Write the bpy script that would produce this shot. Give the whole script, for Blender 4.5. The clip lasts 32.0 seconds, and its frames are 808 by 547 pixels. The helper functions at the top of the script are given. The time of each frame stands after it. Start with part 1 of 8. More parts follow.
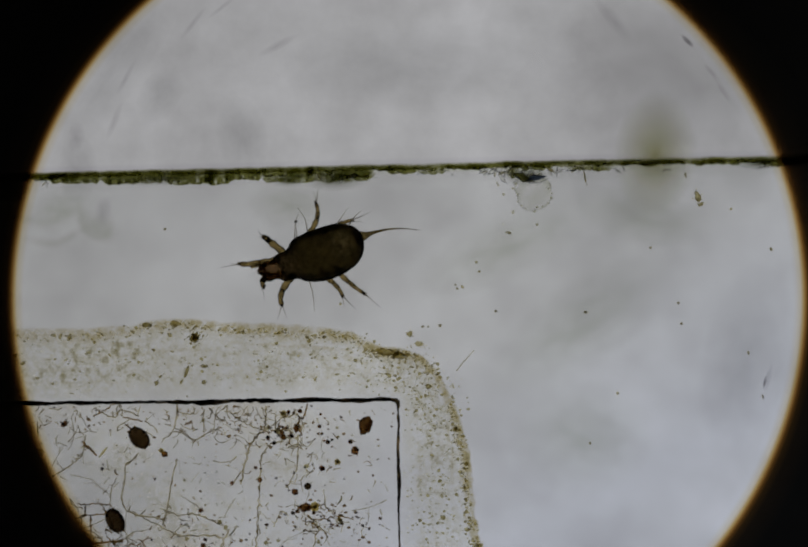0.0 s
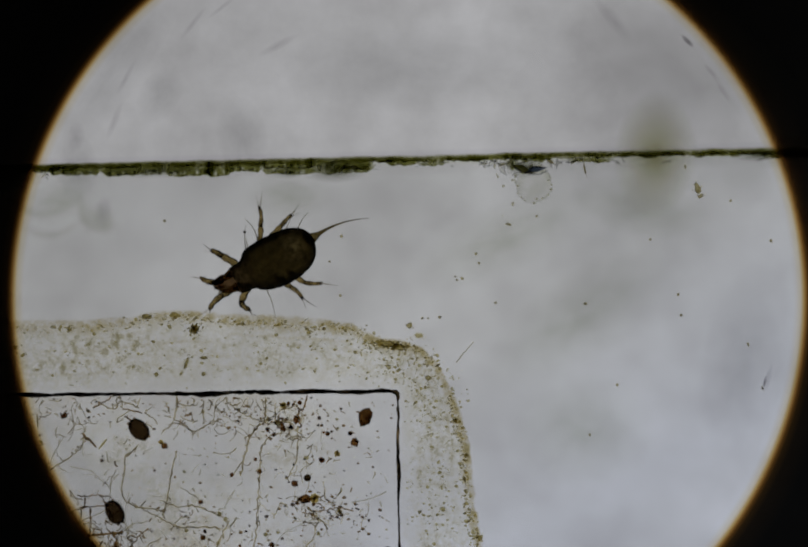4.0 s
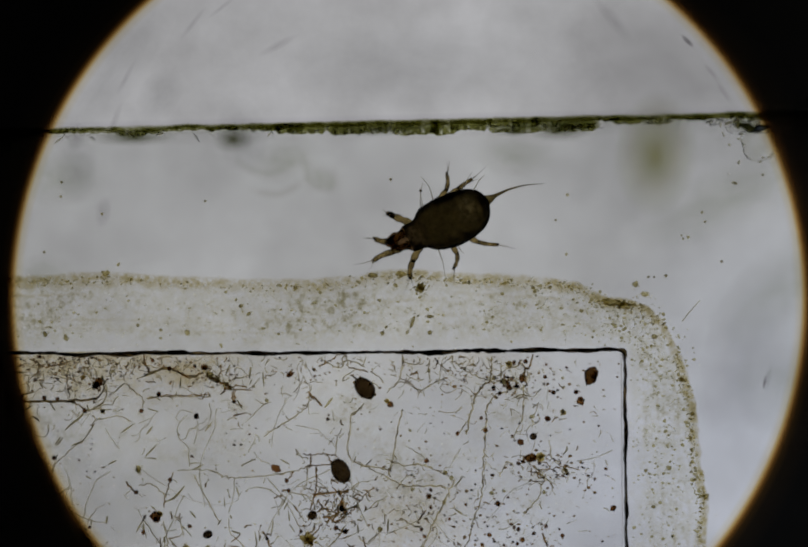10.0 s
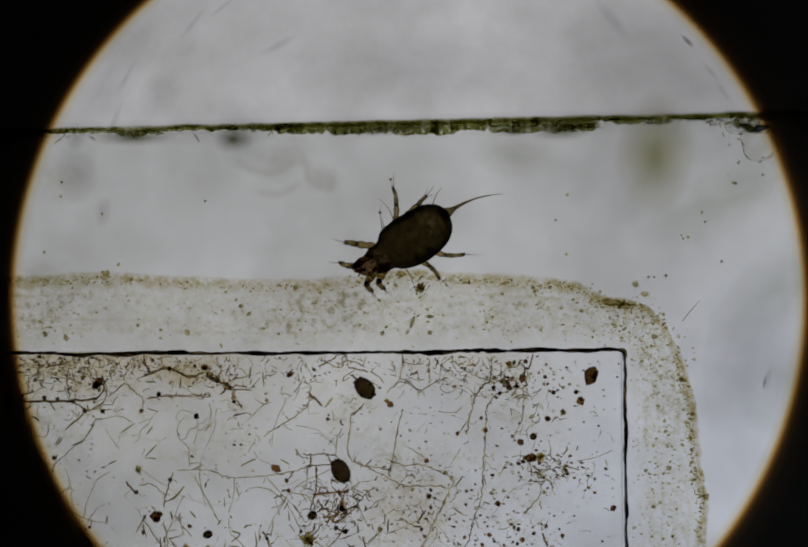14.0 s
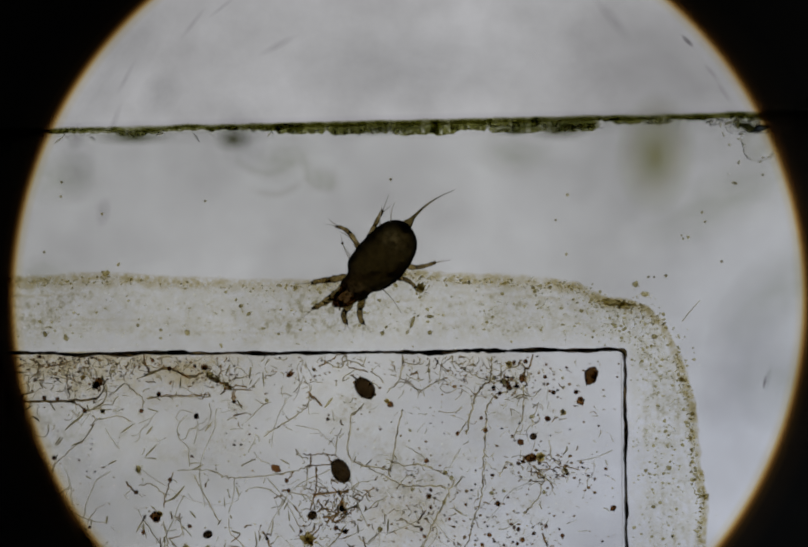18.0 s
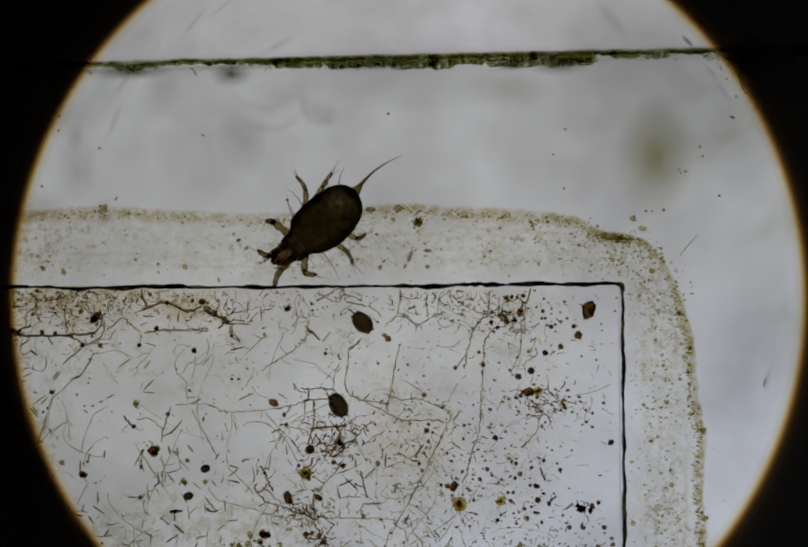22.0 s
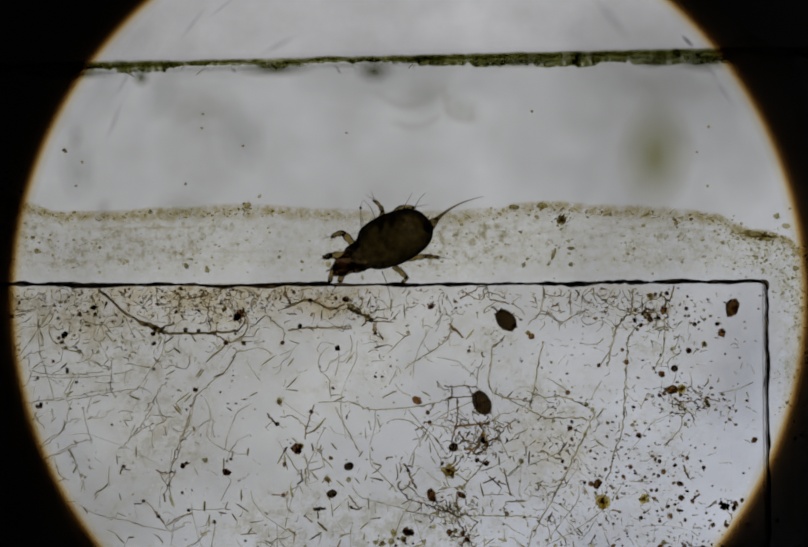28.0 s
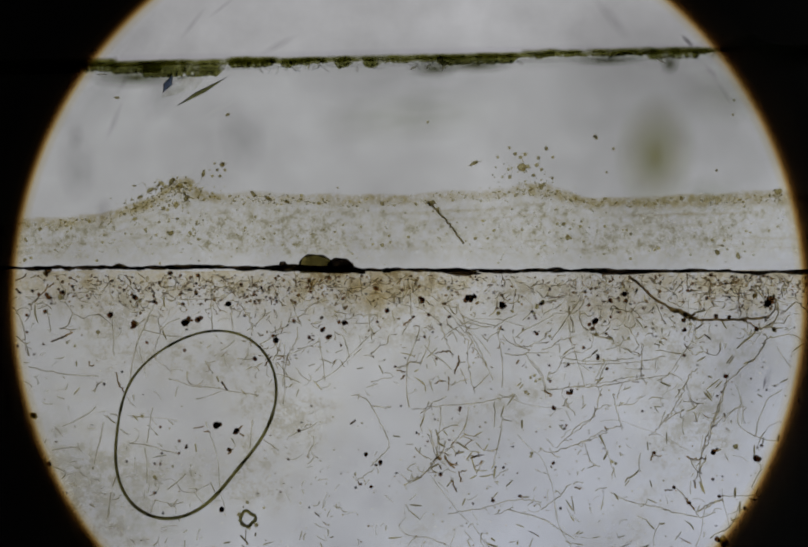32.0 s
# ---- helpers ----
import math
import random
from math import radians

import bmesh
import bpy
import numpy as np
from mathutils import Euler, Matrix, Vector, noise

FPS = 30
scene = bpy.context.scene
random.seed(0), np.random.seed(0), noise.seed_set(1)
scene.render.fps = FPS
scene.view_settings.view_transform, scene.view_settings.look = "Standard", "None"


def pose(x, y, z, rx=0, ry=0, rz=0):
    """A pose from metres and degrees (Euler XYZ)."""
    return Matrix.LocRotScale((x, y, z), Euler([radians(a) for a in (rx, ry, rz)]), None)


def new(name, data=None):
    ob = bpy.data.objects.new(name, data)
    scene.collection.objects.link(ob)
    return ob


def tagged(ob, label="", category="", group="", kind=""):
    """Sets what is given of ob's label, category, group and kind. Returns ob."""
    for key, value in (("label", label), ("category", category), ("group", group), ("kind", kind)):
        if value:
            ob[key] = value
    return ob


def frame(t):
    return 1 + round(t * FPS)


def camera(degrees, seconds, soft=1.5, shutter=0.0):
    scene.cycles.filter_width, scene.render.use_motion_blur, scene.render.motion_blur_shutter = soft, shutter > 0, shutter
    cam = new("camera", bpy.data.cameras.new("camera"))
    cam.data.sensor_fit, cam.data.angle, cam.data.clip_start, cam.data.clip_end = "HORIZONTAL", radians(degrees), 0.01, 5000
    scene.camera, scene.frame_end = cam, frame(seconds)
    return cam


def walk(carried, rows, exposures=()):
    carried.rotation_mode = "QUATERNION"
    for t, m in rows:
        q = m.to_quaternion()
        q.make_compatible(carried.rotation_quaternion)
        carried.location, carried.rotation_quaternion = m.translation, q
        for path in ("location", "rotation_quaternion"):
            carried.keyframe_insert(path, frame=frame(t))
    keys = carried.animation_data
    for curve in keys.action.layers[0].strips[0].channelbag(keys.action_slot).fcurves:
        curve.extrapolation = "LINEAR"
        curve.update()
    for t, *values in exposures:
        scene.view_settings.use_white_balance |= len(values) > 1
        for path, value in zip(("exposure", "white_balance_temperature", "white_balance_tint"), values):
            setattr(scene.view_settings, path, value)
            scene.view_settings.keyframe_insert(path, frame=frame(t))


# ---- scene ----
# One millimetre, and the width of one unit of the plan (2.9 micrometres), in metres.
MM = 0.001
U = 0.0029 * MM
EYE = 30.0 * MM                       # height of the objective's eye point over the slide
HALF = 784 * U

cam = camera(math.degrees(2 * math.atan(HALF / EYE)), 32.0, soft=2.05, shutter=0.45)

# The stage is pushed about under the optics: seconds, and how far the slide has gone right and down, in plan units.
TRAVEL = [
    (0.0, 0, 0), (3.5, 0, 0), (4.2, -1, -30), (4.9, -3, -80), (5.5, -3, -87), (5.7, -3, -87), (5.8, 5, -87.5), (5.9, 43, -88.5),
    (6.0, 192, -91.5), (6.1, 290, -93), (6.2, 389, -96), (6.3, 518, -99), (6.4, 627, -102), (6.5, 779, -105),
    (6.6, 820, -106), (6.7, 868, -107), (6.8, 894, -108), (7.0, 897, -108), (7.8, 897, -108), (8.0, 883, -107),
    (8.1, 832, -106), (8.2, 758, -104), (8.3, 662, -102), (8.4, 612, -101), (8.5, 553, -99.5), (8.6, 522, -98.5),
    (8.7, 492, -98), (8.8, 467, -97.5), (8.9, 457, -97), (9.0, 447, -96.6), (9.2, 438.5, -96.4), (9.5, 438, -96.4),
    (19.0, 438, -96.4), (19.1, 437, -122), (19.2, 434, -200), (19.3, 430, -322), (19.4, 427, -430), (19.5, 425, -557),
    (19.6, 424.5, -561.5), (20.0, 424.5, -562.5), (20.5, 424.5, -562.5), (20.6, 424, -560), (20.8, 425, -534), (20.9, 426, -512),
    (21.0, 427, -464), (21.1, 428.5, -416), (21.2, 430, -361), (21.3, 431.5, -307), (21.4, 432.5, -266), (21.5, 433, -234),
    (21.6, 433.3, -225), (21.8, 433.5, -224), (22.6, 433.5, -224), (22.7, 432, -224), (22.8, 417, -223.7), (22.9, 378, -222.5), (23.0, 315, -221),
    (23.1, 312, -221), (23.2, 338, -221.5), (23.3, 449, -224), (23.4, 560, -226), (23.5, 663, -227), (23.6, 702, -227.8),
    (23.8, 712, -228), (24.0, 712.5, -228), (25.0, 712, -228.6), (29.6, 712, -228.6), (29.7, 716, -228.7), (29.9, 787, -230.3),
    (30.0, 826, -231.5), (30.2, 895, -233.3), (30.3, 1000, -236), (30.4, 1117, -238), (30.5, 1268, -241), (30.6, 1370, -244.5), (30.7, 1476, -247),
    (30.8, 1580, -249.5), (30.9, 1635, -251.5), (31.0, 1697, -253), (31.1, 1727, -254), (31.3, 1742, -255), (32.0, 1742, -255),
]


def place(x, y, z=0.0):
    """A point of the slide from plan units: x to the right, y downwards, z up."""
    return Vector(((x - 784) * U, (531 - y) * U, z * U))


def optics(z):
    """The way of the optics over the slide, at height z."""
    return [(t, pose(-dx * U, dy * U, z)) for t, dx, dy in TRAVEL]


walk(cam, optics(EYE), [(0.0, -0.05), (8.0, -0.04), (9.0, 0.0), (19.0, 0.04), (22.0, 0.055), (25.0, 0.07), (28.0, 0.11), (30.0, 0.10), (31.0, 0.04), (32.0, 0.03)])

# Dim room light; the frosted lamp under the stage does the rest by its own glow.
world = bpy.data.worlds.new("room")
scene.world = world
world.use_nodes = True
world.node_tree.nodes["Background"].inputs[0].default_value = (1.0, 0.95, 0.88, 1)
world.node_tree.nodes["Background"].inputs[1].default_value = 0.0025


# ---------------------------------------------------------------- materials
def nodes_of(name):
    m = bpy.data.materials.new(name)
    m.use_nodes = True
    t = m.node_tree
    t.nodes.clear()
    return m, t, t.nodes.new("ShaderNodeOutputMaterial")


def node(t, kind, **values):
    n = t.nodes.new("ShaderNode" + kind)
    for key, value in values.items():
        n.inputs[key.replace("_", " ")].default_value = value
    return n


def noise_at(t, scale, detail=4.0, rough=0.55, coord="Object", offset=None):
    """Noise of so many waves per plan unit times 1000."""
    c = t.nodes.new("ShaderNodeTexCoord")
    n = node(t, "TexNoise", Scale=scale / (1000 * U), Detail=detail, Roughness=rough)
    if offset is None:
        t.links.new(c.outputs[coord], n.inputs["Vector"])
    else:
        a = t.nodes.new("ShaderNodeVectorMath")
        a.inputs[1].default_value = offset
        t.links.new(c.outputs[coord], a.inputs[0])
        t.links.new(a.outputs[0], n.inputs["Vector"])
    return n.outputs["Fac"]


def ramp(t, fac, stops):
    r = t.nodes.new("ShaderNodeValToRGB")
    e = r.color_ramp.elements
    while len(e) < len(stops):
        e.new(0.5)
    for el, (at, col) in zip(e, stops):
        el.position, el.color = at, (*col, 1)
    t.links.new(fac, r.inputs["Fac"])
    return r.outputs["Color"]


def matter(name, dark, light, scale=40.0, rough=0.35, ior=1.36, clear=1.0, by_object=0.0, lo=0.35, hi=0.65):
    """Translucent organic matter: light from below is tinted on its way through."""
    m, t, out = nodes_of(name)
    p = node(t, "BsdfPrincipled", Roughness=rough, IOR=ior)
    p.inputs["Transmission Weight"].default_value = clear
    p.inputs["Specular IOR Level"].default_value = 0.3
    fac = noise_at(t, scale)
    if by_object:
        info = t.nodes.new("ShaderNodeObjectInfo")
        add = t.nodes.new("ShaderNodeMath")
        add.operation = "MULTIPLY_ADD"
        add.inputs[1].default_value, add.inputs[2].default_value = by_object, -by_object / 2
        t.links.new(info.outputs["Random"], add.inputs[0])
        s = t.nodes.new("ShaderNodeMath")
        t.links.new(fac, s.inputs[0])
        t.links.new(add.outputs[0], s.inputs[1])
        fac = s.outputs[0]
    t.links.new(ramp(t, fac, [(lo, dark), (hi, light)]), p.inputs["Base Color"])
    bump = node(t, "Bump", Strength=0.3, Distance=2 * U)
    t.links.new(noise_at(t, scale * 3), bump.inputs["Height"])
    t.links.new(bump.outputs[0], p.inputs["Normal"])
    t.links.new(p.outputs[0], out.inputs[0])
    return m


def chitin_material():
    """The mite's back: almost black behind, paler brown in front, with one pale blotch near the tail."""
    m, t, out = nodes_of("dark_brown_chitin")
    p = node(t, "BsdfPrincipled", Roughness=0.5, IOR=1.12)
    p.inputs["Specular IOR Level"].default_value = 0.1
    p.inputs["Transmission Weight"].default_value = 1.0
    c = t.nodes.new("ShaderNodeTexCoord")
    x = t.nodes.new("ShaderNodeSeparateXYZ")
    t.links.new(c.outputs["Object"], x.inputs[0])
    mr = t.nodes.new("ShaderNodeMapRange")
    mr.inputs[1].default_value, mr.inputs[2].default_value = 52 * U, 92 * U
    t.links.new(x.outputs[0], mr.inputs[0])
    back = ramp(t, noise_at(t, 60, 5, 0.7), [(0.35, (0.009, 0.0062, 0.0018)), (0.66, (0.054, 0.037, 0.0105))])
    front = ramp(t, noise_at(t, 110, 5, 0.7), [(0.40, (0.004, 0.0028, 0.001)), (0.64, (0.095, 0.06, 0.025))])
    spot = t.nodes.new("ShaderNodeVectorMath")
    spot.operation = "DISTANCE"
    spot.inputs[1].default_value = (-30 * U, -12 * U, 0)
    flat = t.nodes.new("ShaderNodeVectorMath")
    flat.operation = "MULTIPLY"
    flat.inputs[1].default_value = (1, 1, 0)
    t.links.new(c.outputs["Object"], flat.inputs[0])
    t.links.new(flat.outputs[0], spot.inputs[0])
    near = t.nodes.new("ShaderNodeMapRange")
    near.inputs[1].default_value, near.inputs[2].default_value, near.inputs[3].default_value, near.inputs[4].default_value = 4 * U, 28 * U, 0.8, 0.0
    t.links.new(spot.outputs["Value"], near.inputs[0])
    for fac, col, first in ((mr.outputs[0], front, back), (near.outputs[0], ramp(t, noise_at(t, 85, 5, 0.65), [(0.40, (0.014, 0.010, 0.004)), (0.62, (0.20, 0.15, 0.06))]), None)):
        mix = t.nodes.new("ShaderNodeMix")
        mix.data_type = "RGBA"
        t.links.new(fac, mix.inputs["Factor"])
        t.links.new(first if first is not None else last, mix.inputs["A"])
        t.links.new(col, mix.inputs["B"])
        last = mix.outputs["Result"]
    t.links.new(last, p.inputs["Base Color"])
    bump = node(t, "Bump", Strength=0.25, Distance=2 * U)
    t.links.new(noise_at(t, 80), bump.inputs["Height"])
    t.links.new(bump.outputs[0], p.inputs["Normal"])
    t.links.new(p.outputs[0], out.inputs[0])
    return m


def glass(name, colour=(1, 1, 1), ior=1.5):
    m, t, out = nodes_of(name)
    g = node(t, "BsdfGlass", Roughness=0.0, IOR=ior)
    g.inputs["Color"].default_value = (*colour, 1)
    t.links.new(g.outputs[0], out.inputs[0])
    return m


def film_material(name, clear, tint, dense, scale, fine, depth, power=1.0):
    """A thin clear film: its tint grows with the film's own thickness (attribute "thick") and with grain at two sizes."""
    m, t, out = nodes_of(name)
    a, b = noise_at(t, scale, 4, 0.6), noise_at(t, fine, 5, 0.7)

    def maths(op, x, y, z=None):
        n = t.nodes.new("ShaderNodeMath")
        n.operation = op
        for i, value in enumerate((x, y, z)):
            if value is None:
                continue
            if isinstance(value, (int, float)):
                n.inputs[i].default_value = value
            else:
                t.links.new(value, n.inputs[i])
        return n.outputs[0]

    grain = maths("MULTIPLY_ADD", maths("ADD", a, maths("MULTIPLY", b, 0.8)), depth, 0.5 - 0.9 * depth)
    thick = t.nodes.new("ShaderNodeAttribute")
    thick.attribute_name = "thick"
    f = maths("MULTIPLY", maths("POWER", thick.outputs["Fac"], power), maths("MAXIMUM", grain, 0.0))
    tr = t.nodes.new("ShaderNodeBsdfTransparent")
    t.links.new(ramp(t, f, [(0, clear), (0.5, tint), (1, dense)]), tr.inputs[0])
    t.links.new(tr.outputs[0], out.inputs[0])
    return m


def haze_material(name, colour, power=1.5, grain=0.5, scale=20):
    """A clear sheet for out-of-focus smears and painted vignette, denser towards its middle (local x and y from -1 to
    1).
    """
    m, t, out = nodes_of(name)
    c = t.nodes.new("ShaderNodeTexCoord")
    g = t.nodes.new("ShaderNodeTexGradient")
    g.gradient_type = "SPHERICAL"
    t.links.new(c.outputs["Object"], g.inputs[0])
    pw = t.nodes.new("ShaderNodeMath")
    pw.operation = "POWER"
    pw.inputs[1].default_value = power
    t.links.new(g.outputs["Fac"], pw.inputs[0])
    n = node(t, "TexNoise", Scale=scale / 10, Detail=3.0)
    t.links.new(c.outputs["Object"], n.inputs["Vector"])
    mul = t.nodes.new("ShaderNodeMath")
    mul.operation = "MULTIPLY_ADD"
    mul.inputs[1].default_value, mul.inputs[2].default_value = grain * 2, 1 - grain
    t.links.new(n.outputs["Fac"], mul.inputs[0])
    f = t.nodes.new("ShaderNodeMath")
    f.operation, f.use_clamp = "MULTIPLY", True
    t.links.new(pw.outputs[0], f.inputs[0])
    t.links.new(mul.outputs[0], f.inputs[1])
    tr = t.nodes.new("ShaderNodeBsdfTransparent")
    t.links.new(ramp(t, f.outputs[0], [(0, (1, 1, 1)), (1, colour)]), tr.inputs[0])
    t.links.new(tr.outputs[0], out.inputs[0])
    return m


def paint(name, colour, rough=0.6, metal=0.0, scale=5.0):
    m, t, out = nodes_of(name)
    p = node(t, "BsdfPrincipled", Roughness=rough, Metallic=metal)
    low = tuple(0.7 * c for c in colour)
    t.links.new(ramp(t, noise_at(t, scale), [(0.35, low), (0.65, colour)]), p.inputs["Base Color"])
    t.links.new(p.outputs[0], out.inputs[0])
    return m


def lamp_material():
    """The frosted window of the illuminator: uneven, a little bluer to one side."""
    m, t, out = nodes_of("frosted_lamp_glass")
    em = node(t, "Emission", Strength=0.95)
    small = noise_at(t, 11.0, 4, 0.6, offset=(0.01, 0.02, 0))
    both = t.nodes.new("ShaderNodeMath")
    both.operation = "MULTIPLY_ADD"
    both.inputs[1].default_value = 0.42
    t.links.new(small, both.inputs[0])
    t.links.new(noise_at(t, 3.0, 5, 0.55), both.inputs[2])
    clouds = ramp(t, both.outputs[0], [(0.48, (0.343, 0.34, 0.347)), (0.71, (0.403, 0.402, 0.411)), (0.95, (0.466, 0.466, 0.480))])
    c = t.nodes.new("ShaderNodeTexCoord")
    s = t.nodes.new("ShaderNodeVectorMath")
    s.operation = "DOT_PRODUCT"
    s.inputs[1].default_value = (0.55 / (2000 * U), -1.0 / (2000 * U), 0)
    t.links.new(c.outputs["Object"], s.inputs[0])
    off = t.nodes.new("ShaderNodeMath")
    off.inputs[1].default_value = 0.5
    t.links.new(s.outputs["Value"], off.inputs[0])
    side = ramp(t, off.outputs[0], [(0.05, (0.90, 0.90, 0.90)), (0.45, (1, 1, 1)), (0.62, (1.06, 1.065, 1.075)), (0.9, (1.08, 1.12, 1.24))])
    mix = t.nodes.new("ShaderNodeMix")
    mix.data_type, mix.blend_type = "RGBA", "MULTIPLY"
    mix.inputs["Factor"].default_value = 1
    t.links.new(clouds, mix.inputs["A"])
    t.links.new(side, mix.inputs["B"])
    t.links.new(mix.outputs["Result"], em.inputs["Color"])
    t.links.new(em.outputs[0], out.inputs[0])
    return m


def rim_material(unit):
    """Painted colour fringe and stray glow round the field: clear, then amber, then almost black outwards (local
    radius, in plan units at the stop).
    """
    m, t, out = nodes_of("painted_field_fringe")
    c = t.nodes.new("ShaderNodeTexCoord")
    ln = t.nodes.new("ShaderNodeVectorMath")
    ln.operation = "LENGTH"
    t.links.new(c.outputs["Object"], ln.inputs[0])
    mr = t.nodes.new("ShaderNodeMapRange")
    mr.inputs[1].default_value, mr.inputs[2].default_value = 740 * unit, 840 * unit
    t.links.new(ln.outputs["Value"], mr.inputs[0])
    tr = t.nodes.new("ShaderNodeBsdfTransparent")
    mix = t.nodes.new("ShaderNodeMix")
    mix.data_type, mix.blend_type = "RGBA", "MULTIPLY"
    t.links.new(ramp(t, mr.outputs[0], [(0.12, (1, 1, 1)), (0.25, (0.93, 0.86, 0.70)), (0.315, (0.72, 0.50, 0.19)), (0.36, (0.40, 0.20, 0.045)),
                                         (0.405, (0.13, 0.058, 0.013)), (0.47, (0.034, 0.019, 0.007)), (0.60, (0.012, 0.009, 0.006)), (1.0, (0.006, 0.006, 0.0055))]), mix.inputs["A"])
    # stray glow outside the field, painted stronger towards the lower right
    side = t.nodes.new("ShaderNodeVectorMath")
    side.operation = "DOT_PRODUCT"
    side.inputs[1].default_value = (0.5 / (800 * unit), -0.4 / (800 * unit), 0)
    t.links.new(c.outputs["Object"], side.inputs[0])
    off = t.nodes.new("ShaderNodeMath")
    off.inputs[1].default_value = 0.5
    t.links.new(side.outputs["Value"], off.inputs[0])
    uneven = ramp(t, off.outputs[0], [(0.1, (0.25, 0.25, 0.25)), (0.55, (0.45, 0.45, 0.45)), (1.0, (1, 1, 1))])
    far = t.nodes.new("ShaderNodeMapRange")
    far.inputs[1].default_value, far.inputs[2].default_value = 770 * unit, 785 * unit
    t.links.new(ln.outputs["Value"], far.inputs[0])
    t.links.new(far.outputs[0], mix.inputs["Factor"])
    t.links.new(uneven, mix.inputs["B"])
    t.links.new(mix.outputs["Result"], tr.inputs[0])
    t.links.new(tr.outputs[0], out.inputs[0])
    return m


GLASS = glass("clear_slide_glass", (0.985, 0.99, 0.985))
COVER = glass("thin_cover_glass", ior=1.18)            # against the mounting fluid
CHIPPED = matter("chipped_green_glass", (0.03, 0.035, 0.006), (0.42, 0.41, 0.15), 26, 0.4, 1.1, lo=0.36, hi=0.68)
SHARD = matter("glass_shard", (0.72, 0.72, 0.62), (1.0, 1.0, 1.0), 40, 0.1, 1.025)
INK = matter("dark_blue_grey_glass", (0.02, 0.03, 0.06), (0.20, 0.26, 0.40), 30, 0.3, 1.08)
SEAL = matter("dark_edge_dirt", (0.008, 0.005, 0.003), (0.42, 0.28, 0.12), 20, 0.5, 1.1, lo=0.50, hi=0.74)
CHITIN = chitin_material()
HEAD = matter("red_brown_chitin", (0.008, 0.005, 0.002), (0.20, 0.115, 0.05), 90, 0.04, 1.03)
TAIL_SKIN = matter("tail_chitin", (0.045, 0.032, 0.008), (0.22, 0.165, 0.06), 45, 0.15, 1.06)
LEG = matter("amber_leg_chitin", (0.075, 0.05, 0.014), (0.36, 0.265, 0.10), 60, 0.06, 1.115, lo=0.36, hi=0.62)
SETA = matter("grey_bristle", (0.36, 0.32, 0.22), (0.66, 0.61, 0.47), 60, 0.3, 1.2)
EGG = matter("black_brown_shell", (0.010, 0.0055, 0.002), (0.070, 0.044, 0.018), 60, 0.1, 1.1)
FRUIT = matter("mottled_brown_shell", (0.012, 0.004, 0.001), (0.20, 0.095, 0.024), 120, 0.06, 1.08, lo=0.4)
SPORE = matter("brown_spore", (0.018, 0.0065, 0.0018), (0.25, 0.108, 0.03), 90, 0.06, 1.045, by_object=0.22)
RUST = matter("rust_red_grain", (0.026, 0.009, 0.002), (0.34, 0.16, 0.042), 110, 0.06, 1.035, by_object=0.2, lo=0.40)
OLIVE = matter("olive_grain", (0.19, 0.155, 0.042), (0.68, 0.61, 0.33), 110, 0.3, 1.02, by_object=0.25)
PALE = matter("pale_film_grain", (0.42, 0.39, 0.23), (0.90, 0.87, 0.72), 40, 0.4, 1.03)
HYPHA = matter("olive_brown_hypha", (0.14, 0.10, 0.032), (0.74, 0.66, 0.43), 55, 0.3, 1.03, lo=0.34, hi=0.64)
FAINT = matter("faint_hypha", (0.34, 0.30, 0.17), (0.88, 0.84, 0.70), 40, 0.3, 1.025, lo=0.32, hi=0.64)
STEM = matter("dark_stem", (0.028, 0.016, 0.005), (0.40, 0.28, 0.10), 70, 0.4, 1.1, lo=0.36, hi=0.66)
CRUST = matter("dark_brown_hypha", (0.028, 0.012, 0.003), (0.38, 0.235, 0.075), 45, 0.4, 1.03)
CRUMB = matter("brown_crumbs", (0.035, 0.016, 0.004), (0.36, 0.22, 0.07), 120, 0.3, 1.015)
AMBER = matter("amber_debris", (0.13, 0.085, 0.012), (0.72, 0.60, 0.24), 95, 0.4, 1.01, by_object=0.2)
ROD = matter("olive_rod", (0.085, 0.066, 0.014), (0.60, 0.52, 0.24), 9, 0.3, 1.025, lo=0.33, hi=0.66)
RING = matter("green_black_bubble_rim", (0.018, 0.018, 0.003), (0.24, 0.22, 0.06), 22, 0.35, 1.09)
BLISTER = matter("olive_amber_blister", (0.04, 0.032, 0.006), (0.21, 0.175, 0.055), 30, 0.15, 1.03)
EDGE = film_material("broken_green_glass", (1, 1, 1), (0.27, 0.275, 0.075), (0.013, 0.014, 0.0006), 45, 150, 0.5)
FILM = film_material("dried_mounting_film", (1, 1, 1), (0.897, 0.878, 0.785), (0.47, 0.43, 0.25), 62, 190, 2.8)
RIDGE = film_material("brown_film_ridge", (1, 1, 1), (0.64, 0.56, 0.32), (0.30, 0.235, 0.07), 60, 150, 1.9)
STAIN = film_material("brown_stain", (1, 1, 1), (0.83, 0.745, 0.54), (0.45, 0.345, 0.16), 30, 170, 2.2)
RESIDUE = film_material("faint_dried_residue", (1, 1, 1), (0.968, 0.958, 0.915), (0.78, 0.75, 0.64), 30, 170, 3.0)
SMUDGE = haze_material("olive_smudge", (0.43, 0.42, 0.22), 0.95, 0.12)
HAZE_VIGNETTE = haze_material("lens_haze_and_vignette", (0.80, 0.80, 0.80), 0.8, 0.5, 25)
DUST = haze_material("grey_dust_streak", (0.82, 0.81, 0.82), 0.9, 0.6)
SWIRL = haze_material("faint_swirl", (0.92, 0.92, 0.90), 1.0, 0.3)
FLECK = haze_material("dark_fleck_on_the_lens", (0.30, 0.28, 0.30), 0.7, 0.5)
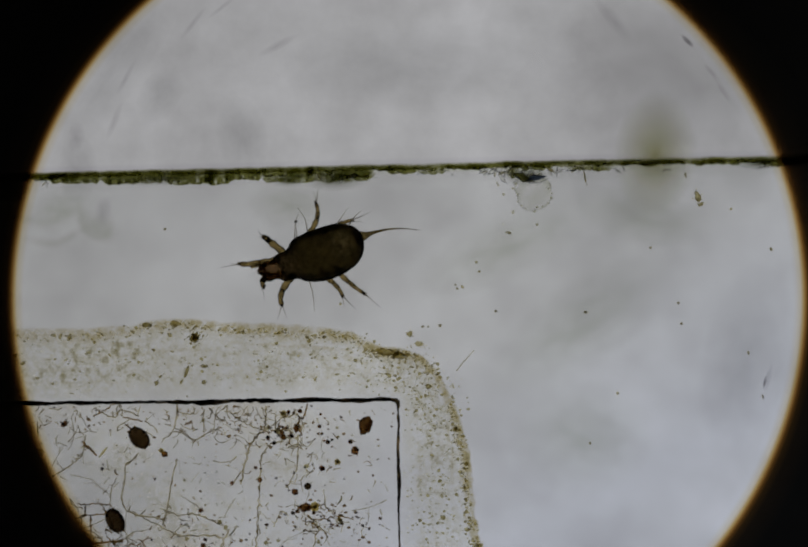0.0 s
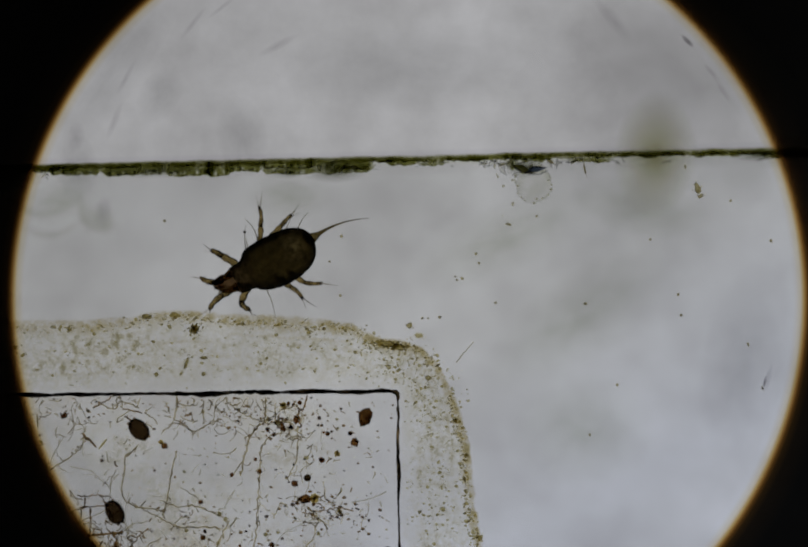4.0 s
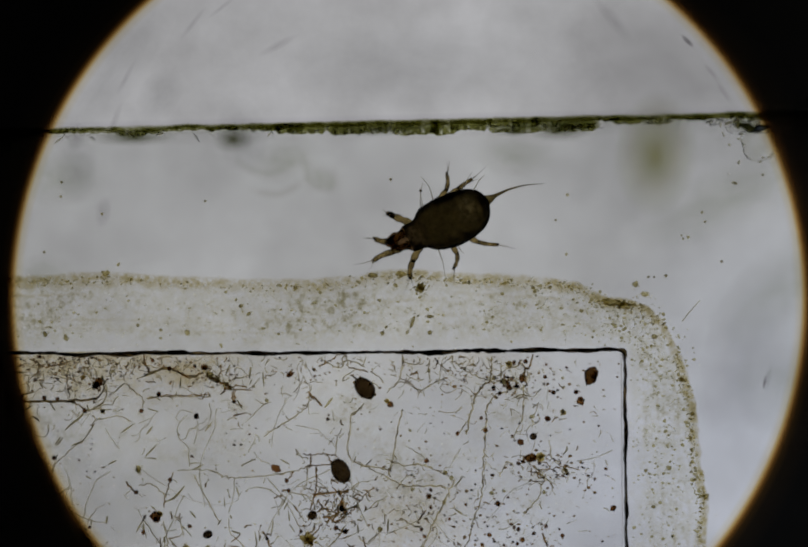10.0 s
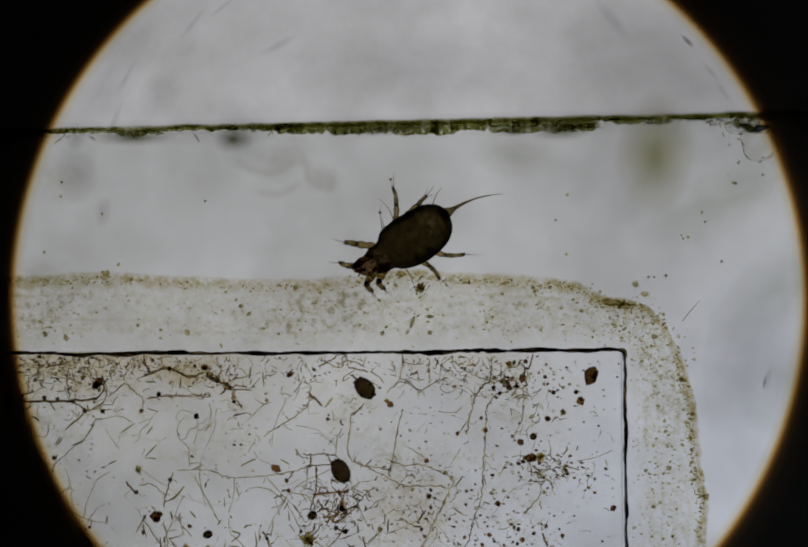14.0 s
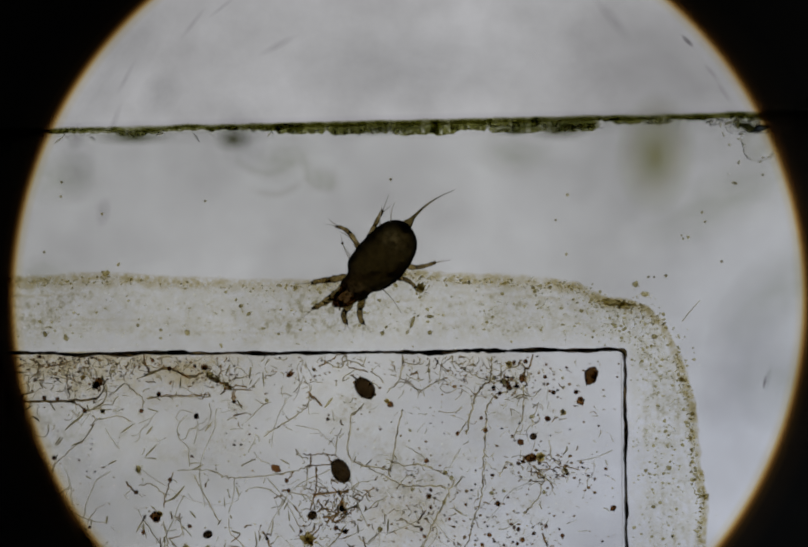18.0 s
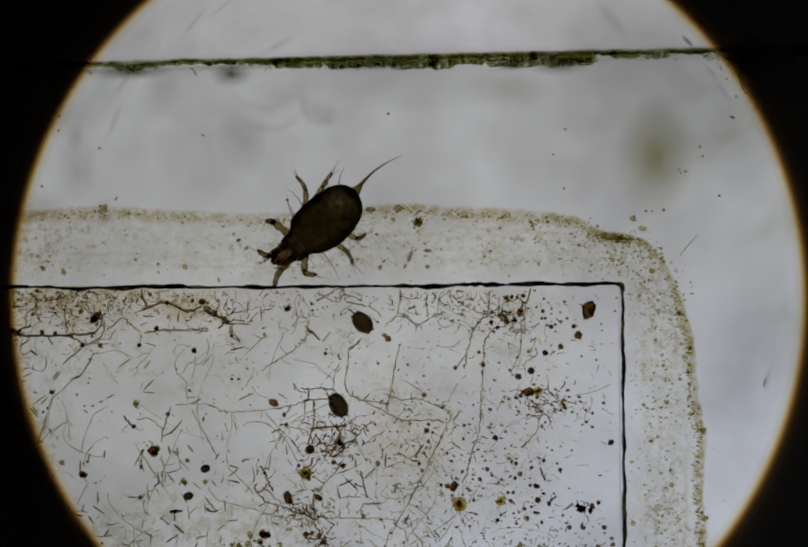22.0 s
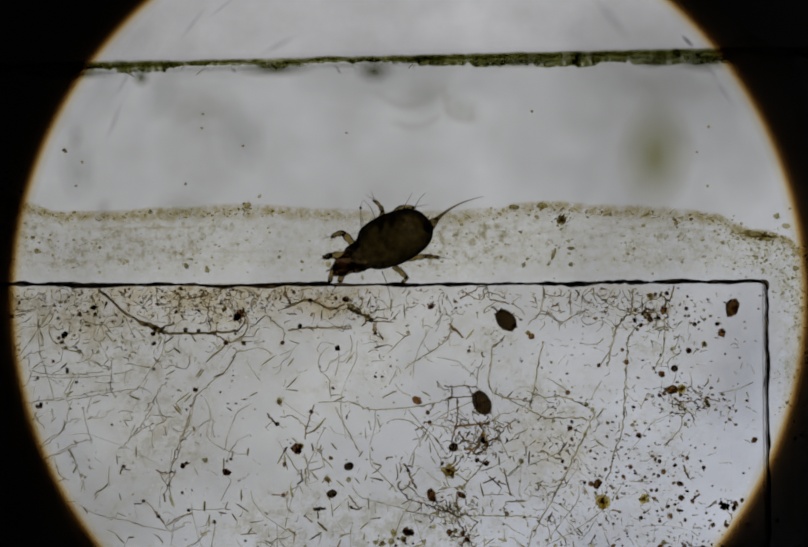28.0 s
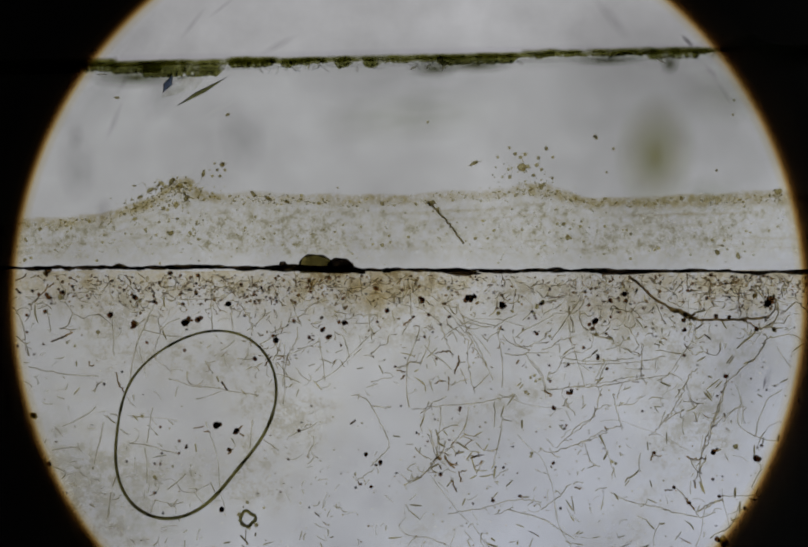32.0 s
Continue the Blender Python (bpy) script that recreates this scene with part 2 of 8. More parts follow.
SHADE = haze_material("faint_glass_unevenness", (0.80, 0.81, 0.76), 1.0, 0.6, 30)
DARK = haze_material("dark_out_of_focus_chip", (0.13, 0.14, 0.05), 1.35, 0.3)
BLACK = paint("black_tube_paint", (0.012, 0.012, 0.013), 0.8)
STEEL = paint("grey_stage_enamel", (0.10, 0.10, 0.105), 0.5)
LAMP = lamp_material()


# ---------------------------------------------------------------- building helpers
def mesh_of(name, bm, material, smooth=True):
    me = bpy.data.meshes.new(name)
    bm.to_mesh(me)
    bm.free()
    me.materials.append(material)
    if smooth:
        me.polygons.foreach_set("use_smooth", [True] * len(me.polygons))
    return me


def raw(name, verts, faces, material, smooth=True, thick=None):
    me = bpy.data.meshes.new(name)
    me.from_pydata([tuple(v) for v in verts], [], faces)
    if thick is not None:
        me.attributes.new("thick", "FLOAT", "POINT").data.foreach_set("value", thick)
    me.materials.append(material)
    if smooth:
        me.polygons.foreach_set("use_smooth", [True] * len(me.polygons))
    return me


def part(name, data, parent, label="", at=None):
    ob = new(name, data)
    ob.parent = parent
    if at is not None:
        ob.matrix_basis = at
    if label:
        ob["label"] = label
    return ob


def thing(name, data, label, category, group="", kind="", at=None):
    ob = tagged(new(name, data), label, category, group, kind)
    if at is not None:
        ob.matrix_basis = at
    return ob


def sweep(verts, faces, points, radii, sides=5, flat=1.0):
    """Adds a closed tube along points (plan-space vectors in metres)."""
    n, start = len(points), len(verts)
    side = None
    for i, p in enumerate(points):
        d = (points[min(i + 1, n - 1)] - points[max(i - 1, 0)])
        d = d.normalized() if d.length > 0 else Vector((1, 0, 0))
        s = Vector((0, 0, 1)).cross(d)
        if s.length < 0.05:
            s = side or Vector((0, 1, 0))
        s.normalize()
        side, up = s, d.cross(s)
        for k in range(sides):
            a = 2 * math.pi * k / sides + 0.3
            verts.append(p + float(radii[i]) * (math.cos(a) * s + flat * math.sin(a) * up))
    for i in range(n - 1):
        for k in range(sides):
            a, b = start + i * sides + k, start + i * sides + (k + 1) % sides
            faces.append((a, b, b + sides, a + sides))
    faces.append(tuple(start + k for k in reversed(range(sides))))
    faces.append(tuple(start + (n - 1) * sides + k for k in range(sides)))


def curve_points(knots, steps=6):
    """A smooth way (Catmull-Rom) through a few knots."""
    k = [Vector(p) for p in knots]
    k = [2 * k[0] - k[1]] + k + [2 * k[-1] - k[-2]]
    out = []
    for i in range(1, len(k) - 2):
        a, b, c, d = k[i - 1:i + 3]
        for j in range(steps):
            s = j / steps
            out.append(0.5 * (2 * b + (c - a) * s + (2 * a - 5 * b + 4 * c - d) * s * s + (3 * b - a - 3 * c + d) * s ** 3))
    out.append(k[-2])
    return out


def lump(name, material, seed, rough=0.25, level=3, stretch=(1, 1, 1)):
    """A small uneven grain, 10 plan units in radius."""
    bm = bmesh.new()
    bmesh.ops.create_icosphere(bm, subdivisions=level, radius=1)
    for v in bm.verts:
        k = 1 + rough * noise.noise(v.co * 1.6 + Vector((seed * 7.3, 0, 0))) + rough * 0.6 * noise.noise(v.co * 4.5 + Vector((0, seed * 3.1, 0)))
        v.co = Vector([10 * U * c * k * s for c, s in zip(v.co, stretch)])
    return mesh_of(name, bm, material)


def sheet(name, material):
    """A thin clear sheet from -1 to 1, to carry a smear."""
    bm = bmesh.new()
    bmesh.ops.create_circle(bm, cap_ends=True, segments=24, radius=1)
    return mesh_of(name, bm, material)


def box_mesh(name, x0, x1, y0, y1, z0, z1, material, bevel=0.0):
    bm = bmesh.new()
    bmesh.ops.create_cube(bm, size=1, matrix=Matrix.Translation(((x0 + x1) / 2, (y0 + y1) / 2, (z0 + z1) / 2)) @ Matrix.Diagonal((x1 - x0, y1 - y0, z1 - z0, 1)))
    if bevel:
        bmesh.ops.bevel(bm, geom=bm.edges[:], offset=bevel, segments=2, affect="EDGES")
    return mesh_of(name, bm, material, False)


def ring_mesh(name, r0, r1, z, thick, material, segments=160, centre=(0, 0)):
    """A flat washer."""
    v, f = [], []
    for i in range(segments):
        a = 2 * math.pi * i / segments
        for r, h in ((r0, z), (r1, z), (r1, z + thick), (r0, z + thick)):
            v.append((centre[0] + r * math.cos(a), centre[1] + r * math.sin(a), h))
    for i in range(segments):
        a, b = 4 * i, 4 * ((i + 1) % segments)
        for k in range(4):
            f.append((a + k, a + (k + 1) % 4, b + (k + 1) % 4, b + k))
    return raw(name, v, f, material, False)


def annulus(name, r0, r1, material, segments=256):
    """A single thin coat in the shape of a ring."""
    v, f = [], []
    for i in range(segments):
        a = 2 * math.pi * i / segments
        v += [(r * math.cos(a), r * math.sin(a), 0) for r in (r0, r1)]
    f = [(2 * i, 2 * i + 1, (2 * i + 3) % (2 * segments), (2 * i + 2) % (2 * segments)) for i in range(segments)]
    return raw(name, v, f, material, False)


# ---------------------------------------------------------------- optics: eyepiece with field stop, lamp under the stage, stage
STOP_Z = 15.0 * MM
S = 1 - STOP_Z / EYE                                  # how much smaller the field is at the stop
CENTRE = (9 * U * S, -50 * U * S)


def eyepiece():
    root = tagged(new("microscope_eyepiece"), "black microscope tube with a round field stop and dusty lens", "eyepiece")
    v, f = [], []
    for i in range(96):
        a = 2 * math.pi * i / 96
        c, s = math.cos(a), math.sin(a)
        for r, z in ((11.4, 14.6), (12.0, 14.6), (12.0, 36.5), (11.4, 36.5)):
            v.append((r * MM * c, r * MM * s, z * MM))
    for i in range(96):
        a, b = 4 * i, 4 * ((i + 1) % 96)
        for k in range(4):
            f.append((a + k, a + (k + 1) % 4, b + (k + 1) % 4, b + k))
    part("tube", raw("tube", v, f, BLACK), root, "matt black tube")
    part("cap", ring_mesh("cap", 0.0002 * MM, 11.99 * MM, 36.52 * MM, 0.3 * MM, BLACK, 64), root, "black closing cap")
    part("field_stop", ring_mesh("field_stop", 1010 * U * S, 11.3 * MM, STOP_Z, 0.05 * MM, BLACK, 256, CENTRE), root, "thin blackened metal diaphragm")
    # ring that paints the field's colour fringe and fading light
    at = pose(CENTRE[0], CENTRE[1], STOP_Z - 0.1 * MM)
    part("field_fringe", annulus("field_fringe", 735 * U * S, 1030 * U * S, rim_material(U * S)), root, "painted amber colour fringe and faint outer glow round the field", at)
    smudge, streak, fleck = sheet("smudge", SMUDGE), sheet("dust_streak", DUST), sheet("fleck", FLECK)

    def on_lens(name, mesh, x, y, rx, ry, turn, lift, label=""):
        z = STOP_Z - (0.3 + 0.03 * lift) * MM
        k = U * (1 - z / EYE)
        m = pose((x - 784) * k, (531 - y) * k, z, 0, 0, turn)
        part(name, mesh, root, label, m @ Matrix.Diagonal((rx * k, ry * k, 1, 1)))

    on_lens("smudge", smudge, 1272, 300, 82, 122, -4, 0, "olive out-of-focus smudge")
    lift = 2
    for x, y, rx, ry, turn in ((375, 45, 6, 42, -38), (540, 88, 9, 46, -62), (222, 235, 8, 42, -22), (148, 265, 18, 30, -10),
                               (200, 412, 17, 34, -12), (430, 15, 5, 34, -52), (245, 150, 6, 40, -28),
                               (1405, 180, 6, 30, 32), (1380, 140, 5, 26, 40), (1490, 735, 7, 30, -14), (1190, 40, 14, 60, 40)):
        on_lens("dust_streak", streak, x, y, rx, ry, turn, lift, "grey dust streak on the lens")
        lift += 1
    # lens haze; the large sheets also paint the field's vignette near its rim
    haze = sheet("haze", HAZE_VIGNETTE)
    for x, y, rx, ry, turn in ((1390, 170, 150, 330, 42), (1270, 330, 330, 330, 0), (1180, 120, 260, 170, -20), (310, 185, 40, 60, -30), (470, 265, 50, 80, 10), (150, 330, 40, 70, 0), (800, 130, 260, 90, 0), (220, 130, 60, 220, -35), (1450, 700, 90, 200, -10), (130, 860, 150, 320, 22), (300, 1010, 220, 160, 40)):
        lift += 1
        on_lens("haze", haze, x, y, rx, ry, turn, lift, "faint lens haze and painted vignette darkening")
    on_lens("fleck", fleck, 1334, 80, 5, 17, 44, lift + 1, "dark fleck on the lens")
    on_lens("fleck", fleck, 1484, 742, 3, 14, -12, lift + 2)
    return root


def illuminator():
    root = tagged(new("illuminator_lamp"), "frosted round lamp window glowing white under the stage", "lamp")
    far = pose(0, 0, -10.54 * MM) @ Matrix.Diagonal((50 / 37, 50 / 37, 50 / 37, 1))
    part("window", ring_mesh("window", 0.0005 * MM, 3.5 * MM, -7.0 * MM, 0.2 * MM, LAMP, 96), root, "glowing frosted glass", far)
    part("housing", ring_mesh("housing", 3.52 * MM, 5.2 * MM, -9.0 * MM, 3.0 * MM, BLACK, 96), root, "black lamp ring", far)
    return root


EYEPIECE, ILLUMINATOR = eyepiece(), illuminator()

# Grey stage with a long opening under the field; the slide lies across it.
X0, X1 = -17500 * U, 7400 * U
STAGE = tagged(new("stage"), "grey enamelled microscope stage with a wide opening", "stage", kind="structure")
for name, x0, x1, y0, y1 in (("stage_plate", -62, -20, -45, 25), ("stage_plate", 13, 40, -45, 25), ("stage_plate", -20, 13, 14, 25), ("stage_plate", -20, 13, -45, -14.5)):
    part(name, box_mesh(name, x0 * MM, x1 * MM, y0 * MM, y1 * MM, -4.0 * MM, -1.0 * MM, STEEL), STAGE)


# ---------------------------------------------------------------- glass slide
def edge_y(x):
    """Plan height of the slide's long edge."""
    return 333 - 0.0228 * (x - 640) + 2 * min(1, max(0, (-x - 100) / 400))


def ragged(x, seed, size):
    """Unevenness along an edge."""
    return noise.noise((x / size, seed, 0.3))


def slide():
    root = tagged(new("microscope_slide"), "clear glass microscope slide with a chipped greenish edge", "glass slide")
    v, f = [], []
    ends, n = (-17000, 9200), 120
    for i in range(n + 1):
        x = ends[0] + (ends[1] - ends[0]) * i / n
        for y, z in ((edge_y(x) + 3, 0), (edge_y(x) - 8, -345), (edge_y(x) + 8966, -345), (edge_y(x) + 8966, 0)):
            v.append(place(x, y, z))
    for i in range(n):
        for k in range(4):
            a, b = 4 * i + k, 4 * i + (k + 1) % 4
            f.append((a, b, b + 4, a + 4))
    f += [(3, 2, 1, 0), (4 * n, 4 * n + 1, 4 * n + 2, 4 * n + 3)]
    pane = part("glass_plate", raw("glass_plate", v, f, GLASS, False), root, "clear ground glass")
    pane.visible_shadow = False
    # the rough edge: a thin olive arris, and dark chips of many lengths broken out of it
    def chip(x0, x1, top, bottom, dark, name="chip", label=""):
        v, f, thick = [], [], []
        n = max(6, int((x1 - x0) / 2.5))
        levels = ((-0.55, 0), (-0.2, 0.45), (0.1, 0.85), (0.45, 1), (0.8, 1), (0.97, 1), (1.05, 0))
        for i in range(n + 1):
            x = x0 + (x1 - x0) * i / n
            e = min(1, 0.07 * min(x - x0, x1 - x))
            y0 = edge_y(x) + top + 1.6 * ragged(x, 1, 40)
            deep = max(3.0, (bottom - top) * (0.35 + 0.65 * e) + 3.2 * ragged(x, 3, 17) + 2.0 * ragged(x, 4, 6))
            for k, q in levels:
                soft = 9 if k < 0 else deep
                v.append(place(x, y0 + k * soft, -30 + 32 * min(1, max(0, k))))
                thick.append(q * max(0.0, dark * 1.7 * (1.0 + 0.35 * ragged(x, 5, 22) + 0.22 * ragged(x + 300 * k, 6, 7))) * (0.15 + 0.85 * e) * (max(0.1, 1 + 1.2 * ragged(x + 90 * k, 8, 5)) if k > 0.7 else 1))
        m = len(levels)
        for i in range(n):
            f += [(m * i + k, m * i + k + 1, m * i + m + k + 1, m * i + m + k) for k in range(m - 1)]
        part(name, raw(name, v, f, EDGE, True, thick), root, label)

    chip(-2300, 2300, -9, 1, 0.62, "arris", "thin olive arris of the slide")
    for chips in (((-2300, -1520, -16, 9, 1.2), (-1530, -1425, -10, 14, 1.1), (-1470, -1380, -9, 23, 1.15), (-1388, -1310, -1, 22, 0.72), (-1300, -1208, -12, 7, 1.15), (-1225, -1204, -10, 2, 0.9), (-1196, -1172, -7, 9, 0.95), (-1180, -1118, -9, 5, 1.1), (-1128, -1108, -9, 0, 0.7),
                   (-1094, -1058, -9, 12, 0.75), (-1040, -1000, -8, 13, 0.65), (-1004, -930, -3, 6, 0.85), (-935, -890, -4, 6, 0.75), (-895, -740, -7, 12, 1.2), (-710, -682, -8, 3, 0.8), (-725, -660, -14, -4, 0.6)),
                  ((-660, -612, -12, -5, 0.75), (-600, -560, -13, -6, 0.95), (-560, -470, -13, 2, 0.7), (-490, -385, -11, 10, 1.0), (-390, -352, -9, 0, 0.8), (-350, -300, -9, 0, 1.0), (-302, -238, -10, -4, 0.85), (-250, -212, -9, -3, 0.75),
                   (-211, -150, -1, 9, 0.95), (-160, -118, -6, 5, 0.7), (-120, -84, -9, -3, 0.75), (-84, -46, -10, -4, 1.0), (-42, 30, -8, 0, 0.75), (44, 124, -9, 4, 1.0), (96, 150, -7, 11, 0.95)),
                  ((118, 196, -8, 13, 1.0), (196, 322, -9, 15, 1.15), (316, 420, -8, 18, 1.15), (400, 452, -7, 20, 0.75), (432, 512, -7, 13, 1.05), (506, 612, -9, 9, 0.75), (510, 724, 4, 20, 0.55), (596, 650, -9, 8, 1.0), (645, 722, -8, 14, 0.66),
                   (718, 765, -9, 1, 0.72), (752, 812, -5, 8, 0.82), (806, 838, -7, 1, 0.62), (812, 868, 2, 8, 0.45), (862, 948, -6, 2, 0.95), (970, 1010, -10, 0, 0.8), (985, 1003, 2, 22, 0.55)),
                  ((1008, 1062, -9, 6, 0.8), (1060, 1120, -10, -4, 0.78), (1128, 1158, -8, -1, 0.78), (1106, 1190, 0, 10, 0.3), (1162, 1196, -9, -2, 0.98), (1196, 1237, -7, 0, 0.8), (1240, 1282, -6, 4, 1.1), (1280, 1332, -6, 1, 0.85), (1346, 1395, -5, 4, 1.1),
                   (1390, 1440, -4, 5, 0.78), (1440, 1476, -6, 1, 0.75), (1474, 1496, -3, 5, 0.85), (1490, 2300, -5, 9, 1.15))):
        for x0, x1, top, bottom, dark in chips:
            chip(x0 - 6, x1 + 6, top, bottom, 0.42 + 0.28 * dark)
    # soft shading beside the edge, painted as a gradient on a clear strip
    v, f = [], []
    for x in np.arange(-2300, 2301, 40.0).tolist():
        for yy in (edge_y(x) - 36, edge_y(x) + 40):
            v.append(place(x, yy, -60))
    n = len(v) // 2
    f = [(2 * i, 2 * i + 1, 2 * i + 3, 2 * i + 2) for i in range(n - 1)]
    m, t, out = nodes_of("painted_edge_shade")
    c = t.nodes.new("ShaderNodeTexCoord")
    s = t.nodes.new("ShaderNodeVectorMath")
    s.operation = "DOT_PRODUCT"
    s.inputs[1].default_value = (-0.0228 / (60 * U), 1 / (60 * U), 0)
    t.links.new(c.outputs["Object"], s.inputs[0])
    shift = t.nodes.new("ShaderNodeMath")
    mid = place(640, edge_y(640) + 2)
    shift.inputs[1].default_value = 0.5 - (mid.y - 0.0228 * mid.x) / (60 * U)
    t.links.new(s.outputs["Value"], shift.inputs[0])
    tr = t.nodes.new("ShaderNodeBsdfTransparent")
    t.links.new(ramp(t, shift.outputs[0], [(0.05, (1, 1, 1)), (0.40, (0.92, 0.92, 0.91)), (0.6, (0.80, 0.80, 0.74)), (0.78, (0.90, 0.89, 0.92)), (0.95, (1, 1, 1))]), tr.inputs[0])
    t.links.new(tr.outputs[0], out.inputs[0])
    part("edge_shade", raw("edge_shade", v, f, m, False), root, "painted soft shading along the edge")
    # splinters and flakes along the edge
    rnd = random.Random(4)

    def splinter(x, dy, long, wide, turn, material=SHARD, label=""):
        bm = bmesh.new()
        c = [(-long, 0), (-long * 0.2, wide), (long, wide * rnd.uniform(-0.4, 0.4)), (long * 0.1, -wide * rnd.uniform(0.5, 1))]
        low = [bm.verts.new((a * U, b * U, -6 * U)) for a, b in c]
        high = [bm.verts.new((a * 0.8 * U, b * 0.7 * U, (2 + rnd.uniform(0, 4)) * U)) for a, b in c]
        bm.faces.new(high)
        bm.faces.new(low[::-1])
        for k in range(4):
            bm.faces.new((low[k], low[(k + 1) % 4], high[(k + 1) % 4], high[k]))
        p = place(x, edge_y(x) + dy, 3)
        part("splinter", mesh_of("splinter", bm, material, False), root, label, pose(p.x, p.y, p.z, rnd.uniform(-6, 6), rnd.uniform(-6, 6), turn))

    for a, b, many in ((-1600, 1520, 80), (520, 720, 16), (930, 1130, 44), (-1240, -820, 24)):
        for _ in range(many):
            x = rnd.uniform(a, b)
            splinter(x, rnd.uniform(2, 16 if many != 70 else 34), rnd.uniform(3, 13), rnd.uniform(1.5, 4.5), rnd.gauss(0, 40), rnd.choice((SHARD, SHARD, SHARD, PALE)))
    splinter(-1350, 54, 60, 6, 29, CHIPPED, "long green splinter lifted off the edge")
    splinter(-1378, 36, 62, 20, 29, SHARD, "clear glass flake")
    splinter(-1415, 36, 22, 9, 58, INK, "dark blue-grey flake")
    splinter(-1340, 12, 42, 9, 4, SHARD, "clear glass flake")
    splinter(1015, 20, 26, 9, -20, CHIPPED, "dark chip")
    splinter(1045, 28, 22, 6, 10, SHARD, "bright glass chip")
    splinter(1040, 22, 24, 9, 14, INK, "dark chip")
    for x, dy, long, wide, turn in ((955, 8, 12, 5, 40), (975, 22, 14, 5, -50), (990, 10, 12, 6, 70), (1002, 30, 10, 4, 20)):
        splinter(x, dy, long, wide, turn, SHARD, "bright glass chip")
    # a round flake with a crumbly outline
    v, f = [], []
    pts = [place(1036 + 35 * math.cos(a) + 3 * math.sin(5 * a), 372 + 37 * math.sin(a) + 2 * math.cos(7 * a), -1) for a in np.linspace(-0.5, 3.7, 40)]
    sweep(v, f, pts, [(1.6 + 0.9 * math.sin(i * 1.7)) * U for i in range(40)], 6)
    part("round_flake", raw("round_flake", v, f, SHARD), root, "round glass flake with a crumbly outline")
    p = place(1036, 372, -2)
    part("flake_disc", lump("flake_disc", SHARD, 5, 0.16), root, "clear uneven glass of the round flake", pose(*p) @ Matrix.Diagonal((3.4, 3.6, 0.9, 1)))
    for p in pts[2::3]:
        q = p + Vector((rnd.gauss(0, 2), rnd.gauss(0, 2), 3)) * U
        part("crumb", lump("crumb", PALE, q.x / U, 0.4, 2), root, "", pose(*q) @ Matrix.Diagonal((rnd.uniform(0.1, 0.34), rnd.uniform(0.1, 0.22), 0.2, 1)))
    for _ in range(8):
        q = place(rnd.uniform(955, 1000), rnd.uniform(355, 470), 3)
        part("crumb", lump("crumb", PALE, q.x / U, 0.4, 2), root, "", pose(*q) @ Matrix.Diagonal((rnd.uniform(0.1, 0.3), rnd.uniform(0.15, 0.4), 0.2, 1)))
    dark = sheet("soft_chip", DARK)
    k = 20
    for x, dy, rx, ry in ((14, 18, 46, 30), (650, 14, 70, 26), (560, 14, 40, 14), (1020, 16, 50, 22), (-440, 18, 22, 24), (-820, 12, 90, 18),
                          (-1480, 20, 110, 26), (-560, 8, 80, 14), (300, 6, 130, 14), (-180, 10, 90, 18), (1480, 2, 60, 14), (-900, 16, 60, 22)):
        p = place(x, edge_y(x) + dy, -k)
        part("soft_chip", dark, root, "", pose(p.x, p.y, p.z, 0, 0, 1.3) @ Matrix.Diagonal((rx * U, ry * U, 1, 1)))
        k += 1.5
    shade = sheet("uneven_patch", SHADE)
    for x, y, rx, ry, turn in ((115, 405, 75, 45, 20), (185, 440, 50, 30, -30), (560, 395, 90, 50, 0), (-330, 440, 100, 60, 0), (1120, 640, 220, 90, 35),
                               (-360, 630, 70, 40, 0), (980, 480, 200, 70, 25), (1250, 420, 140, 60, -10), (-950, 480, 200, 60, 5), (1130, 850, 150, 120, 0)):
        k += 1.5
        p = place(x, y, -k)
        part("uneven_patch", shade, root, "", pose(p.x, p.y, p.z, 0, 0, turn) @ Matrix.Diagonal((rx * U, ry * U, 1, 1)))
    # swirls left in the glass
    swirl = sheet("swirl", SWIRL)
    for knots in (((21, 408), (48, 426), (76, 432), (110, 424), (140, 408)), ((52, 464), (76, 471), (100, 472), (124, 463), (144, 448)), ((150, 400), (156, 430), (163, 464)), ((158, 440), (180, 458), (203, 456), (208, 430))):
        for (xa, ya), (xb, yb) in zip(knots, knots[1:]):
            k += 1.0
            p = place((xa + xb) / 2, (ya + yb) / 2, -k)
            part("swirl", swirl, root, "", pose(p.x, p.y, p.z, 0, 0, math.degrees(math.atan2(ya - yb, xb - xa))) @ Matrix.Diagonal((32 * U, 13 * U, 1, 1)))
    return root


slide()


# ---------------------------------------------------------------- cover glass with its dirty edge
COVER_Z = 12                                           # gap under the cover glass, in plan units
COVER_T = 50


def cover_top(x):
    """Plan height of the cover glass's upper edge, which is a little bowed."""
    return float(np.interp(x, (-2300, -1240, -1040, -700, -180, 100, 400, 772), (774, 774.5, 778, 781, 782.5, 781.5, 778.5, 774)))


def cover_right(y):
    return 773 + 0.007 * (y - 778)


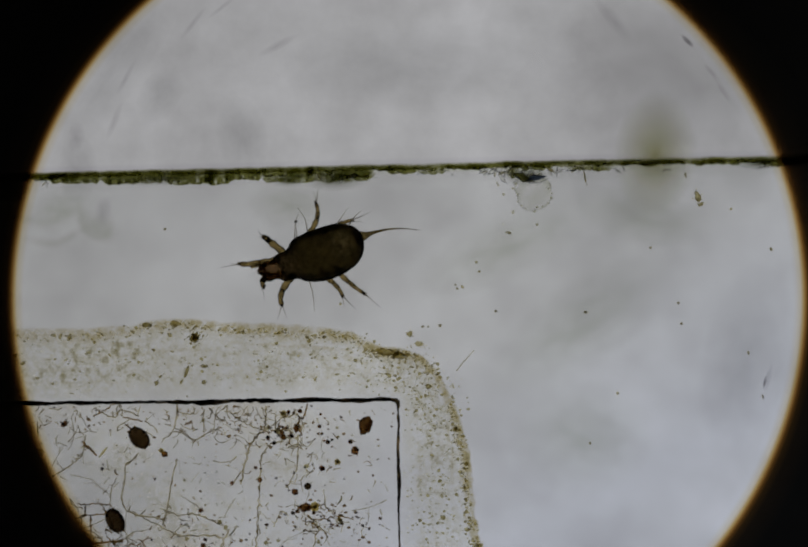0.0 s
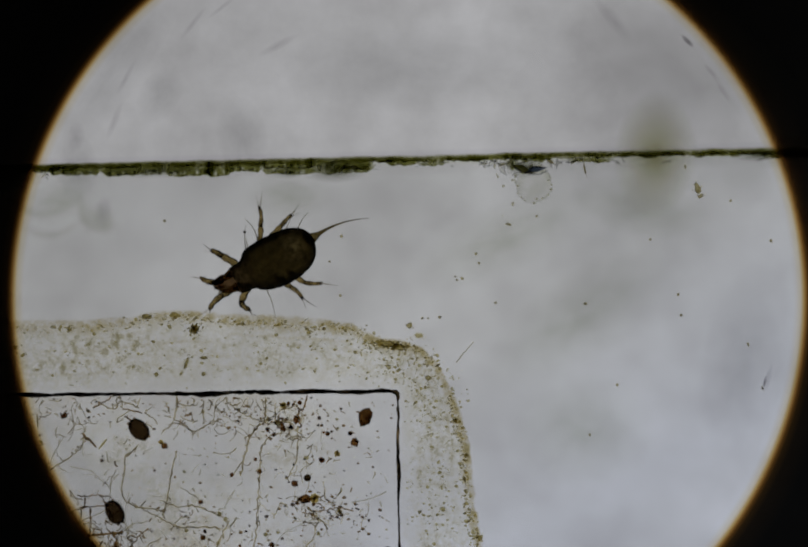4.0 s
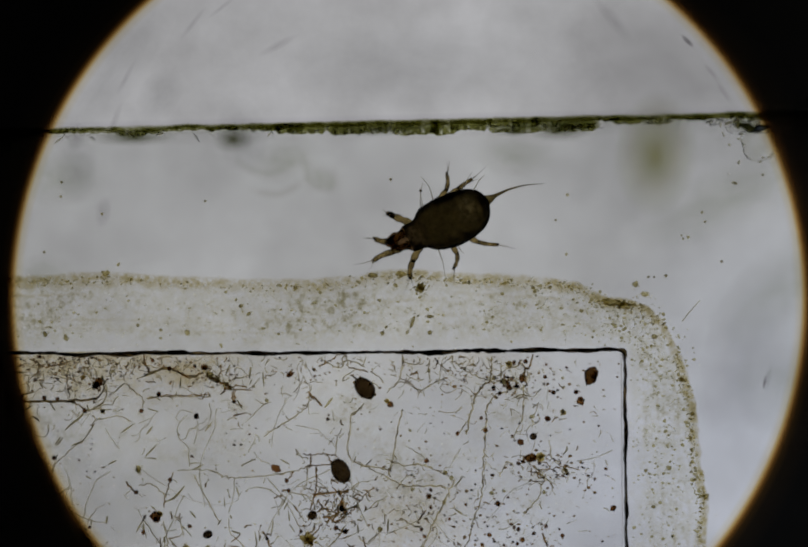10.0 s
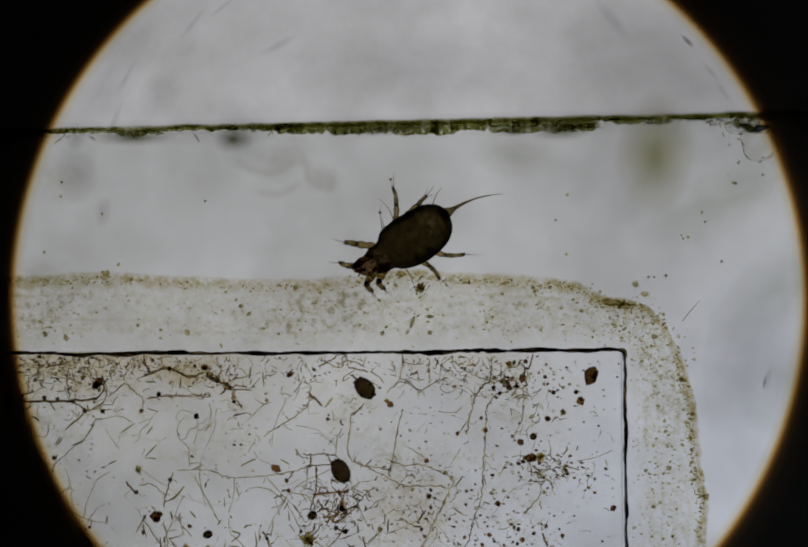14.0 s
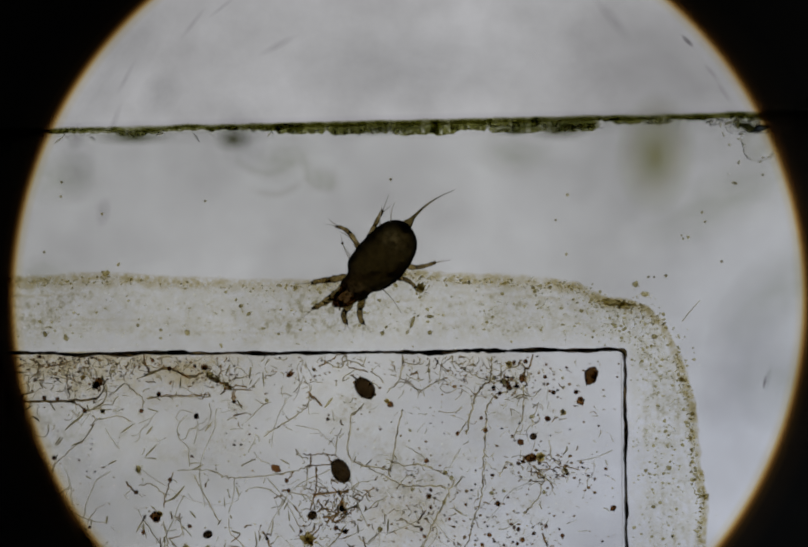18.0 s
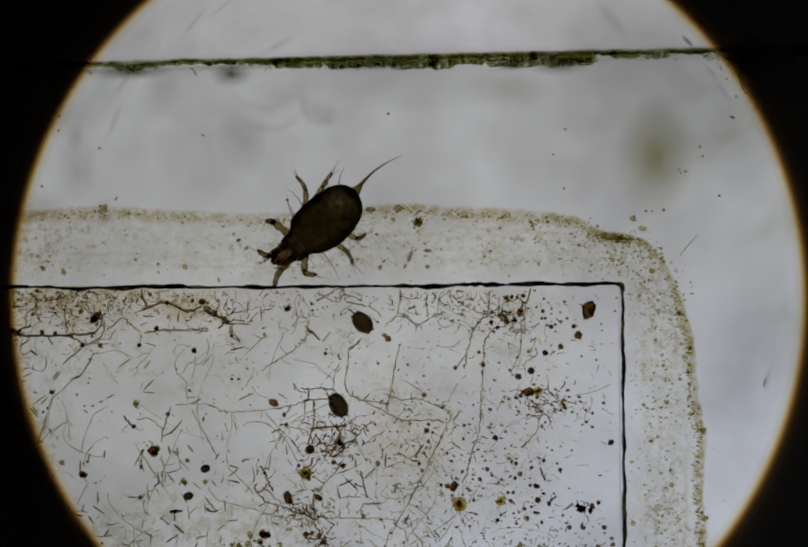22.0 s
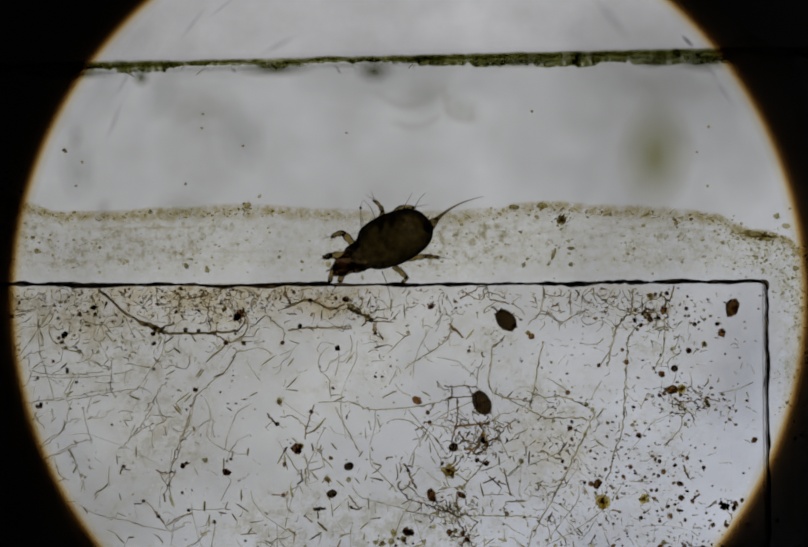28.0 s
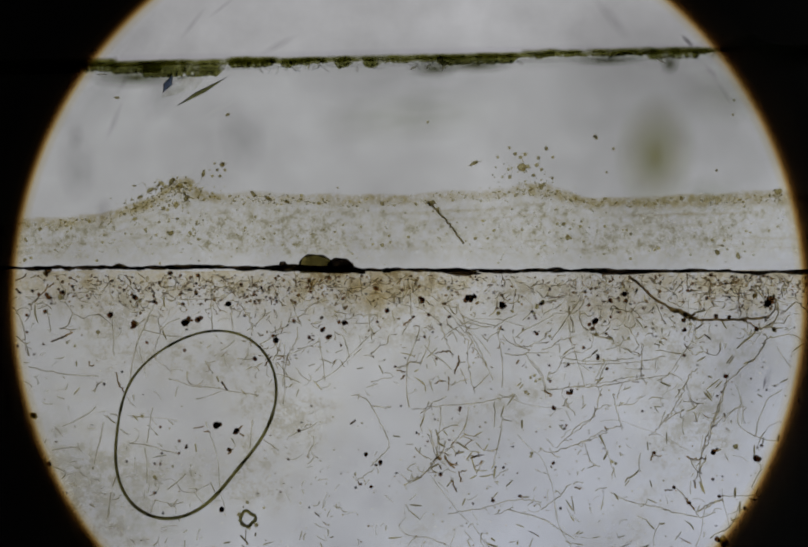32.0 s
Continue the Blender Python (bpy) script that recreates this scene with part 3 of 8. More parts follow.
def cover_glass():
    root = tagged(new("cover_glass"), "thin square cover glass with a dark uneven edge", "cover glass")
    v, f = [], []
    xs = np.linspace(-6800, 766, 200).tolist()
    for x in xs:
        for y, z in ((cover_top(x), COVER_Z), (8300, COVER_Z), (8300, COVER_Z + COVER_T), (cover_top(x), COVER_Z + COVER_T)):
            xx = x + (0 if y < 1000 else (50 if x > 700 else 0))
            v.append(place(xx, y, z))
    for i in range(len(xs) - 1):
        for k in range(4):
            a, b = 4 * i + k, 4 * i + (k + 1) % 4
            f.append((a, b, b + 4, a + 4))
    n = 4 * (len(xs) - 1)
    f += [(3, 2, 1, 0), (n, n + 1, n + 2, n + 3)]
    pane = part("pane", raw("pane", v, f, COVER, False), root, "clear thin glass")
    pane.visible_shadow = False

    def rim(name, steps, at, seed, label):
        """Dark bar of uneven width along an edge; at(s) gives its point and its outward way."""
        v, f = [], []
        for i, s in enumerate(steps):
            (x, y), (ox, oy) = at(s)
            w = 2.3 + 1.6 * ragged(s, seed, 45) + 0.9 * ragged(s, seed + 1, 17) + 1.6 * max(0, ragged(s, seed + 2, 130))
            o = 2.6 * ragged(s, seed + 3, 38) + 1.2 * ragged(s, seed + 4, 12)
            w = max(1.1, w)
            for a, z in ((o + w, 2), (o - w, 2), (o - w, COVER_Z + COVER_T + 2), (o + w, COVER_Z + COVER_T + 2)):
                v.append(place(x + a * ox, y + a * oy, z))
        for i in range(len(steps) - 1):
            for k in range(4):
                a, b = 4 * i + k, 4 * i + (k + 1) % 4
                f.append((a, b, b + 4, a + 4))
        part(name, raw(name, v, f, SEAL, False), root, label)

    def round_corner(s):
        """Along the top edge to the right, round the corner, and down the side."""
        if s < 758:
            return (s, cover_top(s)), (0, -1)
        if s < 782:
            a = (s - 758) / 24 * math.pi / 2
            cx, cy = 758, cover_top(758) + 15
            return (cx + 15 * math.sin(a), cy - 15 * math.cos(a)), (math.sin(a), -math.cos(a))
        y = cover_top(758) + 15 + (s - 782)
        return (cover_right(y), y), (1, 0)

    rim("edge", [*np.arange(-2300, 758, 5.0), *np.arange(758, 782, 2.0), *np.arange(782, 2100, 5.0)], round_corner, 11, "blackened cover glass edge")
    # dark swellings of dirt along the edge, each drawn out to a point at both ends
    rnd, s = random.Random(77), -1790.0
    while s < 1900:
        long, wide = rnd.uniform(24, 130), rnd.uniform(2.0, 5.6)
        if s > 760:
            long, wide = long * 1.5, wide * 0.62
        v, f, n, off, skew = [], [], 14, rnd.uniform(-2.6, 2.6), rnd.uniform(0.3, 0.7)
        pts, radii = [], []
        for i in range(n + 1):
            (x, y), (ox, oy) = round_corner(s + long * i / n)
            o = off + 2.0 * ragged(s + 9 * i, 15, 30)
            pts.append(place(x + o * ox, y + o * oy, COVER_Z + COVER_T + 3))
            k = i / n
            radii.append(max(0.3, wide * math.sin(math.pi * k ** (1.4 - 0.8 * skew)) * (1 + 0.3 * ragged(s + 6 * i, 16, 9))) * U)
        sweep(v, f, pts, radii, 8, 0.5)
        part("edge_swelling", raw("edge_swelling", v, f, SEAL if rnd.random() < 0.62 else STEM), root)
        s += long * rnd.uniform(0.45, 1.15)
    # blister of air caught on the edge: an olive dome in a dark outline, and a darker one beside it
    for x0, x1, top, material, label in ((-1160, -1095, 29, BLISTER, "olive dome of the blister"), (-1104, -1056, 22, SEAL, "dark smaller dome of the blister")):
        bm = bmesh.new()
        bmesh.ops.create_uvsphere(bm, u_segments=28, v_segments=16, radius=1)
        half = (x1 - x0) / 2
        for w in bm.verts:
            x, y, z = w.co
            y = max(y, -0.2)
            y = y ** 0.55 if y > 0 else y
            w.co = Vector((x * half + 2 * noise.noise((x * 2, y * 2, z)), y * (top + 3 * noise.noise((x * 3, 1, 2)) - 3 * x), z * 13)) * U
        p = place((x0 + x1) / 2, 779, 20)
        dome = part("blister_dome", mesh_of("blister_dome", bm, material), root, label, pose(*p))
        v, f = [], []
        arc = [place((x0 + x1) / 2 + half * math.cos(k), 779 - max(0.0, math.sin(k)) ** 0.55 * (top - 3 * math.cos(k)), 24) for k in np.linspace(0, math.pi, 25)]
        sweep(v, f, arc, [(1.5 + 0.9 * math.sin(i * 0.9)) * U for i in range(25)], 6)
        part("blister_outline", raw("blister_outline", v, f, SEAL), root, "dark outline of the blister")
    for x, y, rx, ry, turn in ((-1190, 774, 44, 6, 3), (-1192, 770, 8, 8, 0), (-1262, 777, 26, 4, 2), (-1115, 778, 62, 7, -2), (-850, 783, 34, 7, -4), (-1060, 778, 26, 7, -14), (-520, 783, 60, 5, 2)):
        p = place(x, y, 20)
        part("edge_dirt", lump("edge_dirt", SEAL, x * 0.01, 0.3), root, "", pose(p.x, p.y, p.z, 0, 0, turn) @ Matrix.Diagonal((rx / 10, ry / 10, 0.6, 1)))
    return root


cover_glass()


# ---------------------------------------------------------------- dried film round the cover glass
FRONT = ((-2300, 694), (-1900, 692), (-1690, 686), (-1552, 678), (-1450, 646), (-1385, 610), (-1340, 636), (-1200, 637), (-1040, 641), (-800, 630), (-692, 620),
         (-600, 646), (-400, 642), (-230, 636), (40, 647), (200, 644), (340, 630), (480, 637), (600, 642), (680, 654), (735, 680), (790, 683))
TURN_DOWN = ((790, 683), (836, 712), (872, 775), (898, 850), (911, 930), (916, 1000), (930, 1064), (926, 1164), (930, 1240), (935, 1324), (932, 1480), (938, 1614), (936, 1800), (940, 2100))


def film():
    root = tagged(new("mounting_film"), "dried translucent film of mounting fluid with a brown granular rim", "dried film")
    line = curve_points([(x, y, 0) for x, y in FRONT], 8)[:-1] + curve_points([(x, y, 0) for x, y in TURN_DOWN], 8)
    outer, inner = [], []
    for i, p in enumerate(line):
        x = p.x
        if x < 730:
            q = Vector((x, cover_top(x) - 7, 0))
        elif p.y < 800:
            a = min(1, max(0, (i - 8 * 20) / 24))
            q = Vector((765 + 14 * min(1, a * 1.6), 770 + 26 * max(0, a * 1.4 - 0.4), 0))
        else:
            q = Vector((cover_right(p.y) + 7, p.y, 0))
        w = Vector((ragged(i * 9, 31, 30), ragged(i * 9, 32, 22), 0)) * 5
        outer.append(p + w)
        inner.append(q)
    v, f, thick = [], [], []
    for i, (p, q) in enumerate(zip(outer, inner)):
        for k in range(13):
            s = k / 12
            w = p.lerp(q, s)
            v.append(place(w.x, w.y, 2 + 8 * s * s))
            thick.append(min(1, s * 5) * (0.76 + 0.36 * ragged(i * 9 + 60 * s, 35, 60)) * (1 if s < 0.72 else max(0.25, 1 - (s - 0.72) * 2.8)))
    n = len(outer)
    for i in range(n - 1):
        for k in range(12):
            a = 13 * i + k
            f.append((a, a + 1, a + 14, a + 13))
    part("film_body", raw("film_body", v, f, FILM, True, thick), root, "pale granular film")
    # raised brown rim along the front
    v, f, thick = [], [], []
    for i, p in enumerate(outer):
        d = (outer[min(i + 1, n - 1)] - outer[max(i - 1, 0)]).normalized()
        o = Vector((d.y, -d.x, 0))
        w = (8 if p.x > 780 else 11) + 4 * ragged(i * 11, 41, 60) + 3 * ragged(i * 11, 42, 17)
        full = 0.72 + 0.5 * max(-0.6, ragged(i * 11, 44, 90)) + (0.2 if p.x > 780 else 0.15 if p.x > 500 or -1500 < p.x < -1300 else 0)
        for k, h, e in ((-1.0, 1, 0), (-0.45, 3, 0.75), (0.1, 3.6, 1), (0.8, 3, 0.7), (1.9, 1, 0)):
            a = p - o * (w * k)
            v.append(place(a.x, a.y, h + 11))
            thick.append(full * e)
    for i in range(n - 1):
        for k in range(4):
            a = 5 * i + k
            f.append((a, a + 1, a + 6, a + 5))
    part("film_rim", raw("film_rim", v, f, RIDGE, True, thick), root, "brown granular rim")
    # faint drying lines that follow the front
    for depth, seed, strong in ((0.22, 51, 0.42), (0.36, 54, 0.30), (0.55, 57, 0.24), (0.72, 60, 0.18)):
        v, f, thick = [], [], []
        for i, (p, q) in enumerate(zip(outer, inner)):
            c = p.lerp(q, depth + 0.07 * ragged(i * 9, seed, 160))
            d = (q - p).normalized()
            w = 4.5 + 2 * ragged(i * 9, seed + 1, 40)
            full = strong * max(0, 0.35 + 1.6 * ragged(i * 9, seed + 2, 75))
            for k, e in ((-1, 0), (0, 1), (1.3, 0)):
                a = c + d * (w * k)
                v.append(place(a.x, a.y, 16 + depth))
                thick.append(full * e)
        for i in range(n - 1):
            f += [(3 * i + k, 3 * i + k + 1, 3 * i + k + 4, 3 * i + k + 3) for k in range(2)]
        part("drying_line", raw("drying_line", v, f, RIDGE, True, thick), root, "faint brown drying line")
    return root, outer, inner


FILM_THING, FILM_OUT, FILM_IN = film()


# ---------------------------------------------------------------- mite
# Leg roots in the body's own plan: x towards the head, y to its left.
LEG_ROOTS = {"R1": (93, -15, 5), "R2": (80, -22, 4), "R3": (26, -38, -1), "R4": (4, -39, -1), "L1": (93, 16, 5), "L2": (78, 24, 4), "L3": (31, 40, -1), "L4": (1, 42, -1)}
# upper and lower length, thickness, and the side to which the knee points
LEG_BUILD = {"R1": (44, 44, 8.4, 0.4), "R2": (40, 41, 8.2, -0.5), "R3": (41, 41, 6.2, -0.8), "R4": (39, 39, 6.2, 0.5),
             "L1": (45, 45, 8.4, -1), "L2": (40, 40, 8.2, -1), "L3": (37, 37, 6.2, 0.7), "L4": (40, 40, 6.2, -0.2)}
BODY_H = 34                                            # height of the body's middle over the slide


def blunt(i, n):
    """Rounds off both ends of a limb of n rings."""
    e = min(i, n - 1 - i)
    return (0.5, 0.84, 0.96)[e] if e < 3 else 1.0


def mite():
    root = tagged(new("mite"), "dark brown mite with eight amber legs and a long tail bristle", "mite")
    # body: a blunt oval, rounded behind and drawn in towards the shoulders
    prof = ((-73, 0, 0), (-70, 14, 0), (-62, 29, 0), (-48, 41, 0), (-25, 49, 0), (3, 52.5, 0), (28, 51.5, -1), (50, 47, -2), (62, 41, -2), (71, 33, -1), (80, 30, 0), (90, 29.5, 0), (99, 27, 0), (106, 22, 0), (112, 20, 0), (119, 20.5, -1), (127, 18, -1), (134, 12.5, -1), (139, 5, -1), (141, 0, -1))
    rings, rise = curve_points(prof, 4), 22
    v, f = [], []
    for x, w, off in rings:
        w = max(w, 0.2)
        for k in range(40):
            a = 2 * math.pi * k / 40
            c, s = math.cos(a), math.sin(a)
            h = w * (0.70 if s > 0 else 0.68)
            k2 = 1 + 0.022 * noise.noise((x / 12, c * 3, s * 3)) + 0.012 * noise.noise((x / 5, c * 6, s * 6))
            v.append(Vector((x, off + w * c * k2, h * s * k2 + rise * (w / 55) ** 0.7 - max(0, x - 96) * 0.25)) * U)
    # the back and the mouth cone share one skin, which is cut at the neck
    n, neck = len(rings), min(i for i, r in enumerate(rings) if r.x > 97)

    def skin(first, last):
        return [(40 * i + k, 40 * i + 40 + k, 40 * i + 40 + (k + 1) % 40, 40 * i + (k + 1) % 40) for i in range(first, last) for k in range(40)]

    part("body", raw("body", v, skin(0, neck) + [tuple(range(40))], CHITIN), root, "glossy dark brown back, paler in front")
    part("head", raw("head", v, skin(neck, n - 1) + [tuple(40 * (n - 1) + k for k in reversed(range(40)))], HEAD), root, "red-brown mouth cone")
    for y in (-5, 5):
        v, f = [], []
        sweep(v, f, [Vector((126, y, -8)) * U, Vector((138, y * 0.9, -10)) * U, Vector((143, y * 0.3, -12)) * U], [4.5 * U, 3.2 * U, 1.2 * U], 8)
        part("chelicera", raw("chelicera", v, f, HEAD), root)
    for y, x1, y1 in ((-7, 152, -13), (6, 140, 16)):
        v, f = [], []
        sweep(v, f, curve_points([Vector((120, y, -8)) * U, Vector((134, (y + y1) / 2, -10)) * U, Vector((x1, y1, -14)) * U], 5), [2.6 * U] * 5 + [1.6 * U] * 6, 6)
        part("palp", raw("palp", v, f, LEG), root)
    # tail bristle
    v, f = [], []
    pts = curve_points([Vector(p) * U for p in ((12, 0, 3), (-6, 0, 3), (-20, -1, 3), (-46, 0, 3), (-70, 5, 2), (-90, 12, 1), (-112, 22, 0))], 6)
    rad = [(12 * math.exp(-(s / 0.19) ** 1.3) + 2.6 * (1 - s) ** 0.9 + 0.35) * U for s in np.linspace(0, 1, len(pts))]
    sweep(v, f, pts, rad, 10)
    tail = part("tail", raw("tail", v, f, TAIL_SKIN), root, "stout tail tapering to a fine bristle", pose(-72 * U, 0, 0))
    # loose bristles on the body
    for name, knots in (("bristle", ((56, -38, 20), (48, -62, 26), (38, -84, 28), (28, -96, 28))), ("bristle", ((52, -38, 20), (44, -62, 24), (40, -80, 24))),
                        ("bristle", ((54, 44, 4), (57, 78, 2), (66, 112, 0))), ("bristle", ((-30, -42, 16), (-46, -56, 18), (-66, -70, 18))),
                        ("bristle", ((18, 52, 4), (16, 68, 2), (12, 82, 0))), ("bristle", ((-52, -34, 20), (-72, -50, 22), (-88, -56, 22))), ("bristle", ((24, -48, 10), (20, -78, 12), (26, -104, 12)))):
        v, f = [], []
        pts = curve_points([Vector(k) * U for k in knots], 7)
        sweep(v, f, pts, [(0.9 * (1 - s) + 0.32) * U for s in np.linspace(0, 1, len(pts))], 5)
        part(name, raw(name, v, f, SETA), root)
    part("bristle_bead", lump("bristle_bead", EGG, 3, 0.1), root, "dark bead on a bristle", pose(38 * U, -84 * U, 28 * U) @ Matrix.Diagonal((0.28, 0.28, 0.28, 1)))
    legs = {}
    for key, (x, y, z) in LEG_ROOTS.items():
        up, low, w, knee = LEG_BUILD[key]
        v, f = [], []
        pts = curve_points([Vector((a, 0, h)) * U for a, h in ((2, -1), (5, 0), (up * 0.35, 2), (up * 0.65, 2), (up * 0.88, 1), (up, 0))], 4)
        sweep(v, f, pts, [w * blunt(i, len(pts)) * (0.86 + 0.10 * math.cos(i * 0.95) - 0.014 * max(0, i - 12)) * U for i in range(len(pts))], 12)
        leg = part("leg", raw("leg", v, f, LEG), root, "translucent amber leg", pose(x * U, y * U, z * U))
        # lower leg, hinged at the knee, with a small claw and a bristle
        v, f = [], []
        pts = curve_points([Vector((a, b * knee, h)) * U for a, b, h in ((0, 0, 0.5), (2, 0, 0), (low * 0.33, 1.5, 1.5), (low * 0.7, 1.5, 1.5), (low * 0.9, 0, 0.5), (low, -1, 0))], 4)
        sweep(v, f, pts, [w * blunt(i, len(pts)) * (0.80 - 0.016 * i + 0.06 * math.cos(i * 0.9) - (0.08 if i > 17 else 0)) * U for i in range(len(pts))], 12)
        for s in (-1, 1):
            sweep(v, f, [Vector((low - 2, s, 0)) * U, Vector((low + 2, s * 2.5, 0)) * U, Vector((low + 4, s * 3, -1)) * U], [2.2 * U, 1.8 * U, 0.6 * U], 5)
        a = low * 0.6
        pts = curve_points([Vector(p) * U for p in ((a, 0, 1), (a + 16, -knee * 7, 4), (a + 34, -knee * 20, 6))], 5)
        sweep(v, f, pts, [(0.6 * (1 - s) + 0.22) * U for s in np.linspace(0, 1, len(pts))], 4)
        pts = curve_points([Vector(p) * U for p in ((low - 4, 0, 1), (low + 20, knee * 3, 3), (low + 42, knee * 9, 4))], 5)
        sweep(v, f, pts, [(0.75 * (1 - s) + 0.25) * U for s in np.linspace(0, 1, len(pts))], 4)
        lower = part("lower_leg", raw("lower_leg", v, f, LEG), leg, "amber lower leg with a small claw and bristle", pose(up * U, 0, 0))
        legs[key] = (leg, lower)
    return root, tail, legs


MITE, TAIL, LEGS = mite()


# ---------------------------------------------------------------- what lies under and round the cover glass
def fuzzy(name, material, seed, many=34, core=0.0, size=1.0):
    """A loose clump of tiny crumbs, 10 plan units in radius."""
    rnd = random.Random(seed)
    v, f = [], []
    if core:
        middle = lump(name, material, seed * 1.7, 0.5 if core < 1.5 else 0.65)
        v = [w.co * 0.75 for w in middle.vertices]
        f = [tuple(p.vertices) for p in middle.polygons]
    for i in range(many):
        a, d = rnd.uniform(0, 6.28), (abs(rnd.gauss(0, 0.5)) if core < 1.5 else rnd.random()) * 10 + (7.5 * core if core < 1.5 else 0)
        r = rnd.uniform(1.2, 4.2) * (1.2 if d < 5 else 0.7) * size
        p, n = Vector((d * math.cos(a), d * math.sin(a), rnd.uniform(-3, 3))), len(v)
        for k in range(5):
            b = k * 1.2566 + a
            q = r * rnd.uniform(0.7, 1.2)
            v.append((p + Vector((q * math.cos(b), q * math.sin(b), 0))) * U)
        v += [(p + Vector((0, 0, r * 0.35))) * U, (p - Vector((0, 0, r * 0.35))) * U]
        for k in range(5):
            f += [(n + k, n + (k + 1) % 5, n + 5), (n + (k + 1) % 5, n + k, n + 6)]
    return raw(name, v, f, material, False)


LUMPS = {k: [lump(k, m, i + 1, r) for i in range(3)] for k, m, r in
         (("spore", SPORE, 0.33), ("egg", EGG, 0.05), ("fruit", FRUIT, 0.26), ("rust_grain", RUST, 0.42))}
LUMPS["olive_grain"] = [fuzzy("olive_grain", OLIVE, i, 30, 0.75, 0.6) for i in (1, 2, 3)]
LUMPS["amber_grain"] = [fuzzy("amber_grain", AMBER, i, 12, 2.0) for i in (7, 8, 9)]
LUMPS["dark_clump"] = [fuzzy("dark_clump", RUST, i, 20) for i in (4, 5, 6)]
count = 0


def grain(kind, x, y, rx, ry=0, turn=0.0, label="", group="", category="", z=5.0, name=""):
    """One grain lying on the slide; rx and ry are its half widths."""
    global count
    count += 1
    ry = ry or rx
    p = place(x, y, z)
    m = pose(p.x, p.y, p.z, 0, 0, turn) @ Matrix.Diagonal((rx / 10, ry / 10, min(rx, ry, 6) / 10, 1))
    return thing(name or kind, LUMPS[kind][count % 3], label, category or "spore", group, "", m)


def grains(kind, label, group, category, *spots, name=""):
    for s in spots:
        x, y, r = s[:3]
        small = 0.78 if x < -395 and y > 786 else 1.0
        grain(kind, x, y, r * small, small * s[3] if len(s) > 3 else small * r * (0.75 + 0.4 * ((x * 7 + y * 3) % 10) / 10), s[4] if len(s) > 4 else (x * 13) % 180, label, group, category, name=name)


# the two eggs and larger brown bodies
EGGS = [grain("egg", 270, 850, 24.5, 17.5, -48, "black oval egg with a roughened shell", "large eggs", "egg"),
        grain("egg", 223, 1011, 25.5, 17.5, -62, "black oval egg beside a tangle of threads", "large eggs", "egg")]
for egg in EGGS:
    for a, r in ((0.35, 1.9), (-0.3, 1.5), (2.7, 1.6), (3.6, 2.1), (-1.2, 1.1)):
        part("crumb", lump("crumb", CRUST, a, 0.5, 2), egg, "brown crumb stuck to the shell", pose(9.8 * U * math.cos(a), 9.8 * U * math.sin(a), 0) @ Matrix.Diagonal((r / 16, r / 11, 0.25, 1)))
grain("fruit", 709, 826, 17, 13, 78, "angular dark brown fruiting body", "", "fruiting body", name="fruiting_body")
grain("spore", -247, 838, 9, 8, 40, "dark brown grain topping a clump", "", "spore")
grain("dark_clump", -250, 844, 14, 13, 40, "dark brown clump at the end of a stout thread", "", "spore clump")
grain("rust_grain", 592, 985, 11, 8, 10, "red-brown grain with a pale middle", "", "grain")
grain("egg", 602, 1501, 16, 13, 20, "dark red angular grain near the edge", "", "grain")
grain("amber_grain", 610, 984, 13, 10, 0, "pale yellow grain beside a red one", "", "grain")
grains("egg", "round black spore ball", "black spore balls", "spore ball", (168, 1097, 9, 9), (-68, 1187, 10, 8), (-35, 1134, 10, 8, 20), (597, 944, 7, 7), (-1312, 1243, 6, 6),
       (-1322, 1081, 9, 8), (-830, 833, 10, 8), (-1382, 880, 12, 8, 15), (-1299, 845, 7, 7), (-767, 849, 8, 7), name="spore_ball")
grains("spore", "dark brown spore under the cover glass", "brown spores", "spore", (572, 955, 6), (390, 991, 5), (122, 825, 4), (679, 857, 3.5), (624, 908, 5), (575, 832, 7), (547, 840, 4),
       (-41, 810, 7), (-57, 905, 5), (-130, 862, 4), (-415, 877, 6), (-588, 880, 7), (-592, 893, 5), (-530, 825, 5), (-558, 838, 5), (-582, 945, 4))
grains("spore", "small black spore under the cover glass", "small spores", "spore", (-274, 1147, 5), (-137, 1099, 9), (-160, 1130, 5), (126, 1191, 8, 14), (184, 1190, 5, 9), (97, 1006, 7, 10, 60), (-66, 982, 3), (752, 1083, 6),
       (160, 1262, 6), (560, 1120, 4), (512, 1135, 4), (610, 1195, 6), (716, 1206, 6), (728, 1200, 4), (462, 1345, 6), (484, 1337, 5), (170, 1445, 9), (82, 1480, 8, 12, 30), (205, 1488, 7), (-210, 1430, 4))
grains("spore", "dark spore beside the air bubble", "far spores", "spore", (-1527, 865, 6), (-1359, 876, 7), (-1482, 884, 7, 9), (-1207, 916, 7), (-1247, 952, 5), (-1117, 896, 5), (-1142, 911, 4), (-1104, 908, 5), (-990, 858, 5),
       (-922, 836, 5), (-838, 838, 6), (-822, 828, 4), (-587, 878, 6, 9), (-530, 826, 6), (-414, 896, 6), (-582, 951, 4), (-634, 1018, 5), (-667, 1047, 6), (-669, 1155, 4), (-272, 1145, 6, 9))
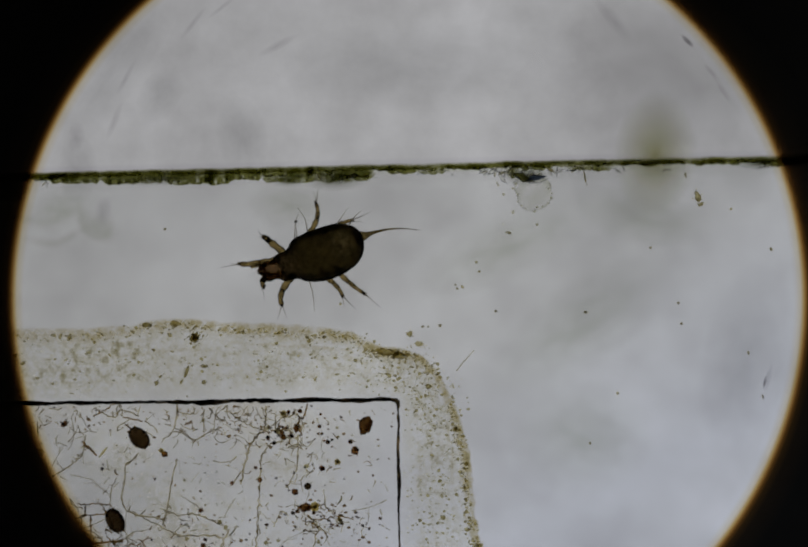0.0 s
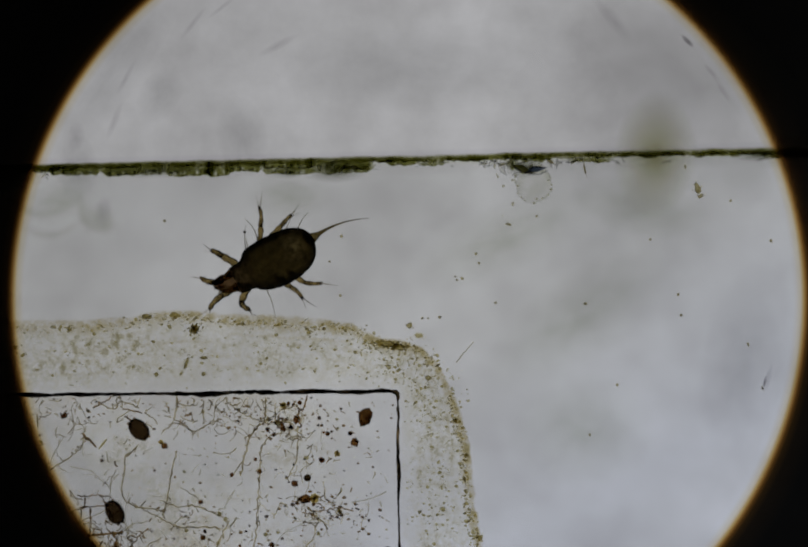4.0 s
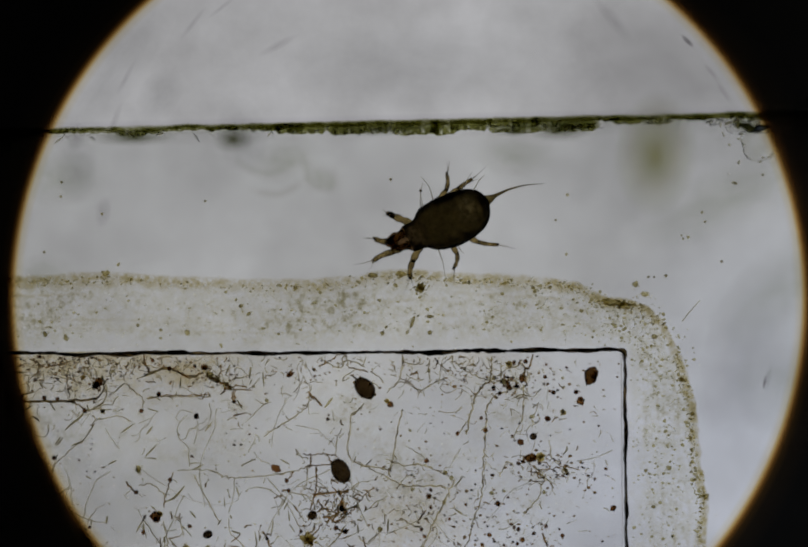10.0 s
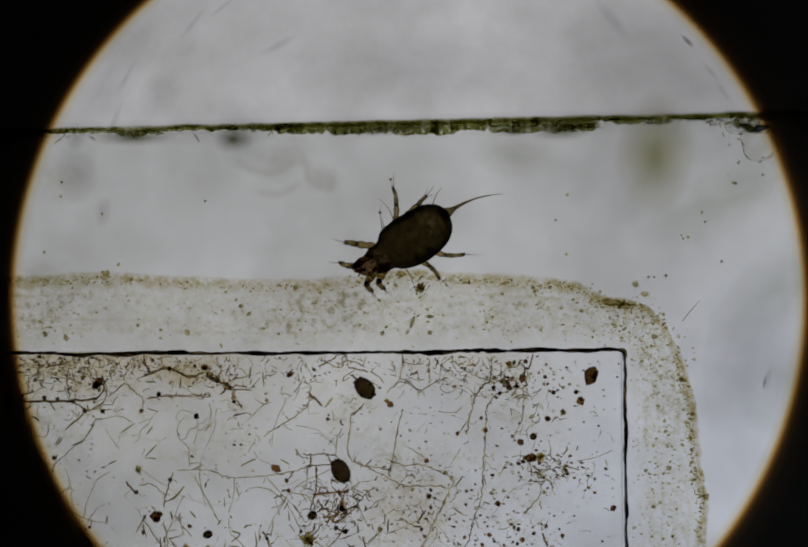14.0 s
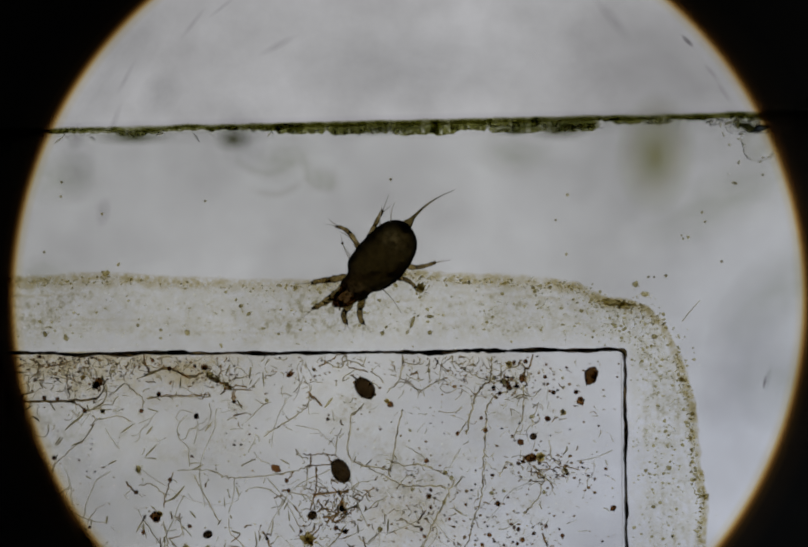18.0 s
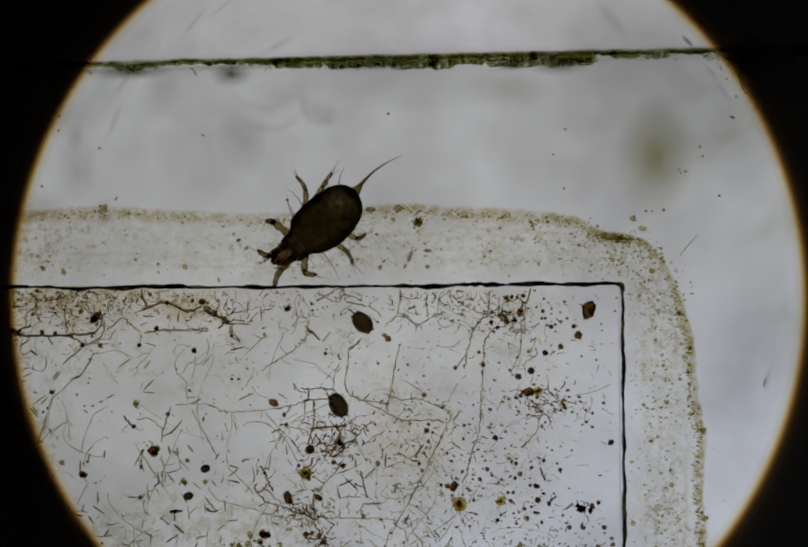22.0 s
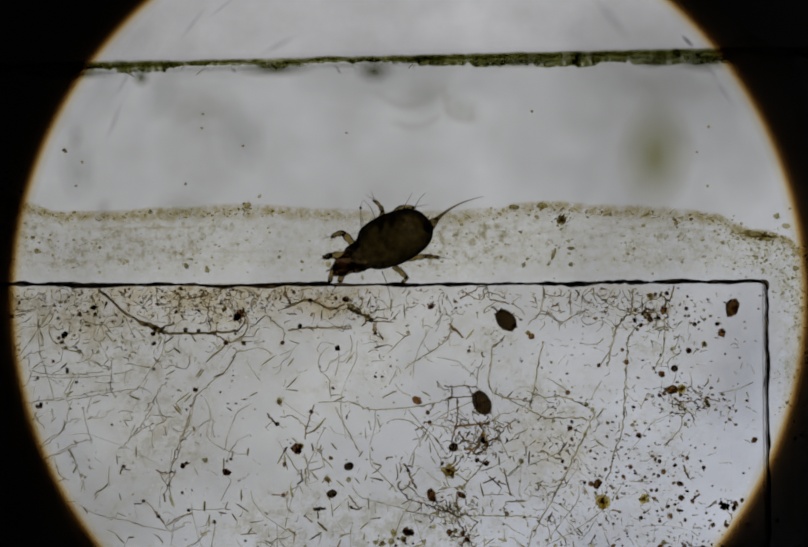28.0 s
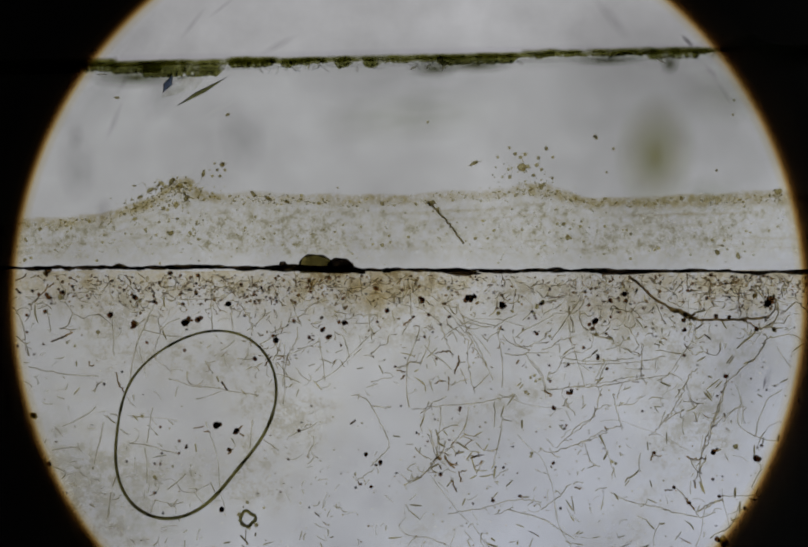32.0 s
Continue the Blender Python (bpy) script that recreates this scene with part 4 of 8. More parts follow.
grains("spore", "small dark spore in the open field", "field spores", "spore", (-1284, 1093, 8), (-1298, 1128, 5), (-1647, 1156, 6), (-1032, 1137, 5), (-1004, 1152, 5), (-1022, 1200, 4), (-887, 1175, 3), (-849, 1047, 4), (-1442, 1155, 4), (-1440, 1212, 3), (-1428, 1135, 3),
       (-1620, 822, 5), (-1655, 860, 5), (-1690, 900, 4), (-1380, 1120, 4), (-1074, 882, 6), (-692, 845, 6), (-557, 870, 4), (-1010, 880, 4))
grains("rust_grain", "rust-red grain under the cover glass", "rust grains", "grain", (79, 1263, 11, 6, -15), (460, 1357, 6), (340, 1549, 6), (680, 1325, 6), (448, 1168, 10), (689, 875, 7), (435, 1168, 5), (-60, 807, 4), (-134, 1105, 6))
grains("amber_grain", "amber-yellow clump of debris", "amber clumps", "debris", (458, 1203, 15, 21, 10), (538, 1197, 11), (160, 1143, 15), (168, 1355, 15), (408, 1608, 12), (313, 875, 6), (-1677, 1062, 11), (-239, 895, 6), (-277, 829, 6), (-128, 1094, 7), (550, 803, 8, 7), (-76, 1160, 7), (-336, 1310, 11), (42, 1484, 8, 6), (200, 1484, 10, 7), (-163, 1310, 5), (655, 897, 7), (660, 1010, 9, 5))
grains("olive_grain", "yellow-olive grain of debris", "olive grains", "debris", (52, 1261, 7, 6), (30, 1285, 9, 5, 10), (-34, 1332, 5, 7), (-100, 1404, 7, 6), (184, 1175, 5, 8), (172, 1260, 6), (-170, 1010, 7), 
       (-1625, 832, 9), (-1262, 1230, 5), (-700, 850, 8), (-31, 824, 8, 10, 40), (-18, 834, 9, 7, 30), (0, 843, 8, 6, 30), (8, 850, 6), (48, 1280, 8), (70, 1275, 7), (520, 1520, 8), (-35, 1160, 6), (595, 905, 6))


grains("dark_clump", "dark brown angular clump of spores", "dark clumps", "spore clump", (698, 1212, 17, 12, 20), (688, 1205, 9), (714, 1214, 10), (660, 1318, 12, 9), (690, 1290, 9, 6), (650, 1296, 8), (720, 1325, 8, 11), (565, 846, 7), (655, 1580, 10, 8), (620, 1611, 9, 5), (494, 1517, 8), (167, 1445, 10, 8), (-43, 1398, 9, 5), (226, 1084, 8, 14, 10), (-346, 1306, 5), (-1135, 915, 6), (-590, 882, 7))


# square crystal ring and the big oval air bubble
def crystal():
    v, f = [], []
    pts = [place(-1262 + r * math.cos(a), 1262 + r * math.sin(a), 5) for a in np.linspace(0, 2 * math.pi, 29) for r in (14 + 1.3 * math.cos(4 * a + 0.6) + 1.2 * math.cos(3 * a),)]
    sweep(v, f, pts, [(3.4 + 1.2 * math.sin(3 * i)) * U for i in range(len(pts))], 7)
    root = thing("crystal", raw("crystal", v, f, RING), "small rounded crystal with a dark olive outline", "crystal")
    for dx, dy, r in ((-16, -8, 5), (17, 12, 5), (3, 18, 4), (-10, 12, 4)):
        p = place(-1262 + dx, 1262 + dy, 4)
        part("crust", LUMPS["olive_grain"][1], root, "", pose(*p) @ Matrix.Diagonal((r / 10, r / 10, 0.4, 1)))
    return root


def air_bubble():
    v, f, pts = [], [], []
    for i in range(121):
        a = 2 * math.pi * i / 120
        r = 161.5 - 7.1 * math.cos(a) + 9.3 * math.sin(a) - 13 * math.cos(2 * a) + 28.3 * math.sin(2 * a) + 3.6 * math.cos(3 * a) + 4.2 * math.sin(3 * a) - 2.6 * math.cos(4 * a) - 3.5 * math.sin(4 * a)
        pts.append(place(-1742 + 378 + r * math.cos(a), 255 + 826 - r * math.sin(a), 6))
    sweep(v, f, pts, [(3.1 + 0.6 * math.sin(3 + 2 * math.pi * i / 120) + 0.8 * noise.noise((i * 0.3, 1, 4))) * U for i in range(121)], 8)
    return thing("air_bubble", raw("air_bubble", v, f, RING), "large flat oval air bubble with a thin dark outline", "bubble")


crystal(), air_bubble()


# ---------------------------------------------------------------- threads
def thread(knots, width, label="pale branching fungus thread", material=None, name="fungus_thread", branched=True):
    """A single thread of the fungus through a few plan points."""
    v, f = [], []
    pts = curve_points([place(x, y, 3 + 2 * math.sin(x * 0.05)) for x, y in knots], 8)
    pts = [p + Vector((noise.noise((i * 0.45, knots[0][0], 0)), noise.noise((i * 0.45, knots[0][1], 5)), 0)) * 3.4 * U for i, p in enumerate(pts)]
    sweep(v, f, pts, [width * (0.36 + 0.3 * noise.noise((i * 0.9, width, knots[0][0])) ** 2 + 0.36 * (noise.noise((i * 2.3, knots[0][1], 9)) > 0.32)) * U for i in range(len(pts))], 6)
    rnd = random.Random(knots[0][0] * 31 + knots[0][1])
    for i, p in enumerate(pts):
        if noise.noise((i * 0.21, knots[0][0], 3)) > 0.05 and rnd.random() < 0.42:
            side = Vector((rnd.gauss(0, 1), rnd.gauss(0, 1), 0)) * width * 0.5 * U
            k = rnd.uniform(0.7, 1.5) * (0.5 + 0.14 * width) * U
            turn = Vector((rnd.uniform(-1, 1), rnd.uniform(-1, 1), 0)).normalized()
            sweep(v, f, [p + side - turn * k, p + side + Vector((rnd.gauss(0, 0.3), rnd.gauss(0, 0.3), 0)) * U, p + side + turn * k], [0.4 * k, k, 0.35 * k], 5)
    for p, q in zip(pts[2::4], pts[3::4]):
        if branched and rnd.random() < 0.22:
            d = (q - p).normalized()
            d = Matrix.Rotation(rnd.choice((-1, 1)) * rnd.uniform(0.5, 1.4), 3, "Z") @ d
            k = rnd.uniform(4, 13) * U
            sweep(v, f, [p, p + d * k * 0.5 + Vector((rnd.uniform(-2, 2), rnd.uniform(-2, 2), 0)) * U, p + d * k], [width * 0.4 * U, width * 0.34 * U, width * 0.3 * U], 4)
    return thing(name, raw(name, v, f, material or HYPHA), label, "fungus thread", "fungus threads")


thread(((-522, 791), (-500, 808), (-470, 836), (-420, 864), (-395, 874), (-345, 876), (-290, 874), (-250, 871)), 7, "stout brown thread leading to a dark clump", STEM)
thread(((-395, 874), (-412, 862), (-430, 856)), 9, "stout brown thread leading to a dark clump", STEM)
thread(((-250, 871), (-236, 850), (-240, 826)), 4, "stout brown thread leading to a dark clump", STEM)
for knots, w in ((((-152, 822), (-133, 815), (-114, 810), (-81, 824), (-62, 826), (-44, 819)), 3.4), (((-39, 826), (-15, 836), (8, 848)), 7), (((8, 848), (25, 845), (41, 848)), 3),
                 (((13, 852), (15, 876), (32, 885)), 3.2), (((-152, 871), (-114, 864), (-67, 864), (-29, 862)), 2.8), (((169, 1057), (206, 1053), (240, 1050)), 6),
                 (((-50, 1398), (-24, 1379), (-2, 1366)), 5), (((95, 1486), (120, 1476), (142, 1464)), 5.5), (((186, 1319), (202, 1341), (227, 1369), (262, 1394)), 5),
                 (((262, 1394), (293, 1416), (325, 1445)), 3.6), (((-350, 810), (-327, 805), (-308, 800)), 4)):
    thread(knots, w, "dark brown crusted fungus thread", CRUST)
def olive_thread(width, *xy):
    thread(list(zip(xy[::2], xy[1::2])), width * (0.7 if xy[0] < -395 else 1.06), "olive branching fungus thread")


FAINT_V, FAINT_F = [], []


def faint_thread(width, *xy):
    pts = curve_points([place(x, y, 4) for x, y in zip(xy[::2], xy[1::2])], 8)
    pts = [p + Vector((noise.noise((i * 0.45, xy[0], 0)), noise.noise((i * 0.45, xy[1], 5)), 0)) * 2.6 * U for i, p in enumerate(pts)]
    sweep(FAINT_V, FAINT_F, pts, [width * (0.44 + 0.2 * noise.noise((i * 0.9, width, xy[0]))) * U for i in range(len(pts))], 5)


def dark_thread(width, *xy):
    thread(list(zip(xy[::2], xy[1::2])), width, "short dark brown scrap of fungus thread", CRUST, "thread_scrap", False)


TINY_V, TINY_F = [], []


def tiny_spores(*spots):
    for x, y, r in spots:
        n, turn = len(TINY_V), x * 0.7 + y
        k = 0.7 + 0.3 * math.sin(x * 1.7)
        for i in range(7):
            a = turn + i * 0.8976
            q = r * (1 + 0.42 * math.sin(2.7 * i + x) * math.cos(i * y))
            TINY_V.append(place(x + q * math.cos(a), y + q * k * math.sin(a), 5))
        TINY_V.extend((place(x, y, 5 + 0.28 * r), place(x, y, 5 - 0.28 * r)))
        for i in range(7):
            TINY_F.extend(((n + i, n + (i + 1) % 7, n + 7), (n + (i + 1) % 7, n + i, n + 8)))


def rod_spore(width, *xy):
    """A straight or bent rod that tapers to both ends."""
    v, f = [], []
    pts = curve_points([place(x, y, 5) for x, y in zip(xy[::2], xy[1::2])], 6)
    n = len(pts) - 1
    sweep(v, f, pts, [width * (0.74 if xy[0] < -395 else 1) * (0.16 + 0.36 * math.sin(math.pi * (0.06 + 0.88 * i / n)) + 0.09 * noise.noise((i * 0.9, xy[0], xy[1]))) * U for i in range(n + 1)], 6)
    thing("rod_spore", raw("rod_spore", v, f, ROD), "slender olive rod-shaped spore under the cover glass", "spore", "rod spores")

# threads, rods and single grains, each where it lies
for way in ((2.4, -254, 918, -274, 948, -294, 960), (2.4, -340, 1022, -334, 1000, -314, 982, -300, 968, -274, 948, -260, 924, -252, 912, -230, 908, -210, 904, -192, 910, -186, 918), (3, -258, 902, -252, 912), (2.5, -196, 840, -180, 854, -162, 870, -162, 892), (4, -72, 832, -52, 824, -40, 816), (3.2, -154, 870, -130, 866, -104, 866, -74, 866, -30, 866), (2, 46, 852, 56, 842, 64, 832), (2, 156, 860, 166, 852, 156, 838, 150, 824),):
    olive_thread(*way)
for way in ((3, 162, 862, 160, 882, 148, 894, 130, 908, 110, 920, 90, 932, 72, 946), (2.2, 226, 928, 216, 948, 214, 972, 212, 988), (3.2, 268, 880, 256, 894, 244, 902, 242, 928, 238, 952, 236, 972, 244, 990), (3.6, 244, 990, 266, 1000, 296, 1004, 320, 1010), (2.5, 256, 992, 286, 1010, 316, 1022), (3.6, 344, 892, 336, 918, 330, 952, 324, 988, 316, 1018), (3, 196, 800, 216, 810, 228, 806, 226, 792, 234, 788, 238, 808), (2.4, 280, 818, 298, 828, 306, 840),):
    olive_thread(*way)
for way in ((2.2, 136, 968, 144, 982, 160, 986), (2.6, 158, 1002, 158, 1022, 156, 1040), (2.8, -30, 1010, -4, 1020, 16, 1024, 56, 1022, 96, 1018, 136, 1010, 158, 1002), (3.5, 344, 785, 344, 802, 340, 820, 338, 832), (2.6, 340, 832, 354, 838, 370, 852, 376, 860), (2.6, 344, 798, 360, 804, 374, 802, 378, 792), (3, 396, 794, 394, 818, 396, 832), (2.4, 338, 832, 328, 846, 316, 852), (2.8, 446, 800, 466, 816, 490, 828, 508, 834, 526, 840),):
    olive_thread(*way)
for way in ((4.4, 506, 838, 494, 852, 484, 868, 478, 892, 472, 912, 468, 940), (3, 470, 912, 458, 930, 452, 940), (3.6, 516, 788, 516, 812, 514, 832, 518, 838), (3.2, 548, 858, 530, 860, 516, 872, 506, 892, 506, 918, 504, 942, 502, 972, 500, 1002, 498, 1042, 494, 1072, 480, 1108, 474, 1138, 464, 1162), (4, 530, 836, 550, 834, 570, 840), (2.4, 556, 858, 574, 868, 586, 868), (3, 578, 842, 578, 872, 576, 908, 570, 922), (2.6, 570, 922, 560, 942, 554, 946), (2.4, 596, 888, 606, 880),):
    olive_thread(*way)
for way in ((2.8, 310, 988, 346, 1000, 376, 998, 406, 1008, 426, 1018), (2.6, 530, 1022, 538, 1008, 546, 992, 560, 1002), (2.6, -342, 1022, -346, 1038, -354, 1062, -366, 1092, -376, 1122, -384, 1162, -380, 1202), (2.4, -168, 1040, -146, 1036, -124, 1052, -116, 1062), (3, -122, 1108, -118, 1122, -114, 1142, -112, 1162), (2.4, -100, 1098, -88, 1112, -82, 1138), (2.6, -152, 1194, -156, 1208, -152, 1218, -144, 1224), (3.2, -372, 1242, -354, 1230, -340, 1224), (2.8, -62, 1018, -50, 1042, -30, 1078, -14, 1108),):
    olive_thread(*way)
for way in ((2.8, 120, 1052, 146, 1056, 156, 1058, 170, 1072, 174, 1088), (3, 226, 1128, 216, 1142, 200, 1158, 188, 1172), (2.6, 256, 1138, 276, 1152, 296, 1132, 304, 1122), (3, 176, 1218, 190, 1228, 216, 1230, 266, 1230, 316, 1232, 336, 1234), (2.4, 270, 1202, 266, 1218, 272, 1230), (2.4, 226, 1190, 266, 1188), (2.4, 6, 1102, 8, 1128, 30, 1152, 46, 1168, 60, 1184), (3.4, 310, 1022, 330, 1032, 350, 1040, 376, 1040, 416, 1040, 428, 1046),):
    olive_thread(*way)
for way in ((3.8, 446, 1028, 434, 1048, 426, 1068, 410, 1098, 396, 1128, 386, 1152, 370, 1178, 356, 1208, 340, 1232, 326, 1262), (2.4, 390, 1060, 416, 1068), (3, 596, 1002, 610, 1014, 618, 1028, 612, 1042, 610, 1058, 590, 1082, 580, 1094), (2.4, 536, 1178, 550, 1192, 566, 1204), (3, 330, 1108, 346, 1106, 366, 1118, 380, 1118), (2.6, -294, 1248, -300, 1278, -302, 1312, -302, 1328), (2.6, -364, 1300, -350, 1290, -334, 1284, -314, 1264), (2.4, -296, 1332, -314, 1352, -332, 1370, -340, 1388, -346, 1410),):
    olive_thread(*way)
for way in ((2.2, -302, 1360, -306, 1378, -310, 1388), (2.4, -154, 1362, -144, 1342, -132, 1324), (3.6, -128, 1304, -114, 1318, -94, 1330, -80, 1338, -70, 1344, -50, 1362, -24, 1378), (2.6, -280, 1488, -260, 1484, -240, 1488), (2.8, 76, 1312, 100, 1318, 120, 1324, 136, 1332), (4.4, 258, 1394, 276, 1412, 296, 1428, 316, 1442, 330, 1450), (3.6, 258, 1394, 276, 1378, 296, 1362, 306, 1356), (2.6, 226, 1372, 224, 1398, 222, 1422), (3, 310, 1300, 316, 1282, 320, 1262, 328, 1248),):
    olive_thread(*way)
for way in ((2.8, 310, 1302, 318, 1328, 324, 1352, 326, 1382, 328, 1412, 330, 1448, 336, 1482, 344, 1512, 350, 1542), (2.6, 330, 1408, 350, 1400, 360, 1398), (2.6, 98, 1374, 110, 1392, 118, 1404, 120, 1418), (2.8, 160, 1422, 146, 1438, 130, 1448, 120, 1468, 106, 1482), (2.8, 226, 1442, 246, 1452, 266, 1460, 286, 1452, 300, 1448), (2.4, 266, 1460, 246, 1468, 226, 1474), (2.6, 214, 1448, 220, 1432, 236, 1418), (2.6, 126, 1484, 138, 1492, 146, 1508, 156, 1518, 162, 1528), (2.6, 76, 1570, 96, 1558, 116, 1548, 130, 1532),):
    olive_thread(*way)
for way in ((3, -24, 1574, 6, 1572, 40, 1572, 76, 1570, 116, 1566, 156, 1562, 176, 1560), (3.2, 160, 1580, 186, 1568, 206, 1560, 236, 1550, 256, 1542, 276, 1538), (3.4, 190, 1614, 216, 1602, 240, 1588, 266, 1572, 276, 1562, 284, 1542, 290, 1528), (2.6, 216, 1558, 246, 1560, 276, 1560), (2.6, 136, 1612, 140, 1592, 160, 1580), (2.8, 216, 1602, 246, 1604, 266, 1606, 296, 1610), (3, 350, 1542, 356, 1568, 340, 1592, 336, 1618), (2.6, 416, 1374, 396, 1382, 376, 1398, 356, 1420, 340, 1442),):
    olive_thread(*way)
for way in ((2.6, 356, 1424, 364, 1442, 374, 1462), (2.8, 426, 1448, 410, 1462, 396, 1478), (2.6, 480, 1360, 496, 1352, 510, 1348), (2.6, 538, 1448, 556, 1442, 570, 1438), (2.4, 646, 1440, 666, 1452), (3, 626, 1480, 646, 1472, 666, 1462), (2.4, 444, 1388, 464, 1378), (2.4, -662, 836, -642, 829), (2.6, -500, 865, -484, 862, -474, 854), (4, -615, 861, -617, 874, -610, 889, -600, 897), (5, -592, 902, -577, 909, -562, 911), (2.6, -540, 927, -522, 935, -500, 941),):
    olive_thread(*way)
for way in ((2.4, -657, 959, -622, 961, -582, 962, -552, 961, -502, 957, -472, 951, -450, 946), (3.4, -496, 929, -496, 954, -498, 974, -495, 989, -487, 1001), (2.8, -647, 1007, -612, 1006, -572, 1004, -542, 999, -517, 994, -472, 986, -447, 984), (2.4, -534, 999, -540, 1014, -544, 1027), (2.6, -407, 932, -392, 944, -377, 937, -367, 944), (2.4, -387, 971, -402, 981, -410, 999, -422, 1014, -430, 1027), (2.4, -410, 999, -402, 1024, -394, 1044), (2.4, -447, 869, -437, 879, -432, 894),):
    olive_thread(*way)
for way in ((2.4, -327, 979, -334, 1004, -340, 1029, -350, 1059, -360, 1084, -367, 1114, -380, 1134), (3.2, -417, 1017, -432, 1044, -442, 1059, -454, 1071), (3.4, -462, 1079, -447, 1069, -427, 1057, -412, 1049), (3, -634, 1097, -617, 1079, -594, 1067, -584, 1049, -580, 1029, -574, 1007), (3, -630, 1121, -607, 1111, -582, 1097, -557, 1087, -534, 1081), (2.6, -482, 1101, -467, 1089, -457, 1079), (2.6, -407, 1019, -394, 1047), (2.4, -608, 1114, -602, 1134, -597, 1154), (3.4, -402, 1144, -397, 1159, -387, 1174, -394, 1189), (3, -387, 1174, -380, 1159, -372, 1147),):
    olive_thread(*way)
for way in ((3, -432, 1201, -420, 1211, -412, 1221), (2.8, -387, 1249, -367, 1234, -350, 1227, -337, 1227), (2.4, -747, 908, -739, 923, -722, 928, -707, 923, -682, 910), (2.6, -692, 936, -672, 928, -657, 916, -642, 913, -627, 908), (3, -647, 941, -635, 933, -627, 930), (2.4, -692, 1013, -657, 1010, -627, 1006, -597, 1001, -557, 996, -527, 988, -497, 985), (4.4, -1687, 847, -1674, 840, -1667, 830), (3, -1714, 855, -1702, 875, -1694, 905, -1692, 935), (3.4, -1559, 1017, -1554, 1003, -1544, 995),):
    olive_thread(*way)
for way in ((3, -1475, 785, -1457, 800, -1447, 815, -1442, 835, -1437, 845), (2.4, -1344, 955, -1337, 967, -1330, 980), (2.6, -1380, 975, -1377, 995, -1362, 1003, -1347, 995), (2.6, -1293, 837, -1277, 845, -1267, 860, -1257, 875, -1252, 895, -1255, 905), (2.6, -1255, 895, -1242, 880, -1227, 867, -1217, 860), (3.4, -1207, 820, -1202, 835, -1192, 850), (3, -1215, 900, -1197, 893, -1184, 887, -1180, 875, -1177, 860), (2.8, -1167, 875, -1152, 863, -1142, 850, -1127, 843, -1117, 837), (3, -1164, 890, -1167, 915, -1177, 935, -1184, 945, -1190, 975, -1194, 1005),):
    olive_thread(*way)
for way in ((3, -1238, 923, -1222, 915, -1207, 907), (2.6, -1094, 845, -1084, 835, -1077, 823), (2.6, -1065, 875, -1052, 867, -1032, 867, -1007, 867), (2.4, -1024, 947, -1014, 935, -1002, 925, -992, 923, -987, 905), (3, -1172, 795, -1167, 810, -1170, 785), (2.6, -1282, 950, -1262, 953, -1250, 952), (2.4, -962, 905, -952, 887, -942, 877), (2.6, -882, 850, -867, 865, -852, 885, -837, 905), (3, -857, 845, -844, 870, -837, 895, -827, 915, -817, 935, -804, 955, -797, 970), (2.6, -872, 885, -852, 900, -837, 913, -824, 917),):
    olive_thread(*way)
for way in ((2.6, -832, 915, -835, 945, -832, 970, -827, 995, -820, 1020), (2.6, -887, 885, -880, 905, -872, 925, -867, 940), (3, -907, 915, -914, 935, -922, 950, -927, 965), (4, -974, 970, -957, 965, -944, 958, -927, 960), (2.6, -852, 960, -837, 957), (2.6, -849, 970, -842, 985, -837, 1000), (2.4, -862, 1000, -847, 995, -834, 990), (2.8, -822, 1010, -807, 995, -792, 980), (2.8, -767, 905, -757, 917, -742, 925, -727, 930, -712, 935), (2.4, -712, 955, -697, 970, -687, 990, -682, 1015), (3, -742, 815, -744, 835, -747, 855),):
    olive_thread(*way)
for way in ((2.6, -1452, 1255, -1447, 1240, -1440, 1225), (2.4, -1232, 1110, -1217, 1117, -1202, 1130), (3, -1048, 1187, -1030, 1175, -1014, 1165), (3.4, -959, 1198, -947, 1190, -930, 1183, -922, 1177), (2.8, -942, 1051, -892, 1043, -842, 1040, -802, 1035, -767, 1027, -742, 1023), (2.8, -909, 1033, -916, 1050, -922, 1070, -927, 1085), (3.6, -895, 1142, -902, 1155, -904, 1167, -894, 1173), (3, -904, 1155, -914, 1170, -924, 1180, -942, 1185), (2.4, -782, 1185, -770, 1173, -757, 1167), (2.8, -872, 1253, -842, 1247, -812, 1243, -782, 1235, -757, 1227),):
    olive_thread(*way)
for way in ((2.6, -782, 1255, -757, 1245, -747, 1240), (2.4, -692, 1125, -680, 1133, -657, 1131), (2.8, -662, 1125, -642, 1105, -612, 1083, -592, 1065, -587, 1045), (2.8, -667, 1133, -632, 1120, -592, 1107, -562, 1093),):
    olive_thread(*way)
for way in ((2, -234, 928, -222, 948, -206, 968), (2.4, -76, 902, -90, 918, -94, 932, -90, 948, -74, 964, -72, 982, -70, 1002), (2.6, -94, 1010, -44, 1008, -14, 1014), (2, -54, 912, -56, 938, -62, 958), (2, -244, 1004, -230, 1002), (2.2, 160, 882, 162, 900), (2, 136, 922, 166, 928, 180, 932, 196, 948, 210, 958), (2, 54, 974, 66, 988, 86, 998), (2.2, 16, 1024, 16, 1052, 6, 1092), (2.2, 350, 962, 376, 978, 390, 988), (2.4, 436, 1002, 446, 982, 456, 968),):
    faint_thread(*way)
